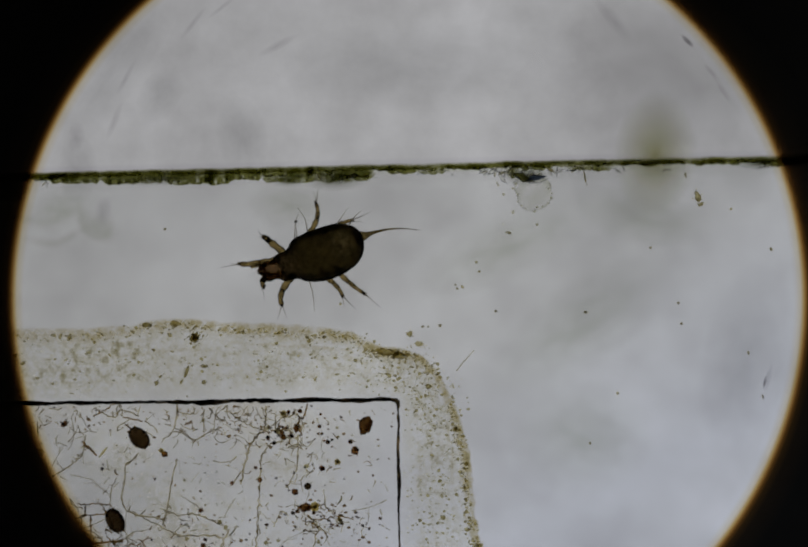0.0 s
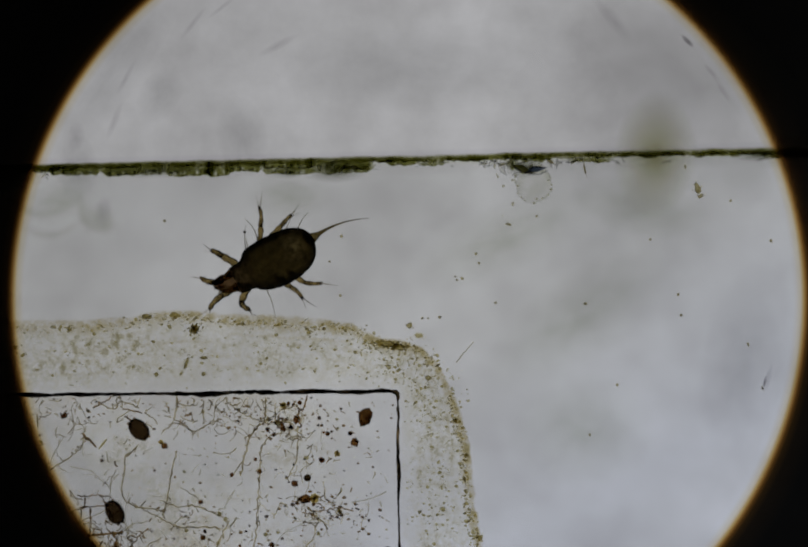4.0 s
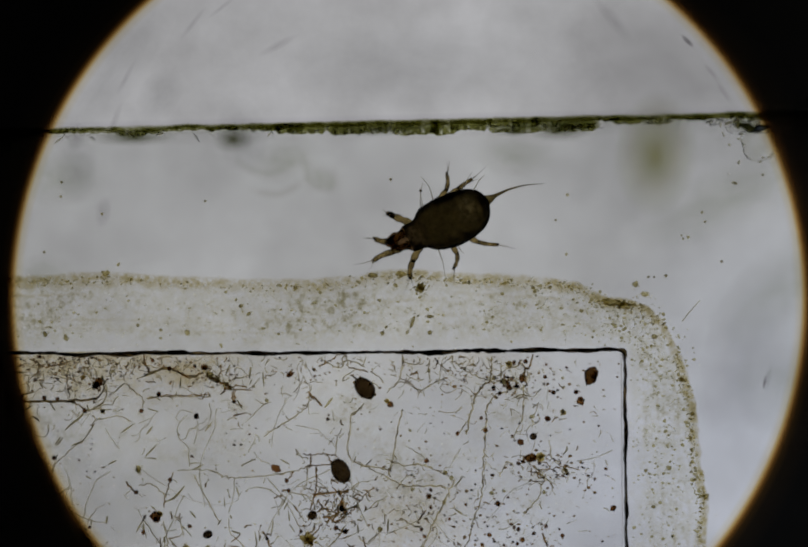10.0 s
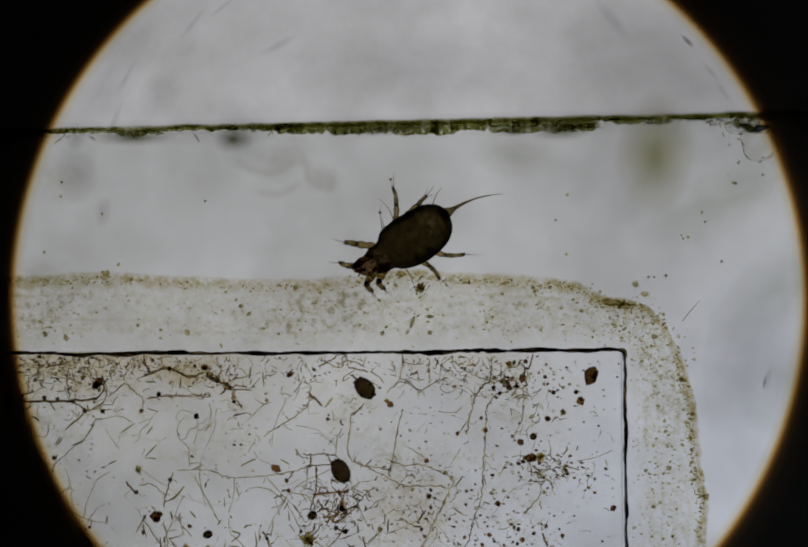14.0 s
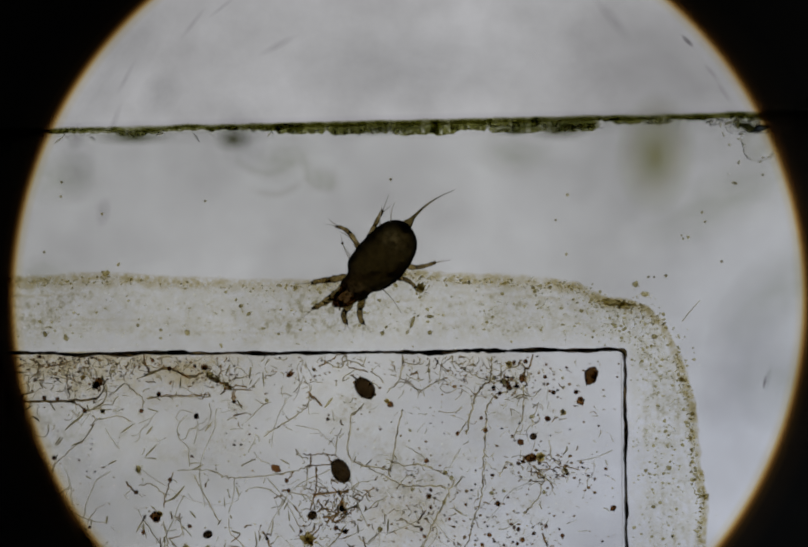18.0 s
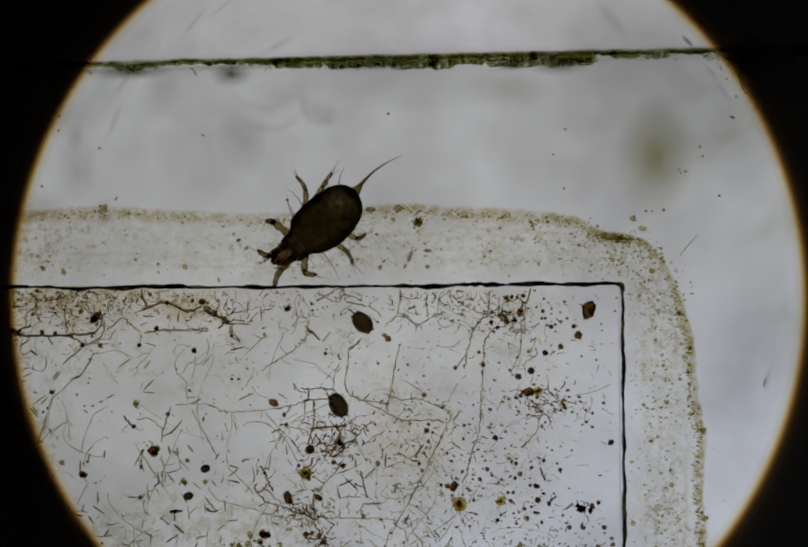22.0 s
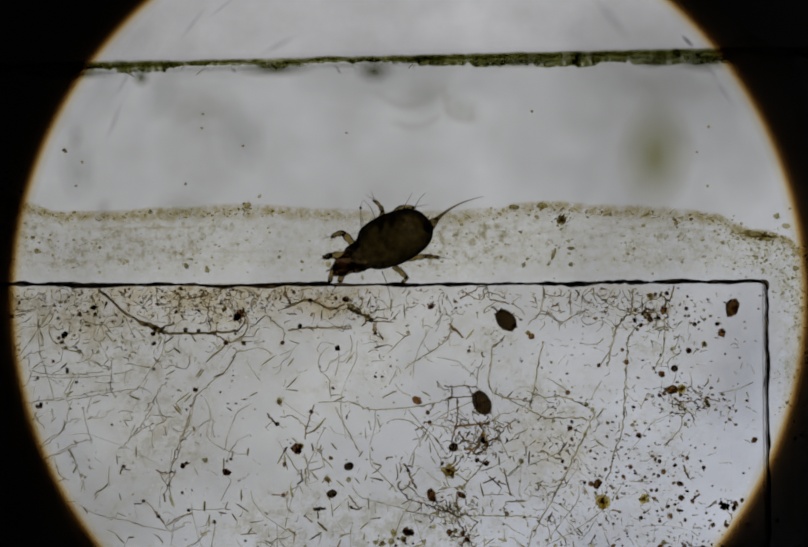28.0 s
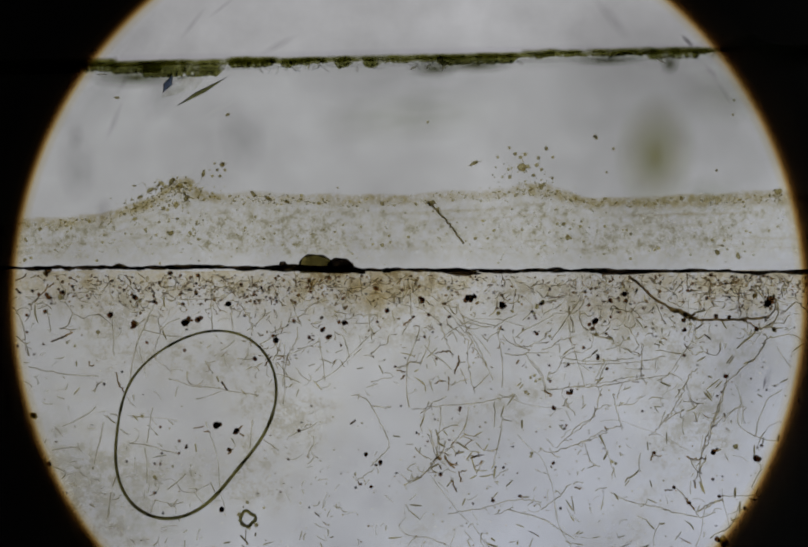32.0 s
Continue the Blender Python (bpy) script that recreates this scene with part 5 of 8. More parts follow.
for way in ((2, -356, 1082, -330, 1058, -304, 1040, -306, 1022, -314, 1002), (2.4, -304, 1040, -310, 1062, -306, 1082, -284, 1098, -274, 1102, -250, 1110, -234, 1110), (2.4, -224, 1012, -250, 1028, -260, 1048, -270, 1072, -276, 1102), (2.4, -174, 1052, -162, 1060), (2, -184, 1048, -196, 1058, -190, 1064), (2.2, -272, 1152, -264, 1162, -274, 1182, -284, 1202), (2.2, -350, 1218, -314, 1218, -274, 1216), (2.6, 80, 1024, 96, 1042, 110, 1058, 126, 1072, 146, 1098, 156, 1112), (2.4, 300, 1132, 298, 1162, 296, 1178, 300, 1202),):
    faint_thread(*way)
for way in ((2.4, -30, 1172, -14, 1192, 16, 1202, 56, 1212, 86, 1222, 116, 1228, 156, 1234), (2.6, 566, 1108, 546, 1122, 530, 1124), (2.4, 510, 1162, 536, 1164, 546, 1164), (2.4, 494, 1172, 480, 1192, 476, 1202), (2.4, -364, 1338, -334, 1332, -300, 1328, -270, 1338, -244, 1350, -224, 1360, -200, 1370, -174, 1382), (2.2, -364, 1382, -330, 1386, -294, 1388, -250, 1388, -244, 1384), (2.4, -224, 1360, -234, 1374, -242, 1388), (2.4, -174, 1248, -174, 1282, -172, 1312, -164, 1338, -154, 1362), (2.4, -174, 1268, -162, 1288, -150, 1298, -130, 1310),):
    faint_thread(*way)
for way in ((2.2, -88, 1262, -94, 1288, -102, 1308), (2.2, -28, 1242, -32, 1268, -32, 1298), (2.4, -200, 1438, -210, 1458, -230, 1472, -234, 1488, -244, 1500), (2.4, -224, 1440, -200, 1458, -174, 1472, -160, 1488), (2.4, -180, 1422, -182, 1448, -192, 1460), (2, -124, 1476, -110, 1468), (2.4, -88, 1462, -66, 1462), (2.4, 240, 1382, 244, 1362, 266, 1342, 296, 1318, 310, 1300), (2.4, 26, 1384, 56, 1394, 96, 1408, 120, 1414, 146, 1428), (2.4, 164, 1372, 156, 1398, 146, 1428), (2.4, 40, 1412, 66, 1432, 86, 1448, 106, 1468),):
    faint_thread(*way)
for way in ((2.4, 196, 1458, 216, 1468, 226, 1474), (2.2, 76, 1518, 56, 1534, 40, 1552), (2.4, 276, 1562, 296, 1548, 316, 1538), (2.4, 304, 1608, 314, 1572, 326, 1552, 334, 1528), (2.2, 136, 1458, 130, 1482, 126, 1512), (2.2, 214, 1488, 216, 1512, 216, 1548), (2.4, -24, 1534, -4, 1544, 26, 1552), (2.4, -647, 857, -632, 864, -622, 859), (2.4, -584, 1004, -572, 974, -564, 959), (2.4, -307, 1024, -300, 1049, -302, 1079), (2.4, -337, 1074, -322, 1054, -302, 1044), (2.2, -584, 1051, -567, 1041, -557, 1044),):
    faint_thread(*way)
for way in ((2.4, -552, 1019, -547, 1044, -540, 1069, -534, 1089), (2.6, -557, 1211, -532, 1224, -507, 1232, -467, 1239, -437, 1249, -412, 1254, -387, 1259), (2.2, -500, 1134, -502, 1159, -499, 1171), (2.4, -402, 1189, -402, 1214), (2.4, -377, 1099, -382, 1129), (2.4, -394, 1244, -382, 1259, -352, 1249), (2.2, -847, 868, -822, 878, -797, 884, -779, 888), (2.2, -785, 893, -762, 876, -737, 865), (2.4, -777, 893, -771, 928, -767, 958, -767, 1008), (2.4, -832, 898, -817, 923, -805, 948, -795, 970, -785, 993),):
    faint_thread(*way)
for way in ((2.4, -657, 946, -632, 953, -597, 956, -557, 955, -512, 950), (2.2, -722, 940, -712, 958, -697, 976, -687, 998, -682, 1026), (2.4, -585, 988, -575, 968, -567, 956), (2.4, -1687, 967, -1652, 975, -1602, 983, -1552, 985), (2.6, -1442, 847, -1452, 865, -1462, 890, -1474, 915, -1482, 945, -1487, 970, -1490, 995), (2.2, -1527, 855, -1524, 885, -1522, 915, -1522, 945), (2.2, -1467, 895, -1422, 905, -1387, 910), (2.2, -1430, 895, -1412, 880, -1392, 873), (2.4, -1402, 1025, -1397, 1005), (2.4, -1332, 815, -1332, 855, -1330, 895),):
    faint_thread(*way)
for way in ((2.6, -1294, 845, -1292, 875, -1290, 895), (2.4, -1184, 945, -1162, 935, -1132, 923, -1122, 917), (2.4, -1122, 910, -1120, 935, -1114, 965, -1112, 995), (2.4, -1077, 905, -1070, 925, -1064, 950), (2.4, -1027, 870, -1022, 895, -1020, 915), (2.6, -1212, 955, -1202, 935, -1197, 915), (2.4, -1312, 935, -1297, 925, -1287, 915), (2.4, -837, 880, -812, 887, -787, 890), (2.4, -762, 940, -742, 945, -712, 940, -677, 940), (2.4, -742, 910, -722, 895, -692, 880, -667, 865), (2.4, -807, 905, -797, 915, -787, 905, -772, 900),):
    faint_thread(*way)
for way in ((2.4, -1642, 1129, -1617, 1125, -1597, 1123, -1584, 1131), (2.6, -1542, 1075, -1547, 1105, -1554, 1130, -1560, 1155), (2.4, -1622, 1083, -1592, 1070, -1567, 1055, -1557, 1045), (2.4, -1527, 1210, -1530, 1235, -1532, 1260), (2.2, -1490, 1115, -1452, 1120, -1422, 1130, -1397, 1135), (2.2, -1447, 1045, -1452, 1085, -1457, 1115), (2.2, -1462, 1125, -1457, 1155, -1457, 1195), (2.4, -1442, 1225, -1412, 1233, -1387, 1230), (2.6, -1417, 1205, -1397, 1190, -1382, 1175), (2.4, -1642, 1160, -1624, 1167, -1614, 1173), (2.2, -1252, 1070, -1255, 1095, -1257, 1125),):
    faint_thread(*way)
for way in ((2.4, -1182, 1103, -1162, 1093, -1142, 1085, -1127, 1075), (2.4, -1052, 1020, -1032, 1030, -1020, 1045, -1007, 1070, -992, 1100, -987, 1120, -997, 1135, -1022, 1160), (2.2, -947, 1190, -942, 1175), (2.6, -887, 1045, -887, 1075, -892, 1105, -894, 1140), (2.6, -832, 1045, -837, 1075, -847, 1095, -862, 1115, -877, 1133), (2.6, -767, 1065, -770, 1095, -777, 1125, -784, 1155), (2.4, -782, 1035, -782, 1085), (2.4, -817, 1175, -810, 1160, -802, 1150), (2.4, -757, 1227, -722, 1225, -692, 1230), (2.4, -692, 1245, -672, 1230, -652, 1215, -642, 1200, -634, 1195),):
    faint_thread(*way)
for way in ((2.2, -680, 1107, -667, 1123),):
    faint_thread(*way)
for way in ((3, -306, 812, -308, 838, -304, 868), (4, -304, 872, -284, 884, -272, 892), (4, -160, 785, -156, 802, -148, 818), (3, -156, 838, -146, 838, -138, 838), (4, -94, 818, -80, 826, -70, 830), (2.5, -50, 860, -44, 872), (3.5, -4, 850, 16, 852, 48, 854), (3, 0, 850, -4, 856, -10, 862), (3, 18, 852, 16, 874), (6, 160, 858, 170, 868, 188, 884), (4, 222, 912, 226, 922), (3, 180, 808, 200, 798, 220, 785, 236, 785), (3.5, 238, 810, 260, 814, 276, 818),):
    dark_thread(*way)
for way in ((4, 244, 824, 248, 828, 254, 832), (3, 150, 978, 168, 980, 180, 978, 196, 978, 216, 982), (4, 166, 982, 164, 998, 158, 1002), (3, 156, 1002, 176, 1000, 208, 998), (3, 196, 978, 206, 994, 212, 1000), (4.5, 358, 824, 370, 820), (3, 408, 792, 412, 802), (4, 578, 808, 588, 812, 594, 794, 596, 785), (5, 580, 812, 582, 838), (2.8, 606, 1010, 636, 1006, 656, 1002, 686, 1008), (2.4, 586, 1012, 610, 1014), (5, -194, 1032, -182, 1046, -174, 1052),):
    dark_thread(*way)
for way in ((3.2, -102, 1014, -110, 1038, -118, 1062, -120, 1082), (4.5, -156, 1096, -158, 1102, -162, 1108), (3.5, -128, 1140, -126, 1162, -136, 1168), (2.6, -112, 1142, -90, 1138), (6.5, -104, 1218, -92, 1216, -80, 1216), (3.5, -122, 1228, -114, 1236, -106, 1242), (3.4, -36, 1190, -26, 1202, -16, 1214), (4.6, -34, 1212, -20, 1218, -10, 1214), (4, 110, 1048, 124, 1048), (3, 116, 1028, 126, 1022, 130, 1012), (3, 94, 1064, 102, 1060, 110, 1058), (3.5, 176, 1002, 176, 1032, 174, 1052, 168, 1072, 164, 1088),):
    dark_thread(*way)
for way in ((4, 178, 1068, 190, 1082, 200, 1088, 216, 1092), (5, 188, 1100, 206, 1100, 216, 1092), (5, 206, 1108, 220, 1088, 226, 1062), (9, 226, 1070, 228, 1082, 232, 1096), (5, 230, 1098, 220, 1108, 206, 1110), (3, 230, 1098, 246, 1088, 256, 1074, 276, 1052, 288, 1042), (4, 216, 1122, 226, 1128, 240, 1126), (3, 188, 1112, 176, 1128, 166, 1138), (4, 266, 1138, 270, 1154, 274, 1172, 278, 1188), (4.5, 72, 1128, 80, 1142, 86, 1158, 96, 1178), (3.5, 66, 1162, 60, 1172, 68, 1180, 80, 1172, 84, 1162),):
    dark_thread(*way)
for way in ((3, 66, 1184, 76, 1190, 80, 1198, 96, 1202, 116, 1208, 126, 1212), (4, 126, 1212, 146, 1220, 160, 1222, 176, 1232, 186, 1228), (3.5, 160, 1202, 164, 1218, 170, 1230), (3.5, 176, 1182, 174, 1202, 180, 1222), (3, 270, 1202, 286, 1202, 306, 1200), (5, 616, 1132, 620, 1148, 626, 1156), (3, 628, 1158, 638, 1156), (5, 632, 1200, 638, 1194, 646, 1188), (5, 602, 1218, 608, 1220, 614, 1220), (2.6, 476, 1218, 496, 1224), (4, 390, 1102, 394, 1112), (4.5, -238, 1306, -232, 1322, -226, 1338, -218, 1352),):
    dark_thread(*way)
for way in ((3.4, -96, 1242, -84, 1252, -76, 1260), (3.6, -108, 1274, -100, 1270, -88, 1262), (4.4, -42, 1396, -30, 1384, -22, 1374), (4.4, -6, 1364, 0, 1370), (3, 106, 1318, 100, 1334, 94, 1350), (4.4, 186, 1270, 200, 1268), (3, 170, 1270, 186, 1270, 188, 1258, 176, 1242), (3, 196, 1274, 208, 1292, 212, 1308), (3, 188, 1276, 182, 1298, 176, 1322), (3, 200, 1262, 210, 1248, 216, 1242), (2.6, 180, 1252, 178, 1240), (2.6, 204, 1270, 220, 1268), (4.4, 190, 1314, 198, 1330, 204, 1340),):
    dark_thread(*way)
for way in ((4.4, 204, 1340, 216, 1354, 228, 1370, 240, 1382, 258, 1394), (4.4, 258, 1394, 248, 1404, 236, 1414, 224, 1420), (3.6, 284, 1408, 294, 1414), (3.4, 324, 1452, 326, 1456), (4, 56, 1390, 64, 1382, 74, 1380), (3, 96, 1372, 100, 1378), (7, 74, 1468, 82, 1480, 90, 1492), (5, 96, 1482, 110, 1480, 126, 1470, 140, 1460), (3, 306, 1442, 316, 1458), (3.4, 76, 1518, 90, 1514, 100, 1500), (3, 166, 1520, 158, 1532, 154, 1548), (3, 244, 1584, 250, 1580), (3.2, 216, 1558, 212, 1552),):
    dark_thread(*way)
for way in ((3.2, 378, 1418, 388, 1442, 392, 1468), (3, 386, 1482, 400, 1474, 408, 1478), (2.8, 360, 1334, 376, 1344, 390, 1354, 410, 1368), (3, 430, 1288, 440, 1274, 444, 1268), (3.2, 610, 1420, 630, 1428, 646, 1440), (3.4, 674, 1418, 676, 1432), (3, 530, 1372, 536, 1378), (5, 506, 1406, 514, 1402), (4, 546, 1412, 550, 1422), (2.6, -414, 922, -407, 932), (4, -358, 1134, -354, 1132), (4, -480, 1149, -474, 1134), (3, -472, 1139, -457, 1141), (3.4, -410, 1141, -392, 1147, -370, 1144), (4.4, -394, 1187, -392, 1204),):
    dark_thread(*way)
for way in ((3, -452, 1206, -437, 1207), (5, -434, 1201, -432, 1203), (5, -412, 1221, -404, 1232, -394, 1244), (2.6, -679, 835, -662, 832, -647, 828), (3, -1712, 800, -1697, 793, -1692, 787), (3.4, -1662, 827, -1650, 813, -1637, 805), (4.4, -1643, 919, -1624, 911, -1612, 905, -1600, 900), (5, -1712, 815, -1704, 823), (3.4, -1570, 957, -1568, 965, -1560, 965), (3.6, -1517, 977, -1512, 1000, -1500, 1017), (4.6, -1312, 995, -1305, 1007, -1302, 1012), (3.4, -1227, 965, -1222, 955, -1214, 947), (2.6, -1147, 795, -1142, 810, -1140, 823),):
    dark_thread(*way)
for way in ((3.2, -960, 887, -947, 877, -939, 870), (3, -897, 940, -882, 938, -870, 937, -862, 945), (3.6, -972, 973, -957, 977), (3.4, -956, 983, -962, 990), (4, -852, 945, -852, 960, -857, 970, -860, 980), (2.8, -682, 843, -662, 839), (3, -1347, 1093, -1334, 1093), (2.6, -1367, 1087, -1347, 1083), (5, -1287, 1095, -1280, 1087), (4, -1277, 1097, -1270, 1101), (3, -1280, 1093, -1272, 1080), (4.6, -1300, 1137, -1292, 1127), (5, -1062, 1079, -1052, 1070), (3, -1047, 1190, -1044, 1197), (4.6, -894, 1143, -884, 1147),):
    dark_thread(*way)
for way in ((4.4, -880, 1140, -874, 1150, -867, 1158, -860, 1163), (3.6, -857, 1155, -856, 1153), (3.6, -852, 1170, -847, 1190), (3, -849, 1171, -837, 1168), (4, -866, 1185, -860, 1200, -856, 1210), (4, -788, 1228, -786, 1220), (5, -736, 1217, -728, 1220), (4, -627, 1200, -614, 1205),):
    dark_thread(*way)
for way in ((4, -312, 932, -300, 920, -282, 906, -274, 894), (3, -328, 962, -316, 946), (3, -300, 962, -282, 954), (3.5, -202, 936, -180, 920), (3, -220, 862, -206, 848, -196, 840), (3.5, -168, 830, -150, 824, -126, 814, -112, 812), (3.5, -142, 924, -154, 940), (3.5, -156, 982, -136, 962), (3, -64, 1008, -42, 998), (3, -370, 1010, -344, 990), (3, -228, 998, -212, 990), (3.5, 22, 872, 32, 890), (3, 0, 824, 8, 804), (3.5, 48, 808, 46, 832), (3, 72, 818, 74, 848), (4.5, 192, 888, 208, 868),):
    rod_spore(*way)
for way in ((2.6, 270, 1002, 284, 988), (2.6, 30, 1000, 56, 988), (3, 106, 988, 124, 998), (3.5, 654, 980, 662, 970, 662, 962), (3.5, -372, 1018, -360, 1034), (3, -272, 1020, -262, 1026), (4.4, -116, 1070, -102, 1064, -90, 1052, -80, 1040), (3, -146, 1078, -134, 1088), (3.2, -162, 1108, -174, 1130), (3, -160, 1110, -158, 1128), (4, -120, 1138, -118, 1152), (2.6, -118, 1152, -120, 1170), (3.5, -70, 1088, -58, 1102), (3, -110, 1142, -100, 1154, -94, 1160), (3.5, -278, 1118, -278, 1142), (2.6, -260, 1104, -262, 1118),):
    rod_spore(*way)
for way in ((4, -230, 1098, -232, 1114), (4.5, -148, 1170, -146, 1188, -142, 1194), (3.5, -244, 1178, -244, 1202), (3.5, -316, 1202, -316, 1222), (3, -254, 1206, -230, 1222), (2.6, -270, 1202, -274, 1216, -264, 1218), (4, -96, 1242, -78, 1260), (3, 2, 1194, 4, 1218), (3, -384, 1190, -378, 1210), (2.6, -24, 1156, -14, 1168), (2.6, -60, 1160, -44, 1174), (3, 236, 1152, 246, 1162), (3, 136, 1220, 138, 1232), (3.5, 138, 1180, 156, 1176), (2.6, 224, 1180, 226, 1192), (2.6, 224, 1212, 226, 1222), (3, -16, 1116, -8, 1104),):
    rod_spore(*way)
for way in ((3, 8, 1096, 12, 1104), (3, 20, 1040, 26, 1060), (2.4, -4, 1162, 0, 1150), (2.6, 56, 1128, 60, 1152, 56, 1162), (3, 460, 1022, 446, 1040), (3, 420, 1172, 430, 1190), (3.5, 446, 1086, 460, 1094), (3, 396, 1182, 402, 1192), (2.6, 360, 1158, 368, 1164), (2.6, 376, 1162, 388, 1158), (3, 326, 1168, 344, 1162), (3, -246, 1266, -214, 1264), (3, -324, 1266, -306, 1260), (4, -322, 1348, -300, 1338), (2.6, -276, 1352, -276, 1362), (4, -290, 1406, -274, 1418), (5, -252, 1418, -246, 1438), (4, -244, 1452, -232, 1434),):
    rod_spore(*way)
for way in ((3.2, -156, 1362, -160, 1390), (3.6, -140, 1260, -142, 1282), (4, -100, 1336, -88, 1342), (3.4, -54, 1268, -30, 1264), (3, -30, 1292, -32, 1308), (3.4, -24, 1320, -16, 1332), (3.4, -2, 1330, 8, 1342), (3, -108, 1390, -96, 1370), (3.6, -96, 1378, -84, 1394, -76, 1410), (4, -144, 1380, -136, 1370), (3.4, -282, 1490, -270, 1488), (4, -148, 1472, -142, 1464), (3, -56, 1462, -46, 1480), (3, -20, 1464, -6, 1480), (5.5, 16, 1300, 22, 1322, 28, 1330), (3.2, 12, 1332, 30, 1338), (3.4, 66, 1322, 88, 1332),):
    rod_spore(*way)
for way in ((3.2, 86, 1292, 100, 1288, 116, 1284), (3, 110, 1330, 106, 1342), (3.2, 120, 1340, 138, 1332), (3, 136, 1332, 128, 1352), (2.6, 156, 1310, 162, 1324), (4, 150, 1300, 166, 1298), (3.4, 280, 1390, 298, 1364), (3.6, 294, 1282, 304, 1290, 316, 1298), (3.4, 254, 1274, 270, 1280), (3, 242, 1290, 266, 1292), (2.6, 264, 1300, 280, 1300), (2.6, 294, 1338, 316, 1338), (3, 314, 1382, 326, 1402), (3, 328, 1404, 344, 1382), (3.6, 64, 1388, 66, 1410), (3.2, 62, 1440, 78, 1430), (3.4, 90, 1424, 96, 1436),):
    rod_spore(*way)
for way in ((3, -22, 1462, -4, 1482), (3.2, 10, 1358, 16, 1374), (2.8, 8, 1368, 12, 1392), (3, 230, 1498, 250, 1488), (4, 138, 1612, 140, 1598), (3.4, 200, 1580, 216, 1598), (3.4, 260, 1582, 268, 1604), (3, 228, 1522, 248, 1514), (3.4, -2, 1548, 4, 1564), (3.6, 354, 1378, 376, 1376, 398, 1372), (3.6, 444, 1428, 440, 1458), (3, 408, 1252, 420, 1268), (3, 400, 1278, 404, 1308), (3, 390, 1298, 406, 1310), (3, -680, 840, -662, 836), (3, -536, 819, -530, 807), (3, -506, 874, -493, 893), (3, -491, 829, -490, 841),):
    rod_spore(*way)
for way in ((3.2, -557, 907, -550, 919), (5, -594, 944, -582, 934), (3, -446, 987, -443, 976), (3, -584, 999, -570, 987), (3, -532, 1012, -517, 1006), (3, -390, 957, -372, 947), (3.2, -332, 961, -320, 944), (3, -367, 984, -360, 989), (3, -372, 1011, -360, 1027), (3, -377, 1014, -366, 1029), (3, -354, 1009, -340, 994), (3, -614, 1049, -604, 1039), (3.2, -542, 1044, -532, 1036), (3, -474, 1044, -457, 1045), (2.6, -472, 1044, -464, 1057), (3.8, -448, 1094, -448, 1117), (3.4, -410, 1054, -394, 1047, -387, 1037), (3, -354, 1132, -342, 1127),):
    rod_spore(*way)
for way in ((2.6, -602, 1164, -584, 1157), (3.6, -481, 1186, -477, 1201), (3.6, -380, 1194, -374, 1214), (3.2, -486, 1223, -467, 1232), (3.4, -314, 1201, -315, 1221), (3, -530, 1199, -520, 1187), (3.4, -801, 956, -797, 965), (3.6, -739, 1005, -730, 997), (3, -752, 1026, -745, 1018), (3, -589, 996, -572, 988), (5, -1674, 845, -1674, 865, -1668, 883), (4.4, -1594, 955, -1594, 967), (4, -1599, 1021, -1587, 1007), (5, -1322, 985, -1317, 997), (3, -1275, 1010, -1262, 1025), (3, -1050, 971, -1037, 969), (3.4, -1134, 993, -1124, 1005, -1117, 1013),):
    rod_spore(*way)
for way in ((3, -1182, 1007, -1174, 1000), (2.6, -1167, 1025, -1162, 1010), (3.6, -916, 837, -907, 847), (3.4, -938, 977, -930, 972), (3, -917, 1003, -916, 1015), (2.6, -910, 990, -902, 1015), (3.4, -734, 1010, -726, 1000), (3.4, -650, 945, -637, 935), (4, -1535, 1063, -1524, 1073, -1517, 1077), (4.4, -1562, 1167, -1562, 1160), (3, -1524, 1200, -1517, 1180), (4, -1485, 1060, -1474, 1072), (3, -1480, 1065, -1467, 1063), (3, -1334, 1190, -1324, 1213), (3.4, -1294, 1105, -1286, 1117), (4, -1570, 1233, -1557, 1240), (3, -1622, 1185, -1614, 1175), (4, -980, 1101, -965, 1103),):
    rod_spore(*way)
for way in ((3.6, -942, 1190, -927, 1183), (4.4, -947, 1235, -924, 1237), (3.4, -949, 1245, -927, 1263), (4, -918, 1063, -926, 1083), (4, -897, 1088, -892, 1103), (3.4, -882, 1090, -874, 1100), (3.4, -837, 1075, -842, 1090), (3.4, -822, 1102, -806, 1093), (4, -770, 1065, -764, 1043), (4, -757, 1041, -744, 1023), (3.4, -804, 1131, -794, 1117), (4.4, -879, 1138, -874, 1150), (4, -828, 1140, -822, 1160, -817, 1173), (4, -830, 1185, -817, 1178), (3.6, -812, 1180, -797, 1179, -784, 1175), (4, -760, 1200, -747, 1187), (3, -786, 1223, -776, 1210),):
    rod_spore(*way)
for way in ((4.4, -845, 1237, -839, 1222), (6, -729, 1070, -729, 1087), (4, -728, 1220, -714, 1220), (4, -644, 1225, -630, 1247), (3.4, -657, 1080, -648, 1090), (3, -694, 1123, -692, 1130),):
    rod_spore(*way)
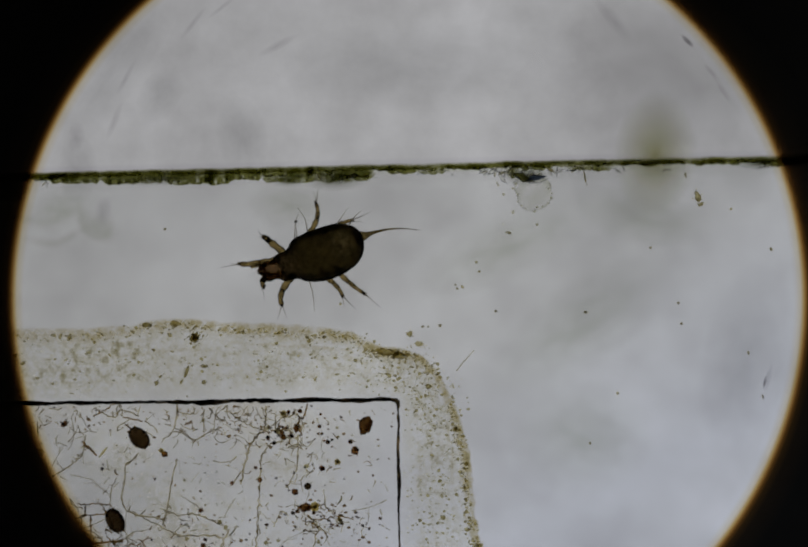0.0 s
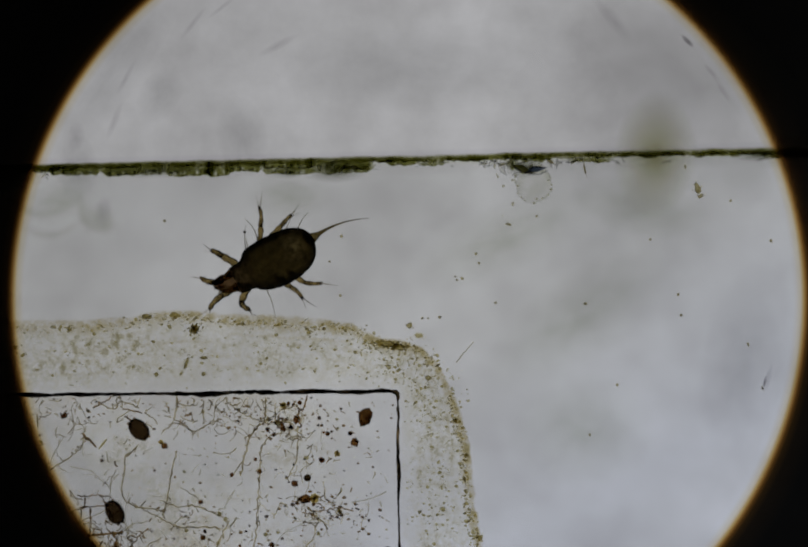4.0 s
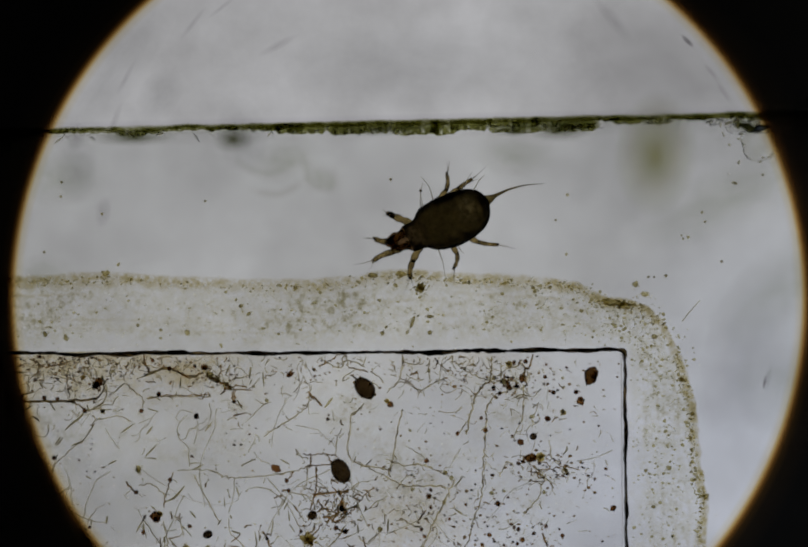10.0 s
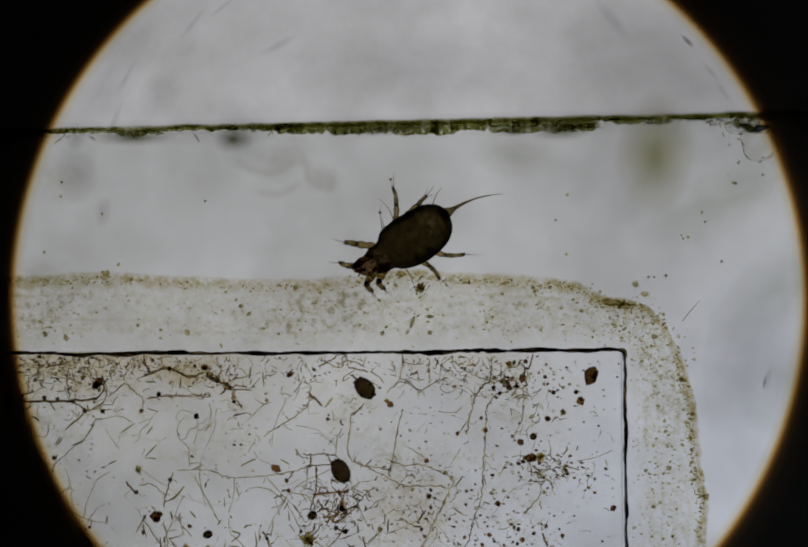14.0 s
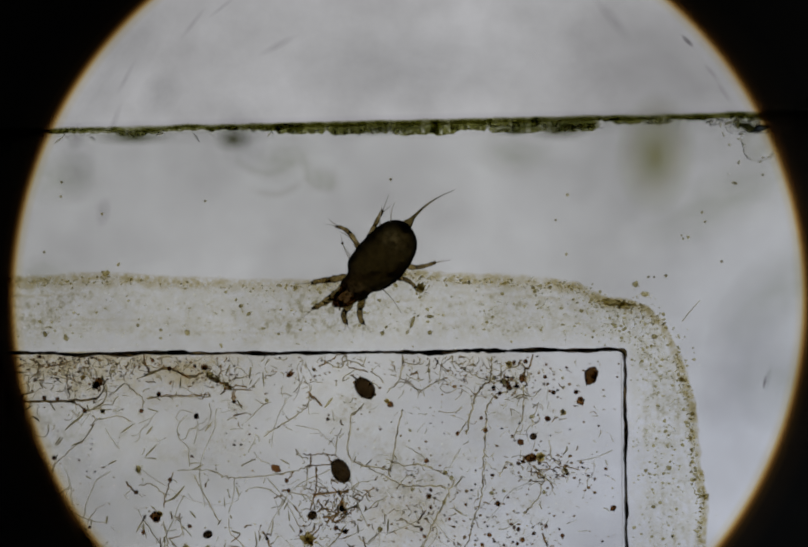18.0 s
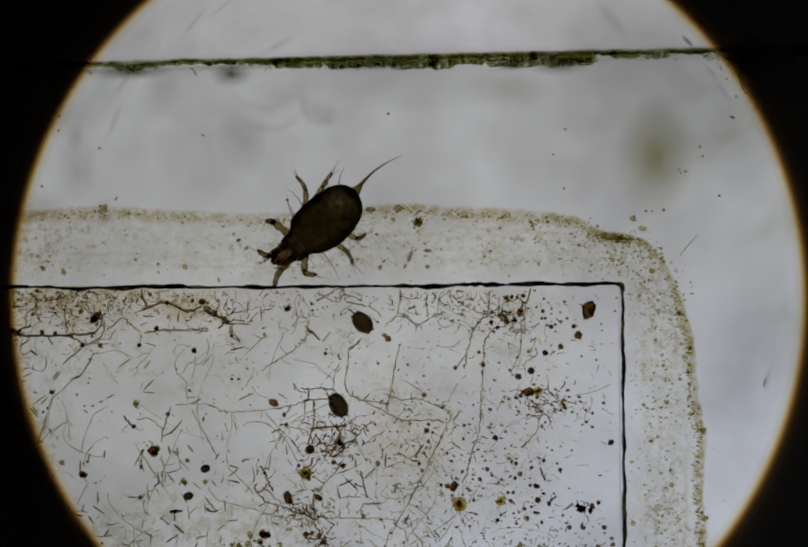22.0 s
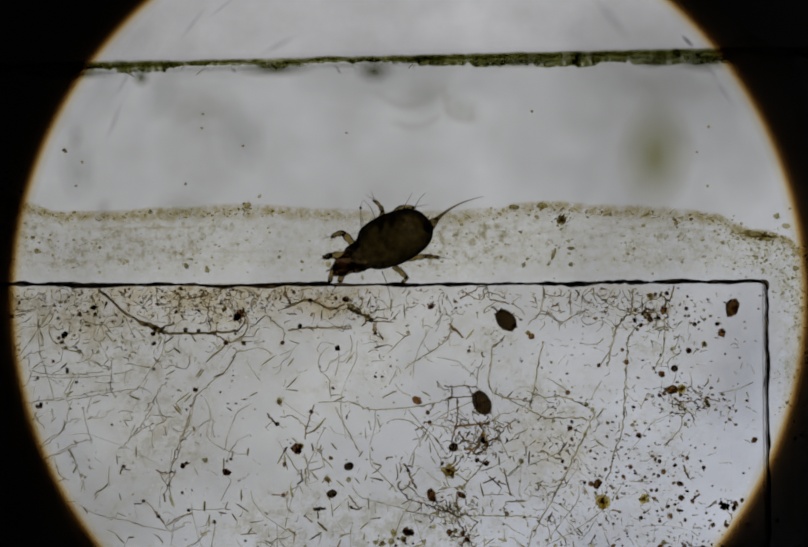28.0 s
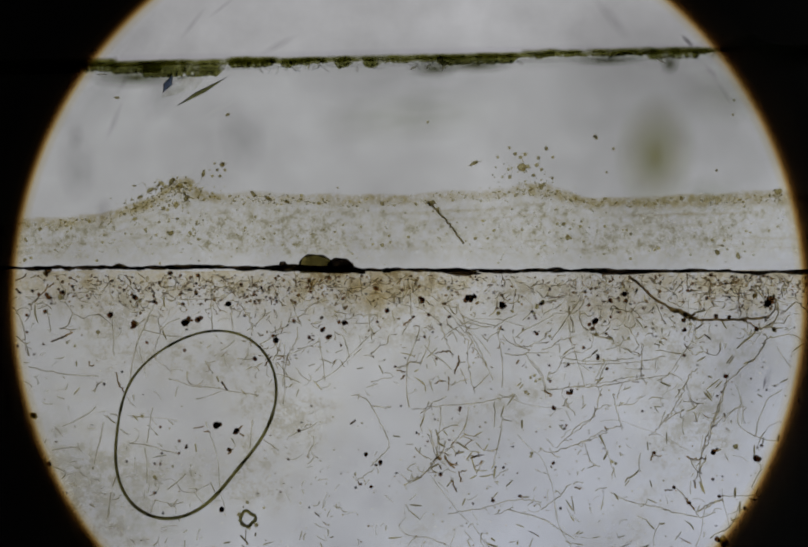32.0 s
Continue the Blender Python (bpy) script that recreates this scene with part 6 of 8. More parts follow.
grains("spore", "small dark brown spore under the cover glass", "dark spores", "spore", (-274, 894, 5), (-142, 796, 4), (-130, 862, 4.5), (-164, 894, 4.5), (-334, 986, 4.5), (16, 876, 4), (126, 822, 5), (198, 910, 3.5), (532, 860, 4), (496, 908, 3.5), (560, 800, 4.5), (582, 798, 4), (568, 996, 4), (636, 858, 4.5), (680, 858, 4), (620, 828, 4), (626, 910, 5.5), (450, 938, 4), (-358, 1134, 4.5), (-264, 1120, 3.5), (-162, 1190, 4), (-296, 1242, 4), (-108, 1028, 4), (-174, 1052, 4), (118, 1030, 4), (122, 1048, 3.6), (214, 1122, 4.5), (146, 1128, 3.6), (80, 1142, 3.5), (398, 1082, 3.5))
grains("spore", "small dark brown spore under the cover glass", "dark spores", "spore", (434, 1104, 3.5), (466, 1076, 3.5), (554, 1114, 3.5), (568, 1124, 4), (566, 1152, 3.5), (598, 1132, 4), (622, 1118, 3.5), (654, 1136, 4), (584, 1212, 4), (598, 1208, 3.6), (552, 1180, 3.5), (672, 1248, 4), (632, 1202, 5), (380, 1124, 4), (-350, 1302, 5), (-338, 1314, 5), (-208, 1430, 4.5), (-208, 1434, 4), (-224, 1402, 4.6), (-214, 1494, 4.5), (-16, 1396, 3.6), (-30, 1396, 4.4), (-4, 1366, 4), (72, 1278, 4), (186, 1264, 5), (194, 1276, 5), (200, 1338, 5), (220, 1374, 4), (228, 1368, 4), (256, 1368, 3.6))
grains("spore", "small dark brown spore under the cover glass", "dark spores", "spore", (158, 1424, 4), (342, 1332, 5), (456, 1342, 3.6), (528, 1316, 4), (588, 1292, 4), (608, 1320, 5), (616, 1292, 4), (646, 1370, 4), (656, 1362, 3.6), (624, 1360, 5), (676, 1332, 5), (680, 1348, 5), (672, 1372, 4), (666, 1314, 4), (576, 1392, 4), (584, 1392, 4), (590, 1420, 4), (610, 1414, 4), (586, 1466, 3.6), (470, 1468, 4), (502, 1470, 3.6), (76, 1260, 8), (86, 1262, 6), (-556, 841, 4.5), (-529, 825, 6), (-532, 826, 5), (-585, 877, 6), (-598, 885, 4.6), (-581, 948, 4), (-564, 971, 4))
grains("spore", "small dark brown spore under the cover glass", "dark spores", "spore", (-494, 853, 4), (-413, 894, 5), (-414, 945, 4), (-633, 1015, 4.6), (-599, 847, 4), (-333, 985, 4), (-357, 1132, 5), (-346, 1219, 3.6), (-472, 1134, 4), (-434, 1201, 4.6), (-404, 1231, 4.4), (-835, 832, 6), (-827, 834, 4), (-821, 829, 4.4), (-767, 846, 6), (-770, 844, 5), (-639, 961, 3.6), (-582, 945, 4), (-633, 1013, 4.4), (-1704, 823, 4), (-1690, 867, 4.6), (-1667, 827, 5), (-1620, 823, 5.4), (-1625, 823, 4), (-1602, 811, 4), (-1502, 818, 4), (-1480, 833, 6), (-1439, 843, 4), (-1387, 845, 4.4), (-1529, 867, 6.6))
grains("spore", "small dark brown spore under the cover glass", "dark spores", "spore", (-1482, 889, 5), (-1487, 891, 4), (-1384, 882, 8), (-1376, 873, 5.4), (-1370, 877, 4), (-1457, 920, 4.4), (-1540, 1001, 4), (-1708, 927, 4), (-1384, 935, 4), (-1432, 803, 4), (-1412, 795, 4), (-1299, 845, 7), (-1249, 827, 4.4), (-1206, 915, 6.4), (-1212, 907, 4), (-1248, 951, 5), (-1142, 909, 4.4), (-1118, 872, 5), (-1116, 895, 5), (-1113, 892, 4), (-1106, 910, 5.4), (-1100, 907, 4), (-1075, 881, 5), (-1069, 882, 4), (-991, 858, 6), (-1139, 822, 3.6), (-1169, 842, 4), (-1171, 880, 4), (-940, 870, 4.6), (-922, 839, 6.6))
grains("spore", "small dark brown spore under the cover glass", "dark spores", "spore", (-927, 833, 5), (-910, 866, 4.4), (-918, 909, 4), (-887, 885, 3.6), (-835, 833, 6.6), (-828, 839, 5.4), (-820, 832, 5), (-768, 850, 7), (-762, 849, 5), (-700, 903, 4.4), (-702, 873, 3.6), (-674, 995, 3.6), (-1431, 1084, 3.6), (-1394, 1111, 4), (-1381, 1124, 4), (-1395, 1135, 4), (-1431, 1156, 4), (-1442, 1212, 4.4), (-1323, 1081, 9), (-1316, 1079, 6), (-1284, 1090, 6), (-1312, 1245, 7), (-1032, 1138, 4.6), (-1004, 1154, 5.6), (-1012, 1158, 4), (-1021, 1200, 4), (-850, 1051, 4), (-887, 1176, 5), (-667, 1048, 5), (-640, 1018, 5))
grains("spore", "small dark brown spore under the cover glass", "dark spores", "spore", (-643, 1081, 3.6), (-667, 1153, 4), (-654, 1242, 3.6), (-785, 1227, 4.4), (-733, 1218, 4.4), (-1162, 1091, 4))
tiny_spores((-270, 1012, 2.5), (-204, 828, 3), (-56, 900, 3), (-58, 906, 3), (-64, 984, 3), (-42, 986, 2), (-366, 986, 3), (-284, 990, 3), (-238, 1004, 3), (-254, 1012, 2.5), (-260, 948, 2), (-260, 958, 2.5), (-262, 968, 2), (18, 892, 3), (80, 860, 3), (200, 902, 3), (18, 952, 3), (16, 960, 3.4), (30, 960, 3), (2, 938, 2), (46, 940, 2.5), (114, 922, 2), (506, 910, 3), (572, 796, 3), (556, 942, 3), (570, 918, 3), (560, 952, 3), (616, 1000, 3), (618, 842, 3), (644, 854, 3))
tiny_spores((622, 804, 3), (662, 810, 3), (630, 942, 2), (592, 908, 2.5), (668, 930, 3), (536, 928, 3), (398, 918, 3), (420, 916, 2.5), (424, 938, 2.5), (300, 930, 3), (-350, 1128, 3), (-272, 1124, 3), (-248, 1162, 3), (-358, 1186, 2.5), (-340, 1180, 2.5), (110, 1050, 3), (88, 1136, 2.5), (146, 1194, 3), (346, 1042, 3), (350, 1014, 2.5), (366, 1022, 2.5), (338, 1062, 3), (360, 1062, 2.5), (368, 1090, 3), (380, 1094, 2.5), (448, 1110, 2.5), (478, 1118, 2.5), (508, 1118, 3), (548, 1062, 3), (568, 1092, 3))
tiny_spores((546, 1140, 3), (558, 1148, 3), (484, 1146, 2.5), (596, 1120, 2.5), (540, 1154, 3), (546, 1168, 2.5), (576, 1248, 2.5), (594, 1254, 3), (478, 1246, 3), (-352, 1276, 3), (-236, 1278, 3), (-212, 1290, 3), (-228, 1350, 3), (-260, 1430, 2.6), (-20, 1408, 3), (-24, 1418, 3), (-176, 1446, 2.6), (56, 1288, 3.4), (60, 1274, 3), (76, 1284, 3), (90, 1284, 2.6), (124, 1322, 3.4), (178, 1314, 3), (214, 1352, 3), (292, 1354, 3), (124, 1252, 3), (160, 1268, 2.6), (240, 1290, 2.6), (332, 1346, 2.6), (368, 1330, 3))
tiny_spores((360, 1320, 3), (448, 1328, 3), (470, 1352, 3), (476, 1302, 3), (496, 1288, 2.5), (506, 1270, 3), (550, 1330, 2.6), (514, 1360, 3), (556, 1358, 3), (586, 1358, 3), (598, 1308, 3), (590, 1262, 2.5), (664, 1254, 3), (624, 1382, 3), (566, 1388, 3), (548, 1398, 3), (596, 1398, 3), (582, 1424, 3), (598, 1422, 3), (666, 1420, 3), (536, 1392, 2.6), (550, 1414, 3), (566, 1404, 3), (616, 1402, 3), (530, 1378, 3), (480, 1370, 2.6), (446, 1396, 3), (434, 1400, 3), (466, 1458, 3), (488, 1456, 3))
tiny_spores((504, 1454, 2.6), (438, 1474, 3), (474, 1446, 2.6), (-675, 817, 3), (-571, 840, 3), (-565, 903, 3), (-640, 964, 3.4), (-596, 969, 3), (-475, 893, 2.6), (-434, 827, 3), (-646, 1087, 3), (-652, 1081, 3), (-497, 971, 3), (-389, 964, 3), (-609, 931, 3), (-542, 834, 3), (-473, 853, 2.4), (-374, 1029, 2.6), (-393, 1073, 3), (-570, 1126, 2.6), (-495, 1053, 2.4), (-358, 1185, 3), (-342, 1016, 3), (-350, 1024, 3), (-675, 815, 3), (-704, 899, 3.4), (-696, 898, 2.4), (-709, 860, 3), (-705, 868, 2.6), (-716, 873, 2.4))
tiny_spores((-784, 822, 3), (-610, 928, 3), (-676, 964, 2.6), (-1680, 820, 3.4), (-1510, 840, 2.6), (-1509, 893, 3), (-1658, 923, 3), (-1676, 943, 3), (-1506, 977, 3), (-1444, 830, 3), (-1392, 825, 3), (-1380, 895, 3), (-1248, 841, 3.4), (-1226, 831, 2.6), (-1274, 807, 3), (-1135, 907, 3), (-1136, 833, 3), (-1098, 818, 3.4), (-1081, 927, 3), (-1169, 945, 3), (-902, 900, 3), (-975, 967, 3), (-894, 952, 3), (-800, 905, 3), (-767, 895, 3.4), (-675, 818, 3), (-784, 825, 3), (-754, 933, 2.6), (-644, 967, 3.4), (-1564, 1080, 3))
tiny_spores((-1496, 1151, 3), (-1426, 1251, 3), (-1612, 1212, 3), (-1465, 1021, 3), (-1217, 1100, 3), (-1182, 1147, 3.4), (-1138, 1043, 2.6), (-1042, 1195, 3), (-972, 1173, 3), (-934, 1095, 2.6), (-964, 1043, 2.6), (-898, 1069, 2.6), (-747, 1122, 3), (-780, 1162, 3), (-765, 1163, 3.4), (-870, 1109, 2.6), (-912, 1112, 2.6), (-824, 1233, 3), (-1052, 1202, 3), (-1242, 1213, 2.6), (-1197, 1210, 2.6), (-1142, 1240, 2.6), (-1157, 1075, 2.6))
thing("tiny_spores", raw("tiny_spores", TINY_V, TINY_F, SPORE, False), "tiny dark brown spores scattered under the cover glass", "spores", kind="stuff")
grains("rust_grain", "rust-brown grain among the threads", "brown grains", "grain", (-110, 812, 4.5), (550, 848, 6), (566, 846, 4.5), (504, 932, 5), (320, 882, 6), (618, 1238, 3.6), (532, 1234, 4), (590, 1230, 5), (608, 1168, 6), (528, 1074, 5), (576, 1144, 5), (498, 1154, 3.5), (386, 1138, 3.5), (232, 1128, 5), (-70, 1118, 4), (398, 1048, 4), (520, 850, 5), (394, 1060, 4.6), (460, 1360, 6), (458, 1352, 5), (482, 1334, 6), (652, 1292, 6), (640, 1296, 6), (636, 1318, 6), (650, 1318, 6), (666, 1318, 5), (604, 1320, 5), (682, 1322, 8), (626, 1332, 4), (626, 1358, 4))
grains("rust_grain", "rust-brown grain among the threads", "brown grains", "grain", (158, 1444, 5), (166, 1450, 5), (200, 1478, 5), (190, 1484, 5), (202, 1484, 4), (340, 1548, 5), (684, 1442, 7), (656, 1468, 5), (194, 1506, 3), (-527, 839, 5), (-476, 801, 3), (-398, 806, 4), (-362, 789, 4), (-352, 869, 5), (-327, 871, 4), (-407, 819, 4), (-370, 834, 4), (-540, 861, 4), (-691, 843, 5), (-777, 853, 4), (-770, 890, 3.4), (-727, 893, 2.6), (-742, 828, 3), (-1647, 833, 7), (-1652, 827, 5), (-1482, 831, 5), (-1354, 873, 7), (-1077, 835, 4), (-1102, 795, 5), (-1012, 815, 7))
grains("rust_grain", "rust-brown grain among the threads", "brown grains", "grain", (-962, 818, 5), (-870, 870, 5), (-1652, 785, 5), (-1647, 780, 5), (-1452, 815, 4), (-1358, 790, 5), (-1412, 785, 5), (-1392, 790, 4), (-1142, 800, 4), (-1172, 877, 4), (-1084, 880, 5), (-710, 860, 4), (-1245, 845, 3), (-1207, 833, 4))
grains("olive_grain", "yellow-olive crumb among the threads", "olive crumbs", "debris", (-220, 818, 4), (-240, 894, 5), (-170, 1006, 7), (80, 874, 5), (464, 812, 4), (520, 830, 6), (540, 838, 7), (656, 848, 3), (654, 830, 3), (358, 932, 3.5), (394, 816, 4), (204, 1202, 4), (300, 1124, 7), (272, 1226, 6), (362, 1046, 5), (424, 1072, 5), (438, 1024, 5), (426, 1014, 6), (516, 1054, 5), (540, 1050, 4), (618, 1052, 5), (444, 1186, 4), (-336, 1304, 12), (-166, 1306, 5), (-214, 1490, 7), (-34, 1328, 5), (-26, 1336, 4), (40, 1484, 7), (-14, 1412, 4), (52, 1266, 7))
grains("olive_grain", "yellow-olive crumb among the threads", "olive crumbs", "debris", (16, 1282, 5), (30, 1282, 5), (110, 1280, 6), (130, 1252, 5), (350, 1278, 4), (436, 1288, 4), (366, 1288, 4), (174, 1452, 8), (148, 1442, 6), (-104, 1402, 6), (-120, 1290, 4), (576, 1282, 6), (620, 1302, 7), (-522, 912, 5), (-585, 904, 6), (-594, 894, 6), (-557, 912, 5), (-545, 854, 4), (-554, 1151, 5), (-547, 1155, 4), (-314, 1122, 6), (-472, 801, 4), (-402, 884, 4), (-460, 919, 4), (-689, 841, 7), (-774, 863, 5), (-771, 893, 4), (-712, 988, 5), (-705, 984, 4), (-677, 990, 4))
grains("olive_grain", "yellow-olive crumb among the threads", "olive crumbs", "debris", (-570, 954, 4), (-564, 970, 4), (-722, 1016, 5), (-682, 903, 4), (-675, 908, 4), (-749, 858, 4), (-1470, 839, 5), (-1552, 900, 6), (-1477, 883, 6), (-1654, 785, 6), (-1170, 843, 6), (-775, 863, 6), (-689, 843, 7), (-706, 863, 4), (-747, 860, 4), (-702, 995, 5), (-694, 991, 4), (-1466, 1063, 5), (-1442, 1181, 5), (-1439, 1185, 4), (-1407, 1160, 4), (-1480, 1240, 5), (-710, 1135, 5), (-712, 1141, 4), (-717, 1020, 4), (-1230, 1241, 4), (-872, 815, 5), (-727, 895, 4), (-1612, 920, 4), (-1597, 927, 4))
thread(((-243, 829), (-232, 846), (-233, 867), (-244, 883), (-270, 895)), 4, "pale curl round a dark clump")
thread(((40, 1580), (70, 1605), (95, 1640)), 8, "stout dark curved fungus thread", SEAL)


# the uncounted rest of the growth: fine threads, rods and dust, thin where single threads lie
def laid_out(x, y):
    return -1720 < x < 690 and 785 < y < (1640 if x > -395 else 1265)


def fine_growth():
    rnd = random.Random(21)
    v, f = [], []

    def wander(x, y, heading, length, width, depth=0):
        pts, a = [], heading
        z = rnd.uniform(2, 8)
        for _ in range(max(3, int(length / 7))):
            if y < 786 or x > 764:
                break
            pts.append(place(x, y, z))
            a += rnd.gauss(0, 0.38)
            x, y = x + 7 * math.cos(a), y + 7 * math.sin(a)
            if depth < 2 and rnd.random() < 0.06:
                wander(x, y, a + rnd.choice((-1, 1)) * rnd.uniform(0.5, 1.3), length * 0.45, width * 0.85, depth + 1)
        if len(pts) > 2:
            sweep(v, f, pts, [width * rnd.choice((0.38, 0.45, 0.5, 0.8)) * U for _ in pts], 4)

    def straight(x, y, a, length):
        pts, z, bend = [], rnd.uniform(2, 8), rnd.gauss(0, 0.03)
        for _ in range(int(length / 9)):
            if y < 788 or x > 762:
                break
            pts.append(place(x, y, z))
            a += bend + rnd.gauss(0, 0.1)
            x, y = x + 9 * math.cos(a), y + 9 * math.sin(a)
        if len(pts) > 3:
            w = rnd.uniform(0.5, 1.1)
            sweep(pale_v, pale_f, pts, [w * rnd.choice((0.8, 1.0, 1.0, 1.5)) * U for _ in pts], 4)

    pale_v, pale_f = list(FAINT_V), list(FAINT_F)
    for cx, cy, many, sx, sy in ((-500, 1080, 14, 450, 140), (300, 1300, 26, 260, 170), (-300, 1350, 22, 350, 160), (300, 1000, 5, 260, 90), (-1250, 1000, 10, 280, 140), (-720, 900, 8, 160, 60)):
        for _ in range(many):
            straight(rnd.gauss(cx, sx), rnd.gauss(cy, sy), rnd.uniform(0, 6.28), rnd.uniform(50, 220))
    thing("faint_threads", raw("faint_threads", pale_v, pale_f, FAINT), "long faint fungus threads crossing under the cover glass", "fungus growth", kind="stuff")
    for _ in range(40):
        wander(rnd.uniform(-1800, 740), rnd.uniform(800, 1680), rnd.uniform(0, 6.28), rnd.uniform(40, 160), rnd.uniform(0.9, 1.5))
    for _ in range(230):
        wander(rnd.uniform(-1800, 620), 786 + abs(rnd.gauss(0, 50)), rnd.uniform(0, 6.28), rnd.uniform(15, 80), rnd.uniform(1.0, 1.9))
    for cx, cy, many, spread in ((225, 1060, 16, 34), (140, 1210, 14, 30), (480, 825, 12, 40), (585, 1005, 10, 45), (340, 1240, 20, 70), (-880, 1140, 14, 40), (-1220, 930, 8, 40), (-560, 900, 6, 40), (-380, 1080, 8, 90), (-330, 840, 14, 60)):
        for _ in range(many):
            wander(rnd.gauss(cx, spread), rnd.gauss(cy, spread * 0.7), rnd.uniform(0, 6.28), rnd.uniform(20, 70), rnd.uniform(1.1, 2.0))
    thing("fungus_growth", raw("fungus_growth", v, f, HYPHA), "fine pale fungus threads spread under the cover glass", "fungus growth", kind="stuff")


def lint():
    """Countless short faint bits of thread between the longer ones."""
    rnd = random.Random(77)
    v, f = [], []
    for _ in range(2600):
        x, y, a = rnd.uniform(-1850, 755), 800 + 900 * rnd.random(), rnd.uniform(0, 6.28)
        if rnd.random() > 0.55 + 1.3 * noise.noise((x / 140, y / 120, 2.5)) or (x > 520 and rnd.random() < 0.4):
            continue
        pts, z, bend, k = [], rnd.uniform(2, 9), rnd.gauss(0, 0.15), rnd.uniform(2.5, 6)
        for _ in range(rnd.randint(3, 7)):
            pts.append(place(min(x, 762), max(y, 789), z))
            a += bend + rnd.gauss(0, 0.25)
            x, y = x + k * math.cos(a), y + k * math.sin(a)
        w = rnd.choice((0.5, 0.6, 0.8, 1.1))
        sweep(v, f, pts, [w * rnd.choice((0.6, 1.0, 1.4)) * U for _ in pts], 4)
    thing("thread_lint", raw("thread_lint", v, f, FAINT), "faint lint of short thread bits under the cover glass", "fungus growth", kind="stuff")


def crinkles():
    """Short crooked bits of thread crowded along the cover glass's edge."""
    for name, material, seed, share, label in (("crinkled_bits", HYPHA, 31, 1.0, "short crinkled olive threads crowded under the glass edge"), ("dark_crinkles", CRUST, 32, 0.45, "short crinkled brown threads crowded under the glass edge")):
        rnd = random.Random(seed)
        v, f = [], []
        for cx, cy, many, sx, sy in ((-600, 788, 150, 700, 22), (-1350, 795, 150, 120, 30), (-290, 800, 110, 90, 32), (-560, 800, 40, 60, 26), (-1000, 800, 30, 130, 26), (-30, 815, 34, 60, 26), (470, 806, 26, 60, 18), (330, 800, 14, 80, 14),
                                     (205, 1085, 70, 34, 26), (165, 1222, 60, 26, 12), (190, 1270, 24, 18, 18), (400, 1050, 40, 70, 40), (590, 1000, 34, 60, 14), (600, 860, 30, 70, 40), (640, 1300, 16, 60, 22), (450, 1230, 70, 110, 60), (-480, 900, 40, 90, 36), (-840, 900, 40, 110, 40), (-1200, 905, 50, 60, 36)):
            for _ in range(int(many * share)):
                x, y, a = rnd.gauss(cx, sx), cy + (abs(rnd.gauss(0, sy)) if cy < 800 else rnd.gauss(0, sy)), rnd.uniform(0, 6.28)
                pts, z, bend = [], rnd.uniform(2, 9), rnd.gauss(0, 0.22)
                for _ in range(rnd.randint(3, 6)):
                    pts.append(place(x, y, z))
                    a += bend + rnd.gauss(0, 0.5)
                    x, y = x + 3.2 * math.cos(a), y + 3.2 * math.sin(a)
                if all(p.y < place(0, 788).y and p.x < place(764, 0).x for p in pts):
                    sweep(v, f, pts, [rnd.choice((0.5, 0.7, 0.9, 1.3)) * U for _ in pts], 4)
        thing(name, raw(name, v, f, material), label, "fungus growth", kind="stuff")


def dark_tangles():
    """Small dark knots of short crooked threads."""
    for cx, cy, many, spread, seed in ((205, 1080, 26, 36, 1), (232, 1085, 18, 16, 2), (160, 1130, 14, 12, 3), (120, 1195, 22, 20, 4), (165, 1255, 14, 12, 5), (190, 1300, 12, 14, 6), (70, 1120, 14, 16, 7), (690, 1210, 18, 16, 8),
                                       (640, 1295, 18, 18, 9), (660, 1330, 22, 24, 10), (600, 1300, 14, 18, 11), (560, 830, 14, 14, 12), (-20, 835, 18, 14, 13), (-100, 1100, 10, 10, 14), (590, 1020, 12, 22, 15), (690, 1440, 10, 12, 16),
                                       (-850, 1150, 26, 26, 17), (-880, 985, 12, 16, 18), (-350, 1090, 10, 20, 19), (640, 1600, 10, 14, 20), (500, 1500, 10, 14, 21), (110, 1470, 10, 12, 22)):
        rnd = random.Random(seed)
        v, f = [], []
        for _ in range(int(many * (0.8 if seed < 3 else 0.35))):
            x, y, a = rnd.gauss(cx, spread), rnd.gauss(cy, spread * 0.7), rnd.uniform(0, 6.28)
            pts = []
            for _ in range(rnd.randint(3, 6)):
                pts.append(place(x, y, rnd.uniform(3, 8)))
                a += rnd.gauss(0, 0.6)
                x, y = x + 5 * math.cos(a), y + 5 * math.sin(a)
            sweep(v, f, pts, [rnd.choice((0.5, 0.7, 0.95, 1.9)) * U for _ in pts], 5)
        thing("fungus_tangle", raw("fungus_tangle", v, f, CRUST), "small dark tangle of crooked fungus threads", "fungus tangle", "dark tangles")


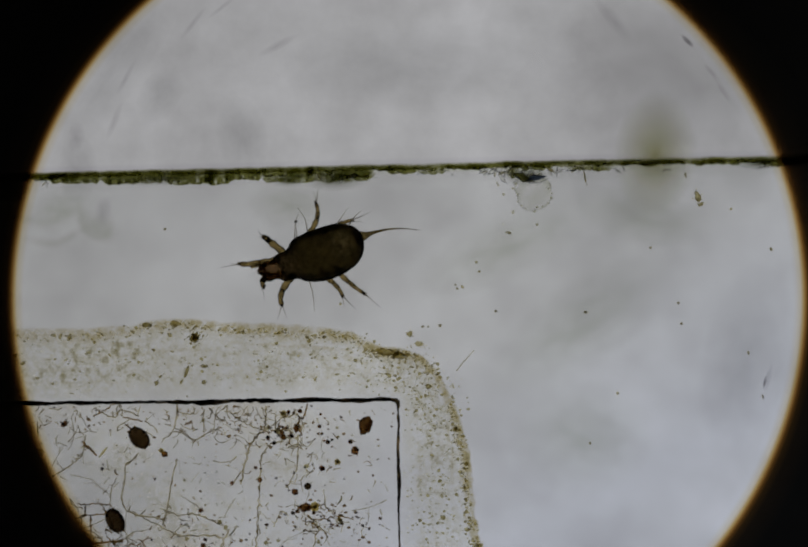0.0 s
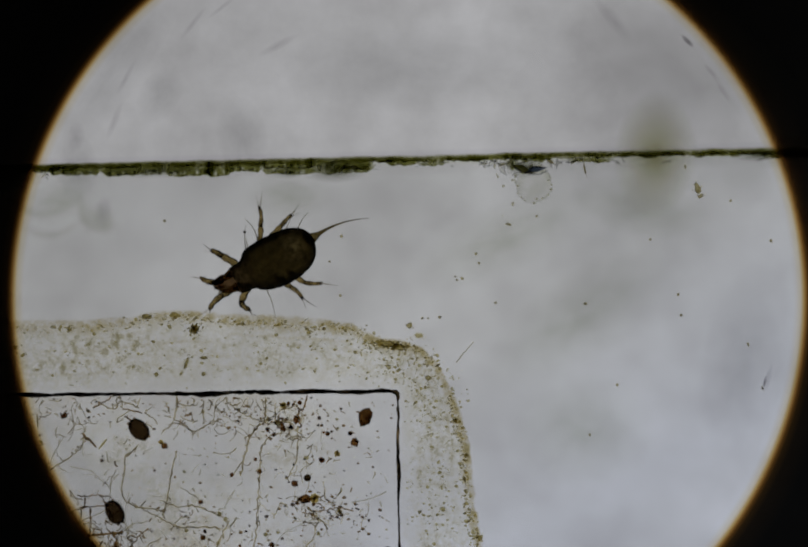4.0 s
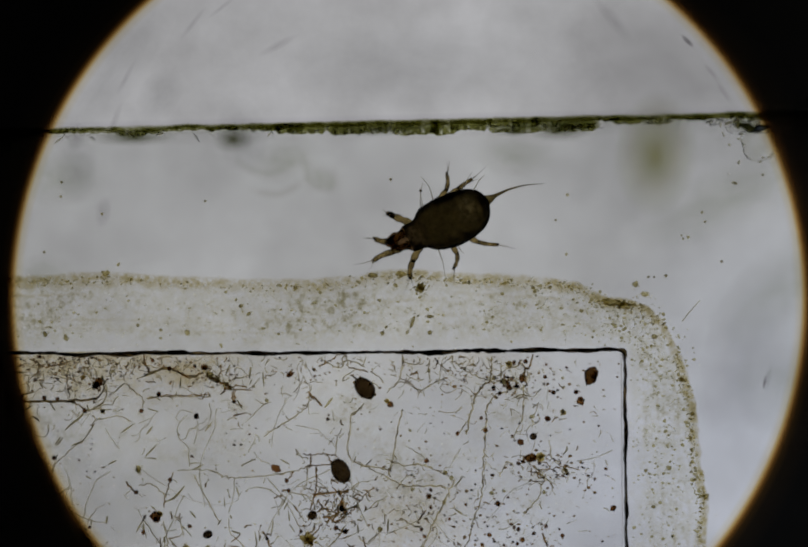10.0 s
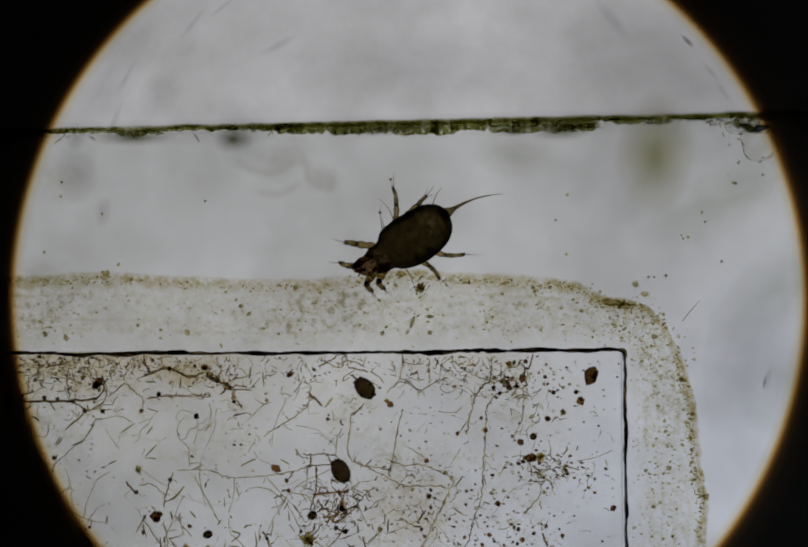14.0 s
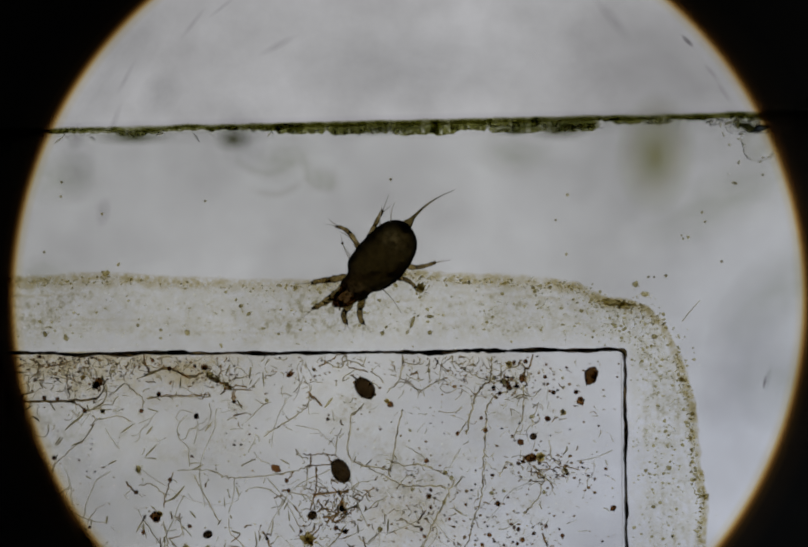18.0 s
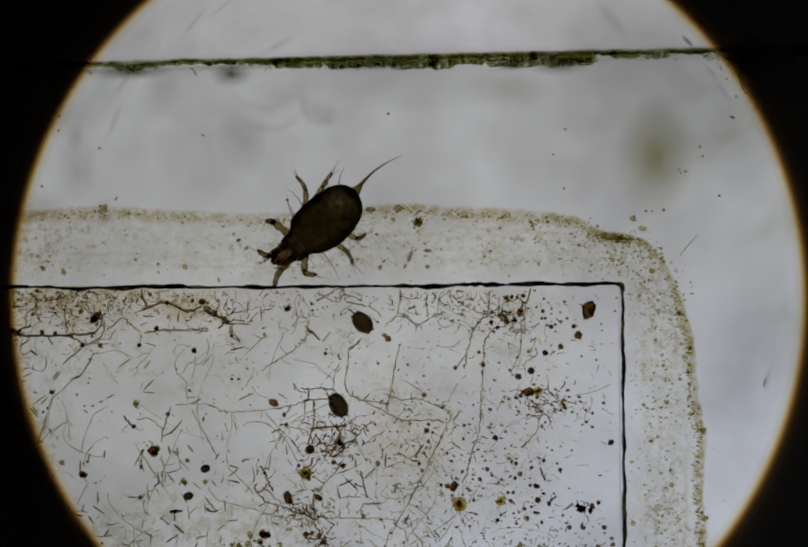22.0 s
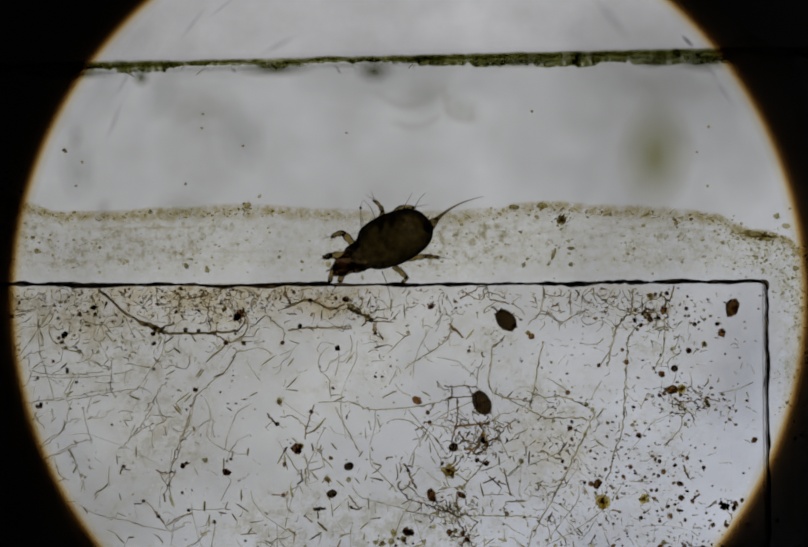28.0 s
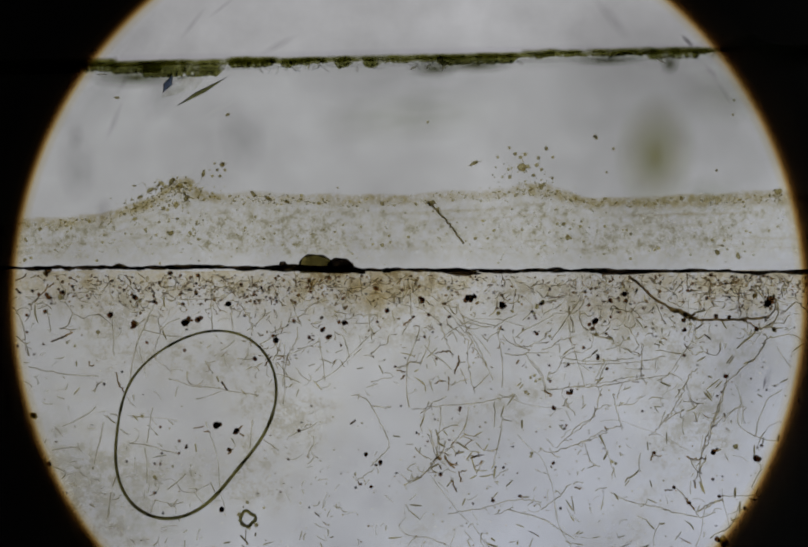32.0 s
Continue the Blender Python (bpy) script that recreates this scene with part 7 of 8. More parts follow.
def rods():
    for name, material, seed, share, label in (("fungus_rods", ROD, 8, 1.0, "short olive rod-shaped spores strewn under the cover glass"), ("dark_rods", CRUST, 9, 0.30, "short dark brown rod-shaped spores under the cover glass")):
        rnd = random.Random(seed)
        v, f = [], []

        def rod(x, y, a, half, w):
            if y - half < 788 or x + half > 764 or (laid_out(x, y) and rnd.random() < 0.7):
                return
            bow = rnd.gauss(0, 0.08) * half
            c, s = math.cos(a), math.sin(a)
            z = rnd.uniform(2, 9)
            pts = [place(x + half * k * c - bow * (1 - k * k) * s, y + half * k * s + bow * (1 - k * k) * c, z) for k in (-1, -0.6, 0, 0.6, 1)]
            sweep(v, f, pts, [w * k * U for k in rnd.choice(((0.25, 0.8, 1.0, 0.8, 0.25), (0.2, 0.45, 0.8, 1.0, 0.5), (0.35, 0.9, 0.8, 0.9, 0.35)))], 5)

        for _ in range(int(380 * share)):
            x, y = rnd.uniform(-1800, 420), 800 + 880 * rnd.random() ** 0.85
            if laid_out(x, y) and rnd.random() < 0.82:
                continue
            a = rnd.uniform(0, math.pi)
            for _ in range(rnd.choice((1, 1, 1, 2, 3))):
                rod(x + rnd.gauss(0, 9), y + rnd.gauss(0, 9), a + rnd.gauss(0, 0.5), rnd.uniform(4, 14), rnd.uniform(0.8, 2.2))
        for cx, cy, many, spread in ((230, 1100, 40, 50), (-100, 1190, 40, 110), (-560, 1200, 40, 140), (-860, 1150, 24, 40), (-930, 960, 14, 40), (180, 1400, 110, 150), (40, 1300, 60, 140), (-120, 1030, 12, 40), (-20, 850, 22, 50), (-330, 840, 26, 60), (340, 1330, 80, 130)):
            for _ in range(int(many * share)):
                rod(rnd.gauss(cx, spread), rnd.gauss(cy, spread * 0.8), rnd.uniform(0, math.pi), rnd.uniform(5, 15), rnd.uniform(1.0, 2.2))
        thing(name, raw(name, v, f, material), label, "spores", kind="stuff")


def dust(name, material, label, seed, clouds, zmax=8):
    """Fine grains in clouds of (x, y, how many, spread x, spread y, smallest, largest); each keeps to its side of the cover edge."""
    rnd = random.Random(seed)
    v, f = [], []
    for cx, cy, many, sx, sy, lo, hi, under in clouds:
        for _ in range(many):
            x, y, r = rnd.gauss(cx, sx), rnd.gauss(cy, sy), lo + (hi - lo) * rnd.random() ** 2
            if under and (y < 788 or x > 764 or (y > 850 and material is not HYPHA and laid_out(x, y) and rnd.random() < 0.5)):
                continue
            p = place(x, y, rnd.uniform(2, zmax))
            n, a0 = len(v), rnd.uniform(0, 6.28)
            k = rnd.uniform(0.45, 1)
            for i in range(5):
                a = a0 + i * 1.2566
                q = r * rnd.uniform(0.55, 1.35) * U
                v.append(p + Vector((q * math.cos(a), q * k * math.sin(a), 0)))
            v.append(p + Vector((0, 0, r * 0.3 * U)))
            v.append(p - Vector((0, 0, r * 0.25 * U)))
            for i in range(5):
                f += [(n + i, n + (i + 1) % 5, n + 5), (n + (i + 1) % 5, n + i, n + 6)]
    thing(name, raw(name, v, f, material, False), label, "grains", kind="stuff")


fine_growth(), lint(), crinkles(), rods(), dark_tangles()
dust("spore_dust", CRUMB, "dense scatter of tiny brown spores under the cover glass", 5,
     ((440, 1200, 420, 110, 90, 1.0, 3.8, 1), (400, 1150, 260, 80, 80, 0.8, 2.4, 1), (560, 1120, 130, 80, 60, 1.2, 5, 1), (640, 1010, 60, 55, 22, 1.2, 5.4, 1), (620, 1320, 170, 80, 60, 1.4, 6.4, 1), (420, 1060, 90, 90, 60, 1, 3.6, 1), (340, 1160, 110, 60, 60, 1, 3, 1),
      (-300, 806, 520, 520, 28, 0.9, 3.6, 1), (-1300, 812, 620, 260, 30, 0.9, 4.0, 1), (-290, 810, 220, 90, 34, 0.9, 3.4, 1), (500, 835, 80, 90, 26, 1, 4.6, 1), (-400, 1150, 900, 700, 260, 0.7, 2.6, 1), (200, 1450, 260, 280, 160, 0.8, 3.4, 1), (600, 900, 70, 90, 50, 0.9, 3.6, 1),
      (680, 1420, 90, 50, 120, 1.2, 5, 1), (550, 1440, 220, 90, 80, 0.9, 3.8, 1), (-1250, 1050, 220, 320, 220, 0.7, 2.8, 1), (300, 900, 80, 150, 90, 0.7, 3.0, 1)))
dust("rust_dust", RUST, "rust-brown crumbs scattered under the cover glass", 25,
     ((640, 1298, 70, 60, 16, 1.5, 6, 1), (690, 1315, 40, 40, 26, 2, 7, 1), (560, 1230, 120, 100, 60, 1.2, 4.2, 1), (450, 1230, 200, 120, 80, 0.9, 3.2, 1), (650, 1010, 60, 50, 10, 1.2, 5, 1), (-30, 830, 40, 26, 12, 1, 3.6, 1), (-290, 820, 160, 90, 34, 0.9, 3.4, 1),
      (560, 840, 44, 40, 14, 1.2, 5, 1), (400, 1060, 70, 60, 30, 0.9, 3.4, 1), (640, 1400, 90, 70, 40, 1.2, 4.6, 1), (600, 1590, 60, 90, 20, 1.2, 5.6, 1), (-1320, 815, 260, 170, 26, 0.9, 3.8, 1), (-560, 840, 100, 60, 30, 0.9, 3.4, 1), (-400, 800, 240, 420, 16, 0.8, 3, 1), (-900, 800, 160, 200, 18, 0.8, 3, 1)))
dust("faint_dust", HYPHA, "faint pale dust under the cover glass", 15,
     ((-500, 1150, 3600, 800, 300, 0.6, 2.4, 1), (400, 1100, 1300, 260, 200, 0.6, 2.4, 1), (200, 1450, 900, 400, 160, 0.7, 2.6, 1)))


def film_dust():
    rnd = random.Random(3)
    clouds = []
    for i, (o, q) in enumerate(zip(FILM_OUT, FILM_IN)):
        m, h = o.lerp(q, 0.5), (q - o).length
        down = o.y > 800
        clouds.append((m.x, m.y, 8, h * 0.24 if down else 24, 24 if down else h * 0.24, 0.8, 2.6, 0))
        clouds.append((o.x + (-8 if down else 0), o.y + (0 if down else 6), 6, 4 if down else 20, 20 if down else 5, 0.8, 3.2, 0))
    dust("film_grains", PALE, "fine olive grains in the dried film", 6, clouds)
    dust("film_specks", OLIVE, "scattered darker specks in the dried film", 7, [(c[0], c[1], 5 if c[1] > 800 else 3, *c[3:5], 1.1, 4.4, 0) for c in clouds])


film_dust()
dust("film_crust", OLIVE, "brown granular crust on the film's humps", 16,
     ((-1425, 618, 100, 22, 7, 0.8, 3.2, 0), (-1395, 622, 60, 10, 14, 0.8, 3, 0), (-1475, 645, 50, 22, 6, 0.8, 2.8, 0), (-1215, 640, 40, 26, 5, 0.8, 2.8, 0), (-700, 612, 50, 34, 10, 0.8, 2.8, 0), (-735, 585, 36, 20, 16, 0.7, 2.6, 0),
      (765, 688, 90, 30, 7, 0.8, 3.2, 0), (820, 715, 60, 22, 14, 0.8, 2.8, 0), (330, 640, 70, 50, 8, 0.7, 2.8, 0), (-235, 634, 30, 10, 7, 0.7, 2.8, 0), (378, 656, 40, 9, 8, 0.8, 3, 0), (-905, 652, 24, 8, 8, 0.8, 3, 0)))
grains("olive_grain", "olive clump in the dried film", "film clumps", "debris", (378, 656, 13, 11), (285, 631, 12, 6, 0), (340, 628, 13, 7, 0), (396, 711, 9, 4, 0), (362, 722, 4, 15, -20), (795, 648, 7, 7), (352, 742, 4), (396, 742, 5), (304, 743, 5), (750, 684, 30, 8, -5), (775, 690, 14, 8),
       (135, 655, 6), (330, 650, 6), (-232, 628, 9, 7), (-1450, 624, 10, 5, 35), (-1428, 611, 8, 5), (-1408, 607, 9, 6), (-1392, 616, 6, 8), (-1384, 630, 4, 6), (-1470, 638, 7, 4, 30), (-1347, 592, 4, 9, -15), (-1221, 641, 9, 4, -30), (-905, 650, 9, 6, 40), (-892, 662, 6, 4), (-1400, 652, 6, 8), (-1425, 660, 5), (-1380, 640, 8), (-1310, 575, 6), (-730, 580, 10, 9), (-822, 572, 4, 12), (-690, 615, 10, 4), (-1250, 632, 9, 4), (-1185, 647, 8, 3.5, -20))
grain("amber_grain", 378, 655, 7, 8, 0, "brown grain amid an olive clump", "", "grain")
grains("olive_grain", "small olive speck in the dried film", "film specks", "debris", (-350, 745, 7, 5), (-310, 752, 8, 5), (-74, 742, 7, 6), (-170, 728, 4), (30, 690, 5), (45, 706, 6, 4), (-640, 716, 6), (-648, 690, 5), (-1000, 650, 6), (-1410, 708, 7, 5), (-820, 718, 4), (-1360, 690, 4), (-1480, 680, 6, 4),
       (-420, 640, 6), (600, 662, 5), (690, 700, 5), (832, 750, 7), (884, 832, 6), (905, 900, 5), (932, 1060, 8, 6), (860, 1005, 6), (830, 1080, 5), (815, 1010, 4), (870, 1165, 6), (795, 1240, 6), (850, 1300, 5), (935, 1230, 6, 9))
grains("olive_grain", "loose crumb in front of the dried film", "crumbs before the film", "debris", *[(-780 + 6.5 * i + 9 * math.sin(i * 2.4), 572 + 24 * math.sin(i * 1.7) + 8 * math.cos(i * 5.1), 2.2 + 2.4 * abs(math.sin(i * 3.3))) for i in range(18)],
       *[(-1335 + 5 * i, 585 + 14 * math.sin(i * 2.1), 1.8 + 2 * abs(math.sin(i * 1.3))) for i in range(7)])
grains("olive_grain", "lone speck on the bare glass", "specks on the glass", "debris", (1354, 382, 7, 14, 15), (1360, 397, 7, 4), (988, 452, 3, 5), (924, 509, 3), (1136, 606, 4), (1316, 588, 3), (1322, 628, 3), (661, 590, 3), (640, 524, 2.6), (663, 475, 3.4), (1418, 406, 3), (1262, 481, 2.6), (1042, 436, 3), (1496, 484, 3, 4), (854, 632, 3),
       (962, 604, 3), (-40, 487, 3), (320, 445, 3), (-318, 450, 3), (-588, 520, 3, 4), (-240, 512, 3), (-352, 586, 3), (-1515, 445, 6, 3, 0), (-1300, 478, 5, 3), (-912, 492, 3), (-585, 522, 5, 4))
grains("olive_grain", "faint speck on the bare glass", "specks on the glass", "debris", (1452, 685, 2, 5, 20), (1198, 763, 3.4, 2.8), (1145, 860, 2.8), (1480, 770, 2, 5, 15), (897, 557, 4), (887, 560, 2.4), (884, 553, 2), (930, 527, 3), (820, 634, 3), (854, 632, 3.4), (831, 634, 2), (813, 668, 10, 6, 0))
grains("olive_grain", "dull speck on the bare glass", "specks on the glass", "debris", (-552, 544, 3), (-320, 478, 3), (-565, 590, 2.6), (1330, 340, 2, 6, 10), (1068, 330, 3, 9, 60), (1135, 345, 2, 14, 10))

thread(((886, 720), (900, 702), (920, 679)), 2.2, "lone bristle lying on the bare glass", FAINT, "fibre", False)
thread(((-914, 646), (-902, 656), (-874, 685), (-863, 700), (-842, 728)), 5.5, "olive-brown fibre in the dried film", ROD, "fibre", False)

# faint brown stains under the cover glass, along its edge
v, f, thick = [(0, 0, 0)], [], [1.0]
for i in range(40):
    for r in (0.5, 1.0):
        v.append((r * math.cos(i * math.pi / 20), r * math.sin(i * math.pi / 20), 0))
        thick.append(0.6 if r < 1 else 0.0)
for i in range(40):
    a, b = 1 + 2 * i, 1 + 2 * ((i + 1) % 40)
    f += [(0, a, b), (a, a + 1, b + 1, b)]
lift = 0
for x, y, rx, ry in ((-1020, 822, 60, 44), (-1012, 815, 16, 14), (-560, 860, 150, 52), (360, 1105, 140, 110), (-80, 822, 60, 34)):
    lift += 1
    p = place(x, y, 1.0 + 0.12 * lift)
    data = raw("stain", [(rx * U * q[0], ry * U * q[1], 0) for q in v], f, STAIN, True, [k * (0.45 if x > 0 or x == -560 else 1) for k in thick])
    thing("stain", data, "faint brown stain under the cover glass", "stain", "stains", "", pose(*p))

# brown seep along the inside of the cover glass's edge, and thin residue over the whole field under it
SEEP = ((-2300, 0.5), (-1600, 0.9), (-1500, 0.7), (-1330, 0.9), (-1200, 0.6), (-1110, 1.5), (-960, 1.6), (-880, 1.2), (-800, 0.5), (-650, 0.35), (-450, 0.9), (-300, 1.2), (-180, 0.9), (-60, 0.6), (60, 0.28), (250, 0.1), (420, 0.25), (480, 0.35), (560, 0.2), (640, 0.0), (760, 0.0))
v, f, thick = [], [], []
xs = np.arange(-2300, 761, 20.0).tolist()
for x in xs:
    base = float(np.interp(x, [a for a, b in SEEP], [b for a, b in SEEP]))
    for dy, k in ((-6, 1), (14, 0.9), (36, 0.6), (70, 0.28), (110, 0)):
        v.append(place(x, 786 + dy * (1 + 0.5 * ragged(x, 71, 60)), 0.9))
        thick.append(base * k * (0.9 + 0.4 * ragged(x + dy, 72, 50)))
for i in range(len(xs) - 1):
    f += [(5 * i + k, 5 * i + k + 1, 5 * i + k + 6, 5 * i + k + 5) for k in range(4)]
thing("seep_stain", raw("seep_stain", v, f, STAIN, True, thick), "yellow-brown seep stain inside the glass edge", "stain", "stains")
v, f, thick = [], [], []
ys = np.arange(788, 2100, 40.0).tolist()
xs = np.arange(-2300, 762, 40.0).tolist()
for x in xs:
    for y in ys:
        v.append(place(x, y, 0.5))
        thick.append(max(0.0, 0.6 + 1.5 * noise.noise((x / 190, y / 150, 7.5))) * (0.4 if y < 800 else 1) * min(1, max(0, (740 - x) / 160)))
m = len(ys)
f = [(m * i + k, m * i + k + 1, m * (i + 1) + k + 1, m * (i + 1) + k) for i in range(len(xs) - 1) for k in range(m - 1)]
thing("residue", raw("residue", v, f, RESIDUE, True, thick), "faint dried residue under the cover glass", "residue", "", "stuff")


# ---------------------------------------------------------------- the mite's way and the optics' way
WAY, TAIL_WAY, LEG_WAY = [], [], {k: ([], []) for k in LEGS}


def shift_at(t):
    """How far the stage has gone at t."""
    rows = TRAVEL
    for (t0, x0, y0), (t1, x1, y1) in zip(rows, rows[1:]):
        if t0 <= t <= t1:
            s = (t - t0) / (t1 - t0)
            return x0 + (x1 - x0) * s, y0 + (y1 - y0) * s
    return rows[-1][1:]


def step(t, head, tail, roll, tip, lift, *feet):
    """Where the mite stands at t: mouth, root of the tail, roll of the body, end of the tail, how far it has slid sideways, and its eight feet (R1 to R4, L1 to L4)."""
    dx, dy = shift_at(t)
    (hx, hy), (tx, ty) = [(p[0] - dx, p[1] - dy) for p in (head, tail)]
    a = math.atan2(ty - hy, hx - tx)
    c, s = math.cos(a), math.sin(a)
    stand = pose(*place(tx + 72 * c - lift * s, ty - 72 * s - lift * c, BODY_H), 0, 0, math.degrees(a)) @ pose(0, 0, 0, roll)
    WAY.append((t, stand))
    back = stand.inverted()
    q = back @ place(tip[0] - dx, tip[1] - dy, BODY_H) / U
    TAIL_WAY.append((t, pose(-72 * U, 0, 0, 0, 0, math.degrees(math.atan2(q.y, q.x + 72)) % 360 - 168.9)))
    for (key, (swing, knee_way)), foot in zip(LEG_WAY.items(), feet):
        (rx, ry, rz), (up, low, w, knee) = LEG_ROOTS[key], LEG_BUILD[key]
        v = (back @ place(foot[0] - dx, foot[1] - dy, 4)) / U - Vector((rx, ry, rz))
        d = max(abs(up - low) + 8, min(up + low - 0.3, v.length))
        k1 = math.degrees(math.acos((up * up + d * d - low * low) / (2 * up * d)))
        k2 = math.degrees(math.acos((up * up + low * low - d * d) / (2 * up * low)))
        yaw, down = math.degrees(math.atan2(v.y, v.x)), math.degrees(math.atan2(-v.z, math.hypot(v.x, v.y)))
        swing.append((t, pose(rx * U, ry * U, rz * U, 0, 0, yaw) @ pose(0, 0, 0, 0, down) @ pose(0, 0, 0, -42 * knee) @ pose(0, 0, 0, 0, -k1)))
        knee_way.append((t, pose(up * U, 0, 0, 0, 180 - k2)))


def motions():
    step(0.0, (508, 530), (703, 458), -20, (800, 452), 0, (457, 513), (511, 460), (613, 394), (694, 424), (512, 557), (547, 593), (665, 575), (707, 570))
    step(0.5, (492, 534), (691, 460), -20, (800, 450), 0, (460, 512), (505, 455), (613, 396), (650, 424), (506, 590), (545, 593), (663, 574), (695, 560))
    step(1.0, (474, 545), (668, 460), -20, (778, 448), 0, (457, 513), (476, 472), (563, 402), (648, 425), (461, 594), (540, 594), (621, 594), (674, 560))
    step(1.5, (473, 545), (667, 458), -20, (768, 443), 0, (458, 513), (468, 488), (563, 402), (603, 420), (461, 594), (568, 565), (611, 587), (674, 558))
    step(2.0, (460, 550), (650, 460), -20, (755, 442), 0, (425, 533), (462, 485), (563, 403), (603, 420), (445, 594), (501, 605), (607, 585), (672, 558))
    step(2.5, (444, 555), (638, 466), -20, (735, 438), 0, (420, 537), (440, 485), (517, 415), (603, 420), (477, 593), (500, 605), (607, 585), (638, 558))
    step(3.0, (435, 565), (624, 470), -20, (735, 438), 0, (420, 542), (441, 487), (517, 415), (585, 428), (442, 597), (497, 606), (607, 585), (638, 559))
    step(4.3, (411, 543), (603, 440), -20, (712, 405), 0, (385, 520), (402, 470), (500, 380), (560, 398), (400, 580), (480, 582), (580, 560), (618, 530))
    step(5.5, (384, 496), (580, 388), -20, (672, 352), 0, (366, 475), (372, 430), (476, 345), (552, 350), (376, 535), (462, 545), (546, 520), (588, 478))
    step(6.0, (577, 482), (763, 383), -20, (850, 350), 0, (557, 466), (557, 424), (660, 343), (736, 349), (561, 517), (650, 533), (744, 513), (784, 471))
    step(7.0, (1268, 453), (1467, 372), -20, (1530, 338), 0, (1218, 427), (1252, 397), (1373, 322), (1410, 325), (1271, 505), (1306, 518), (1442, 495), (1463, 461))
    step(8.0, (1228, 460), (1425, 378), -20, (1525, 338), 0, (1207, 433), (1238, 387), (1312, 327), (1397, 325), (1198, 497), (1290, 515), (1378, 508), (1418, 473))
    step(9.0, (775, 487), (963, 392), -20, (1072, 355), 0, (737, 463), (766, 420), (876, 338), (925, 350), (795, 533), (856, 522), (944, 520), (983, 485))
    step(9.5, (757, 483), (950, 388), -20, (1057, 358), 0, (728, 463), (755, 418), (868, 338), (916, 348), (752, 517), (856, 522), (895, 528), (970, 484))
    step(10.0, (752, 478), (945, 388), -20, (1045, 362), 0, (727, 463), (753, 415), (867, 338), (916, 348), (720, 508), (796, 540), (881, 520), (965, 475))
    step(10.5, (745, 474), (940, 392), -20, (1030, 362), 0, (728, 460), (737, 403), (868, 338), (916, 349), (740, 517), (797, 540), (880, 514), (955, 478))
    step(11.0, (740, 473), (940, 400), -20, (1035, 362), 0, (727, 458), (740, 403), (864, 340), (916, 348), (750, 520), (768, 538), (884, 535), (933, 485))
    step(11.5, (733, 472), (934, 409), -20, (1030, 363), 0, (687, 443), (742, 403), (830, 345), (915, 349), (717, 502), (780, 537), (882, 535), (932, 485))
    step(12.0, (720, 487), (915, 408), -20, (1025, 370), 0, (688, 447), (703, 430), (822, 347), (867, 363), (723, 540), (772, 537), (880, 535), (933, 485))
    step(12.5, (713, 495), (907, 404), -20, (1010, 375), 0, (688, 445), (713, 428), (823, 348), (868, 362), (692, 543), (752, 554), (878, 530), (928, 473))
    step(13.0, (705, 503), (899, 410), -20, (1005, 376), 0, (686, 452), (690, 446), (765, 365), (867, 363), (707, 542), (752, 552), (876, 532), (900, 494))
    step(13.5, (703, 517), (888, 412), -20, (998, 375), 0, (657, 508), (700, 435), (764, 366), (848, 370), (697, 565), (750, 553), (875, 530), (900, 493))
    step(14.0, (690, 528), (868, 412), -20, (978, 380), 0, (660, 510), (670, 471), (763, 366), (827, 381), (722, 565), (746, 560), (852, 540), (900, 494))
    step(15.5, (674, 555), (840, 418), -20, (935, 378), 0, (640, 530), (640, 508), (730, 385), (790, 394), (695, 600), (742, 580), (830, 548), (872, 502))
    step(17.0, (658, 582), (803, 425), -20, (890, 380), 0, (628, 550), (612, 545), (696, 410), (742, 410), (667, 630), (730, 600), (808, 555), (843, 510))
    step(17.5, (655, 590), (795, 430), -20, (880, 377), 0, (625, 560), (624, 537), (695, 412), (742, 410), (653, 637), (713, 627), (815, 560), (843, 510))
    step(18.0, (650, 597), (790, 435), -20, (872, 380), 0, (603, 602), (600, 550), (654, 440), (742, 410), (672, 627), (705, 628), (806, 558), (843, 510))
    step(18.5, (634, 605), (780, 447), -20, (862, 380), 0, (602, 605), (606, 548), (655, 440), (713, 433), (650, 642), (700, 640), (810, 558), (802, 536))
    step(19.0, (614, 605), (765, 456), -20, (850, 385), 0, (563, 595), (568, 555), (655, 440), (713, 433), (652, 633), (700, 637), (772, 590), (802, 536))
    step(20.0, (575, 142), (738, 8), -20, (822, -62), 0, (546, 133), (528, 88), (606, 4), (655, -20), (570, 180), (680, 167), (710, 155), (762, 88))
    step(21.0, (549, 252), (710, 117), -18, (790, 55), 0, (497, 237), (503, 193), (592, 90), (672, 78), (550, 292), (607, 290), (712, 258), (742, 195))
    step(22.0, (533, 511), (690, 371), -16, (778, 305), 0, (503, 487), (518, 430), (577, 345), (643, 338), (533, 555), (612, 533), (684, 510), (708, 455))
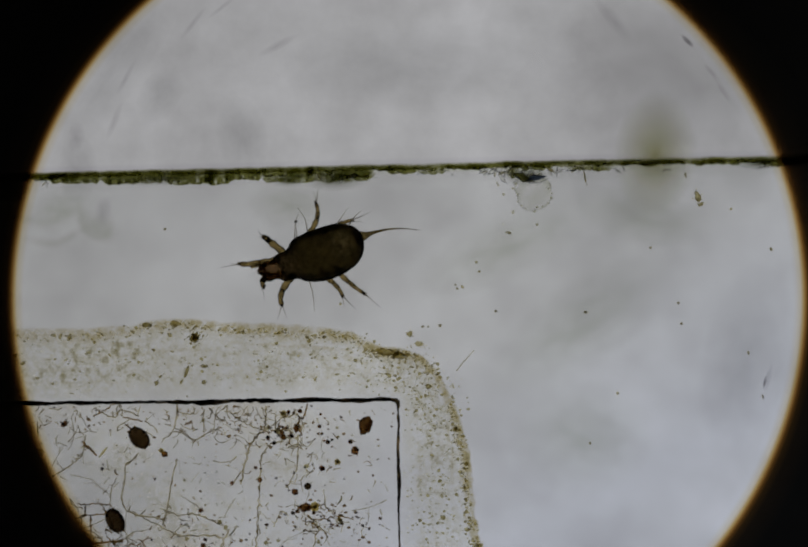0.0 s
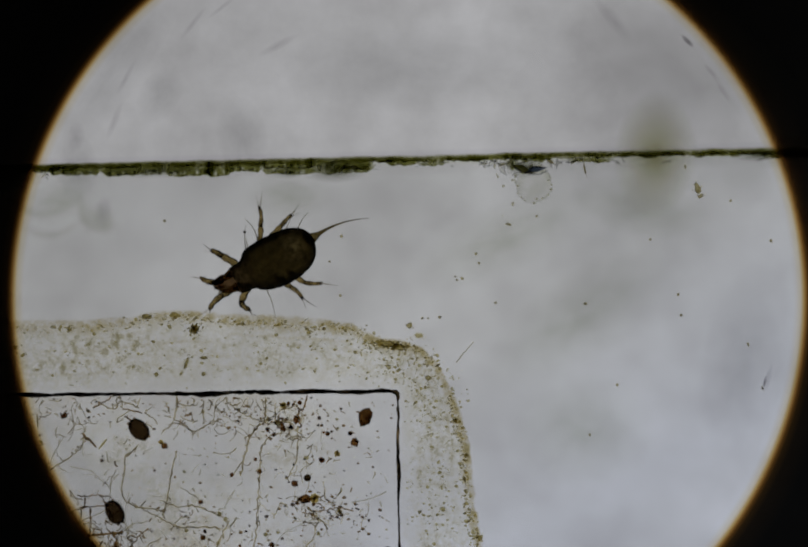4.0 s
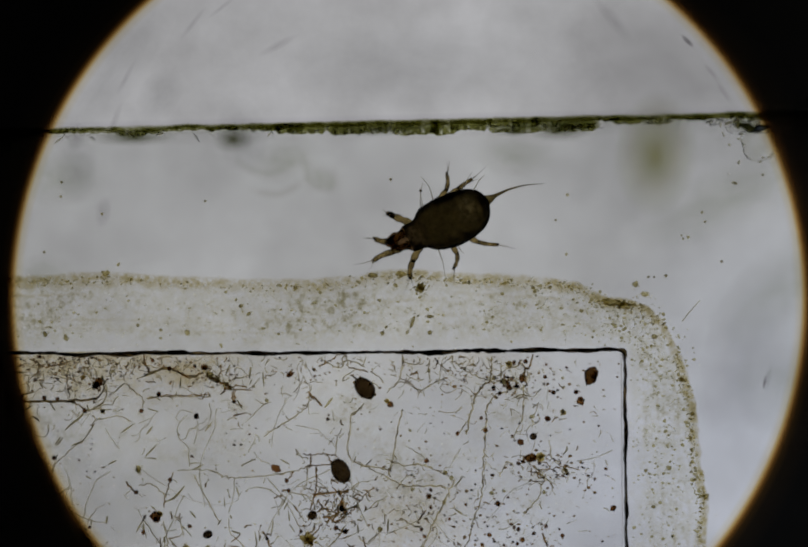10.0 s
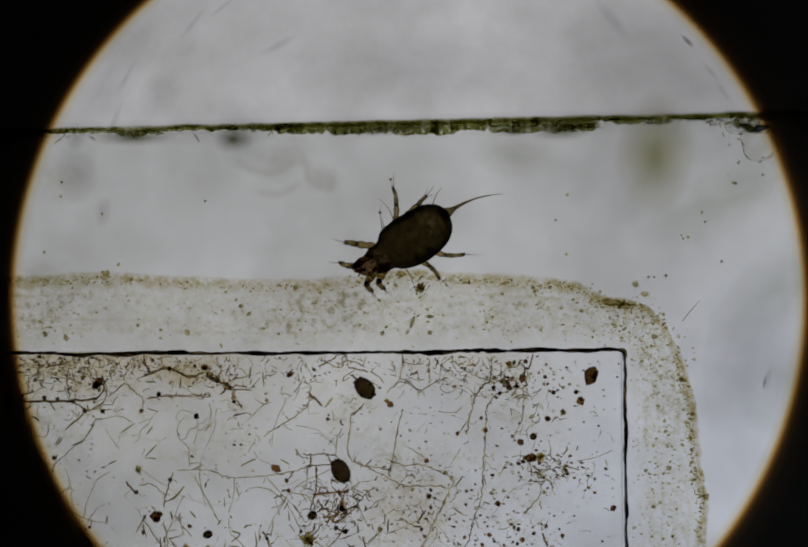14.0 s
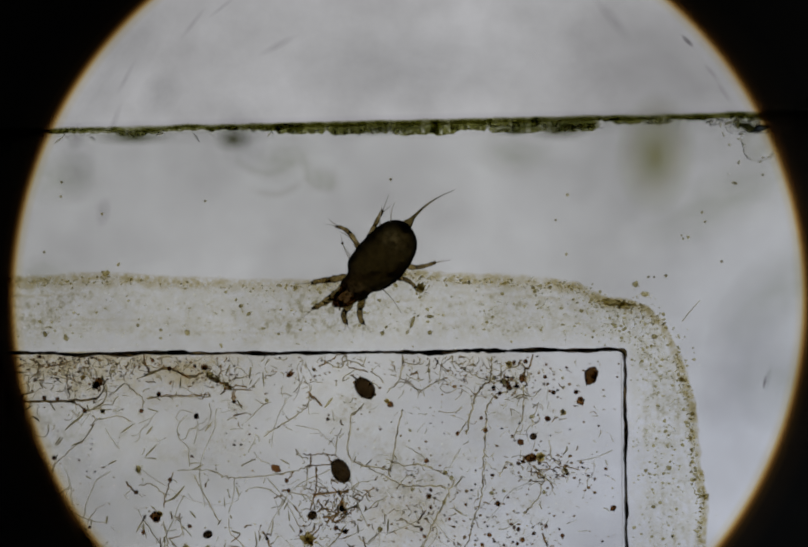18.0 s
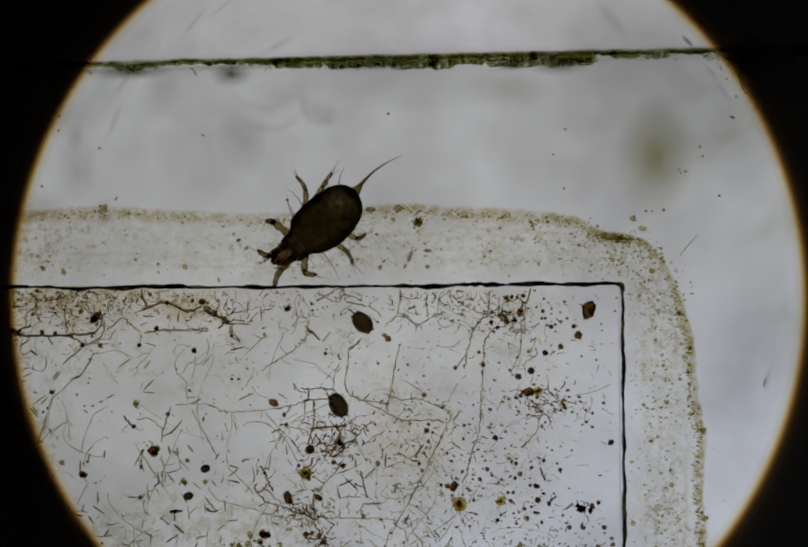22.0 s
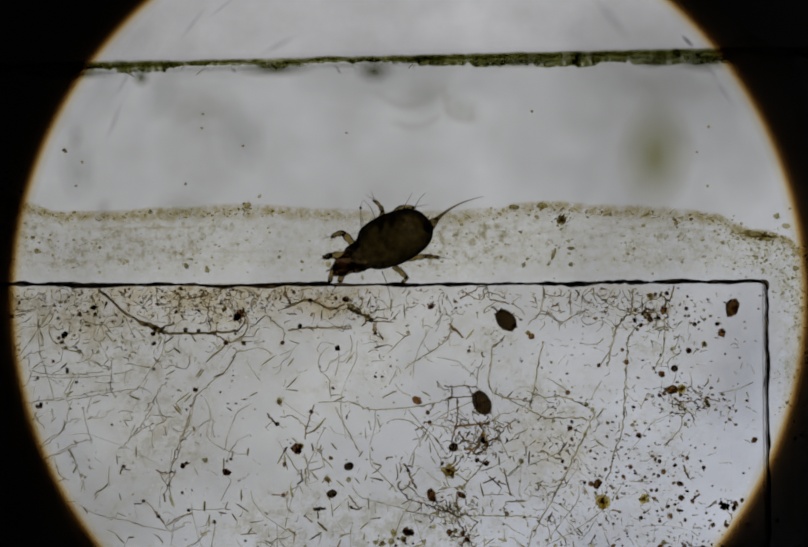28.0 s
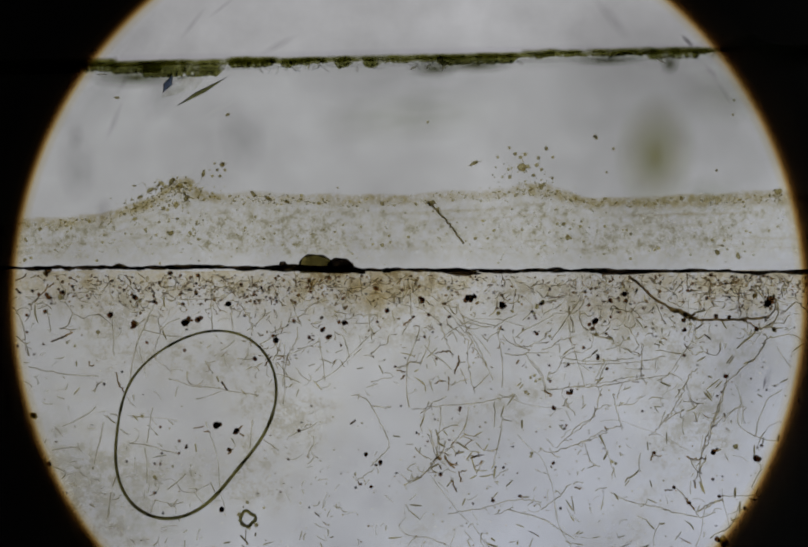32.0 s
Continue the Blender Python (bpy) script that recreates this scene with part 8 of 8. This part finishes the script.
    step(23.0, (405, 526), (553, 378), -12, (640, 318), 0, (362, 532), (373, 470), (442, 352), (483, 360), (413, 552), (490, 537), (563, 513), (588, 458))
    step(24.0, (771, 517), (922, 376), -6, (1000, 322), 0, (757, 522), (745, 452), (804, 354), (880, 352), (766, 545), (837, 548), (907, 523), (947, 467))
    step(24.5, (747, 519), (908, 384), -1, (1000, 325), 0, (705, 502), (708, 467), (797, 357), (878, 350), (728, 548), (793, 548), (905, 521), (942, 467))
    step(25.0, (737, 525), (898, 387), 4, (990, 335), 0, (705, 503), (712, 458), (798, 357), (850, 372), (727, 548), (795, 548), (903, 521), (911, 484))
    step(26.5, (690, 528), (868, 415), 12, (960, 355), 0, (668, 500), (678, 460), (760, 372), (825, 388), (680, 548), (725, 548), (840, 535), (880, 492))
    step(28.0, (650, 528), (838, 437), 20, (935, 382), -1, (630, 500), (645, 460), (727, 390), (803, 403), (640, 548), (660, 548), (780, 548), (850, 500))
    step(28.5, (638, 526), (828, 436), 22, (930, 405), -1, (593, 507), (645, 447), (727, 388), (800, 405), (640, 548), (657, 548), (780, 548), (832, 503))
    step(29.0, (622, 522), (812, 440), 25, (900, 428), 0, (592, 507), (607, 472), (727, 390), (790, 404), (608, 548), (655, 548), (762, 548), (828, 500))
    step(29.5, (616, 524), (806, 458), 29, (896, 455), -1, (592, 507), (605, 468), (726, 390), (783, 414), (608, 548), (658, 546), (752, 548), (775, 537))
    step(30.0, (725, 519), (921, 454), 32, (992, 466), -3, (703, 499), (718, 463), (834, 388), (900, 418), (694, 545), (722, 527), (861, 546), (873, 524))
    step(32.0, (1638, 496), (1830, 440), 32, (1905, 450), -3, (1618, 482), (1628, 447), (1745, 367), (1815, 400), (1605, 524), (1635, 506), (1775, 527), (1790, 506))
    walk(MITE, WAY)
    walk(TAIL, TAIL_WAY)
    for key, (swing, knee_way) in LEG_WAY.items():
        walk(LEGS[key][0], swing)
        walk(LEGS[key][1], knee_way)
    walk(EYEPIECE, optics(0.0))
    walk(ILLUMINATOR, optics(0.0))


motions()
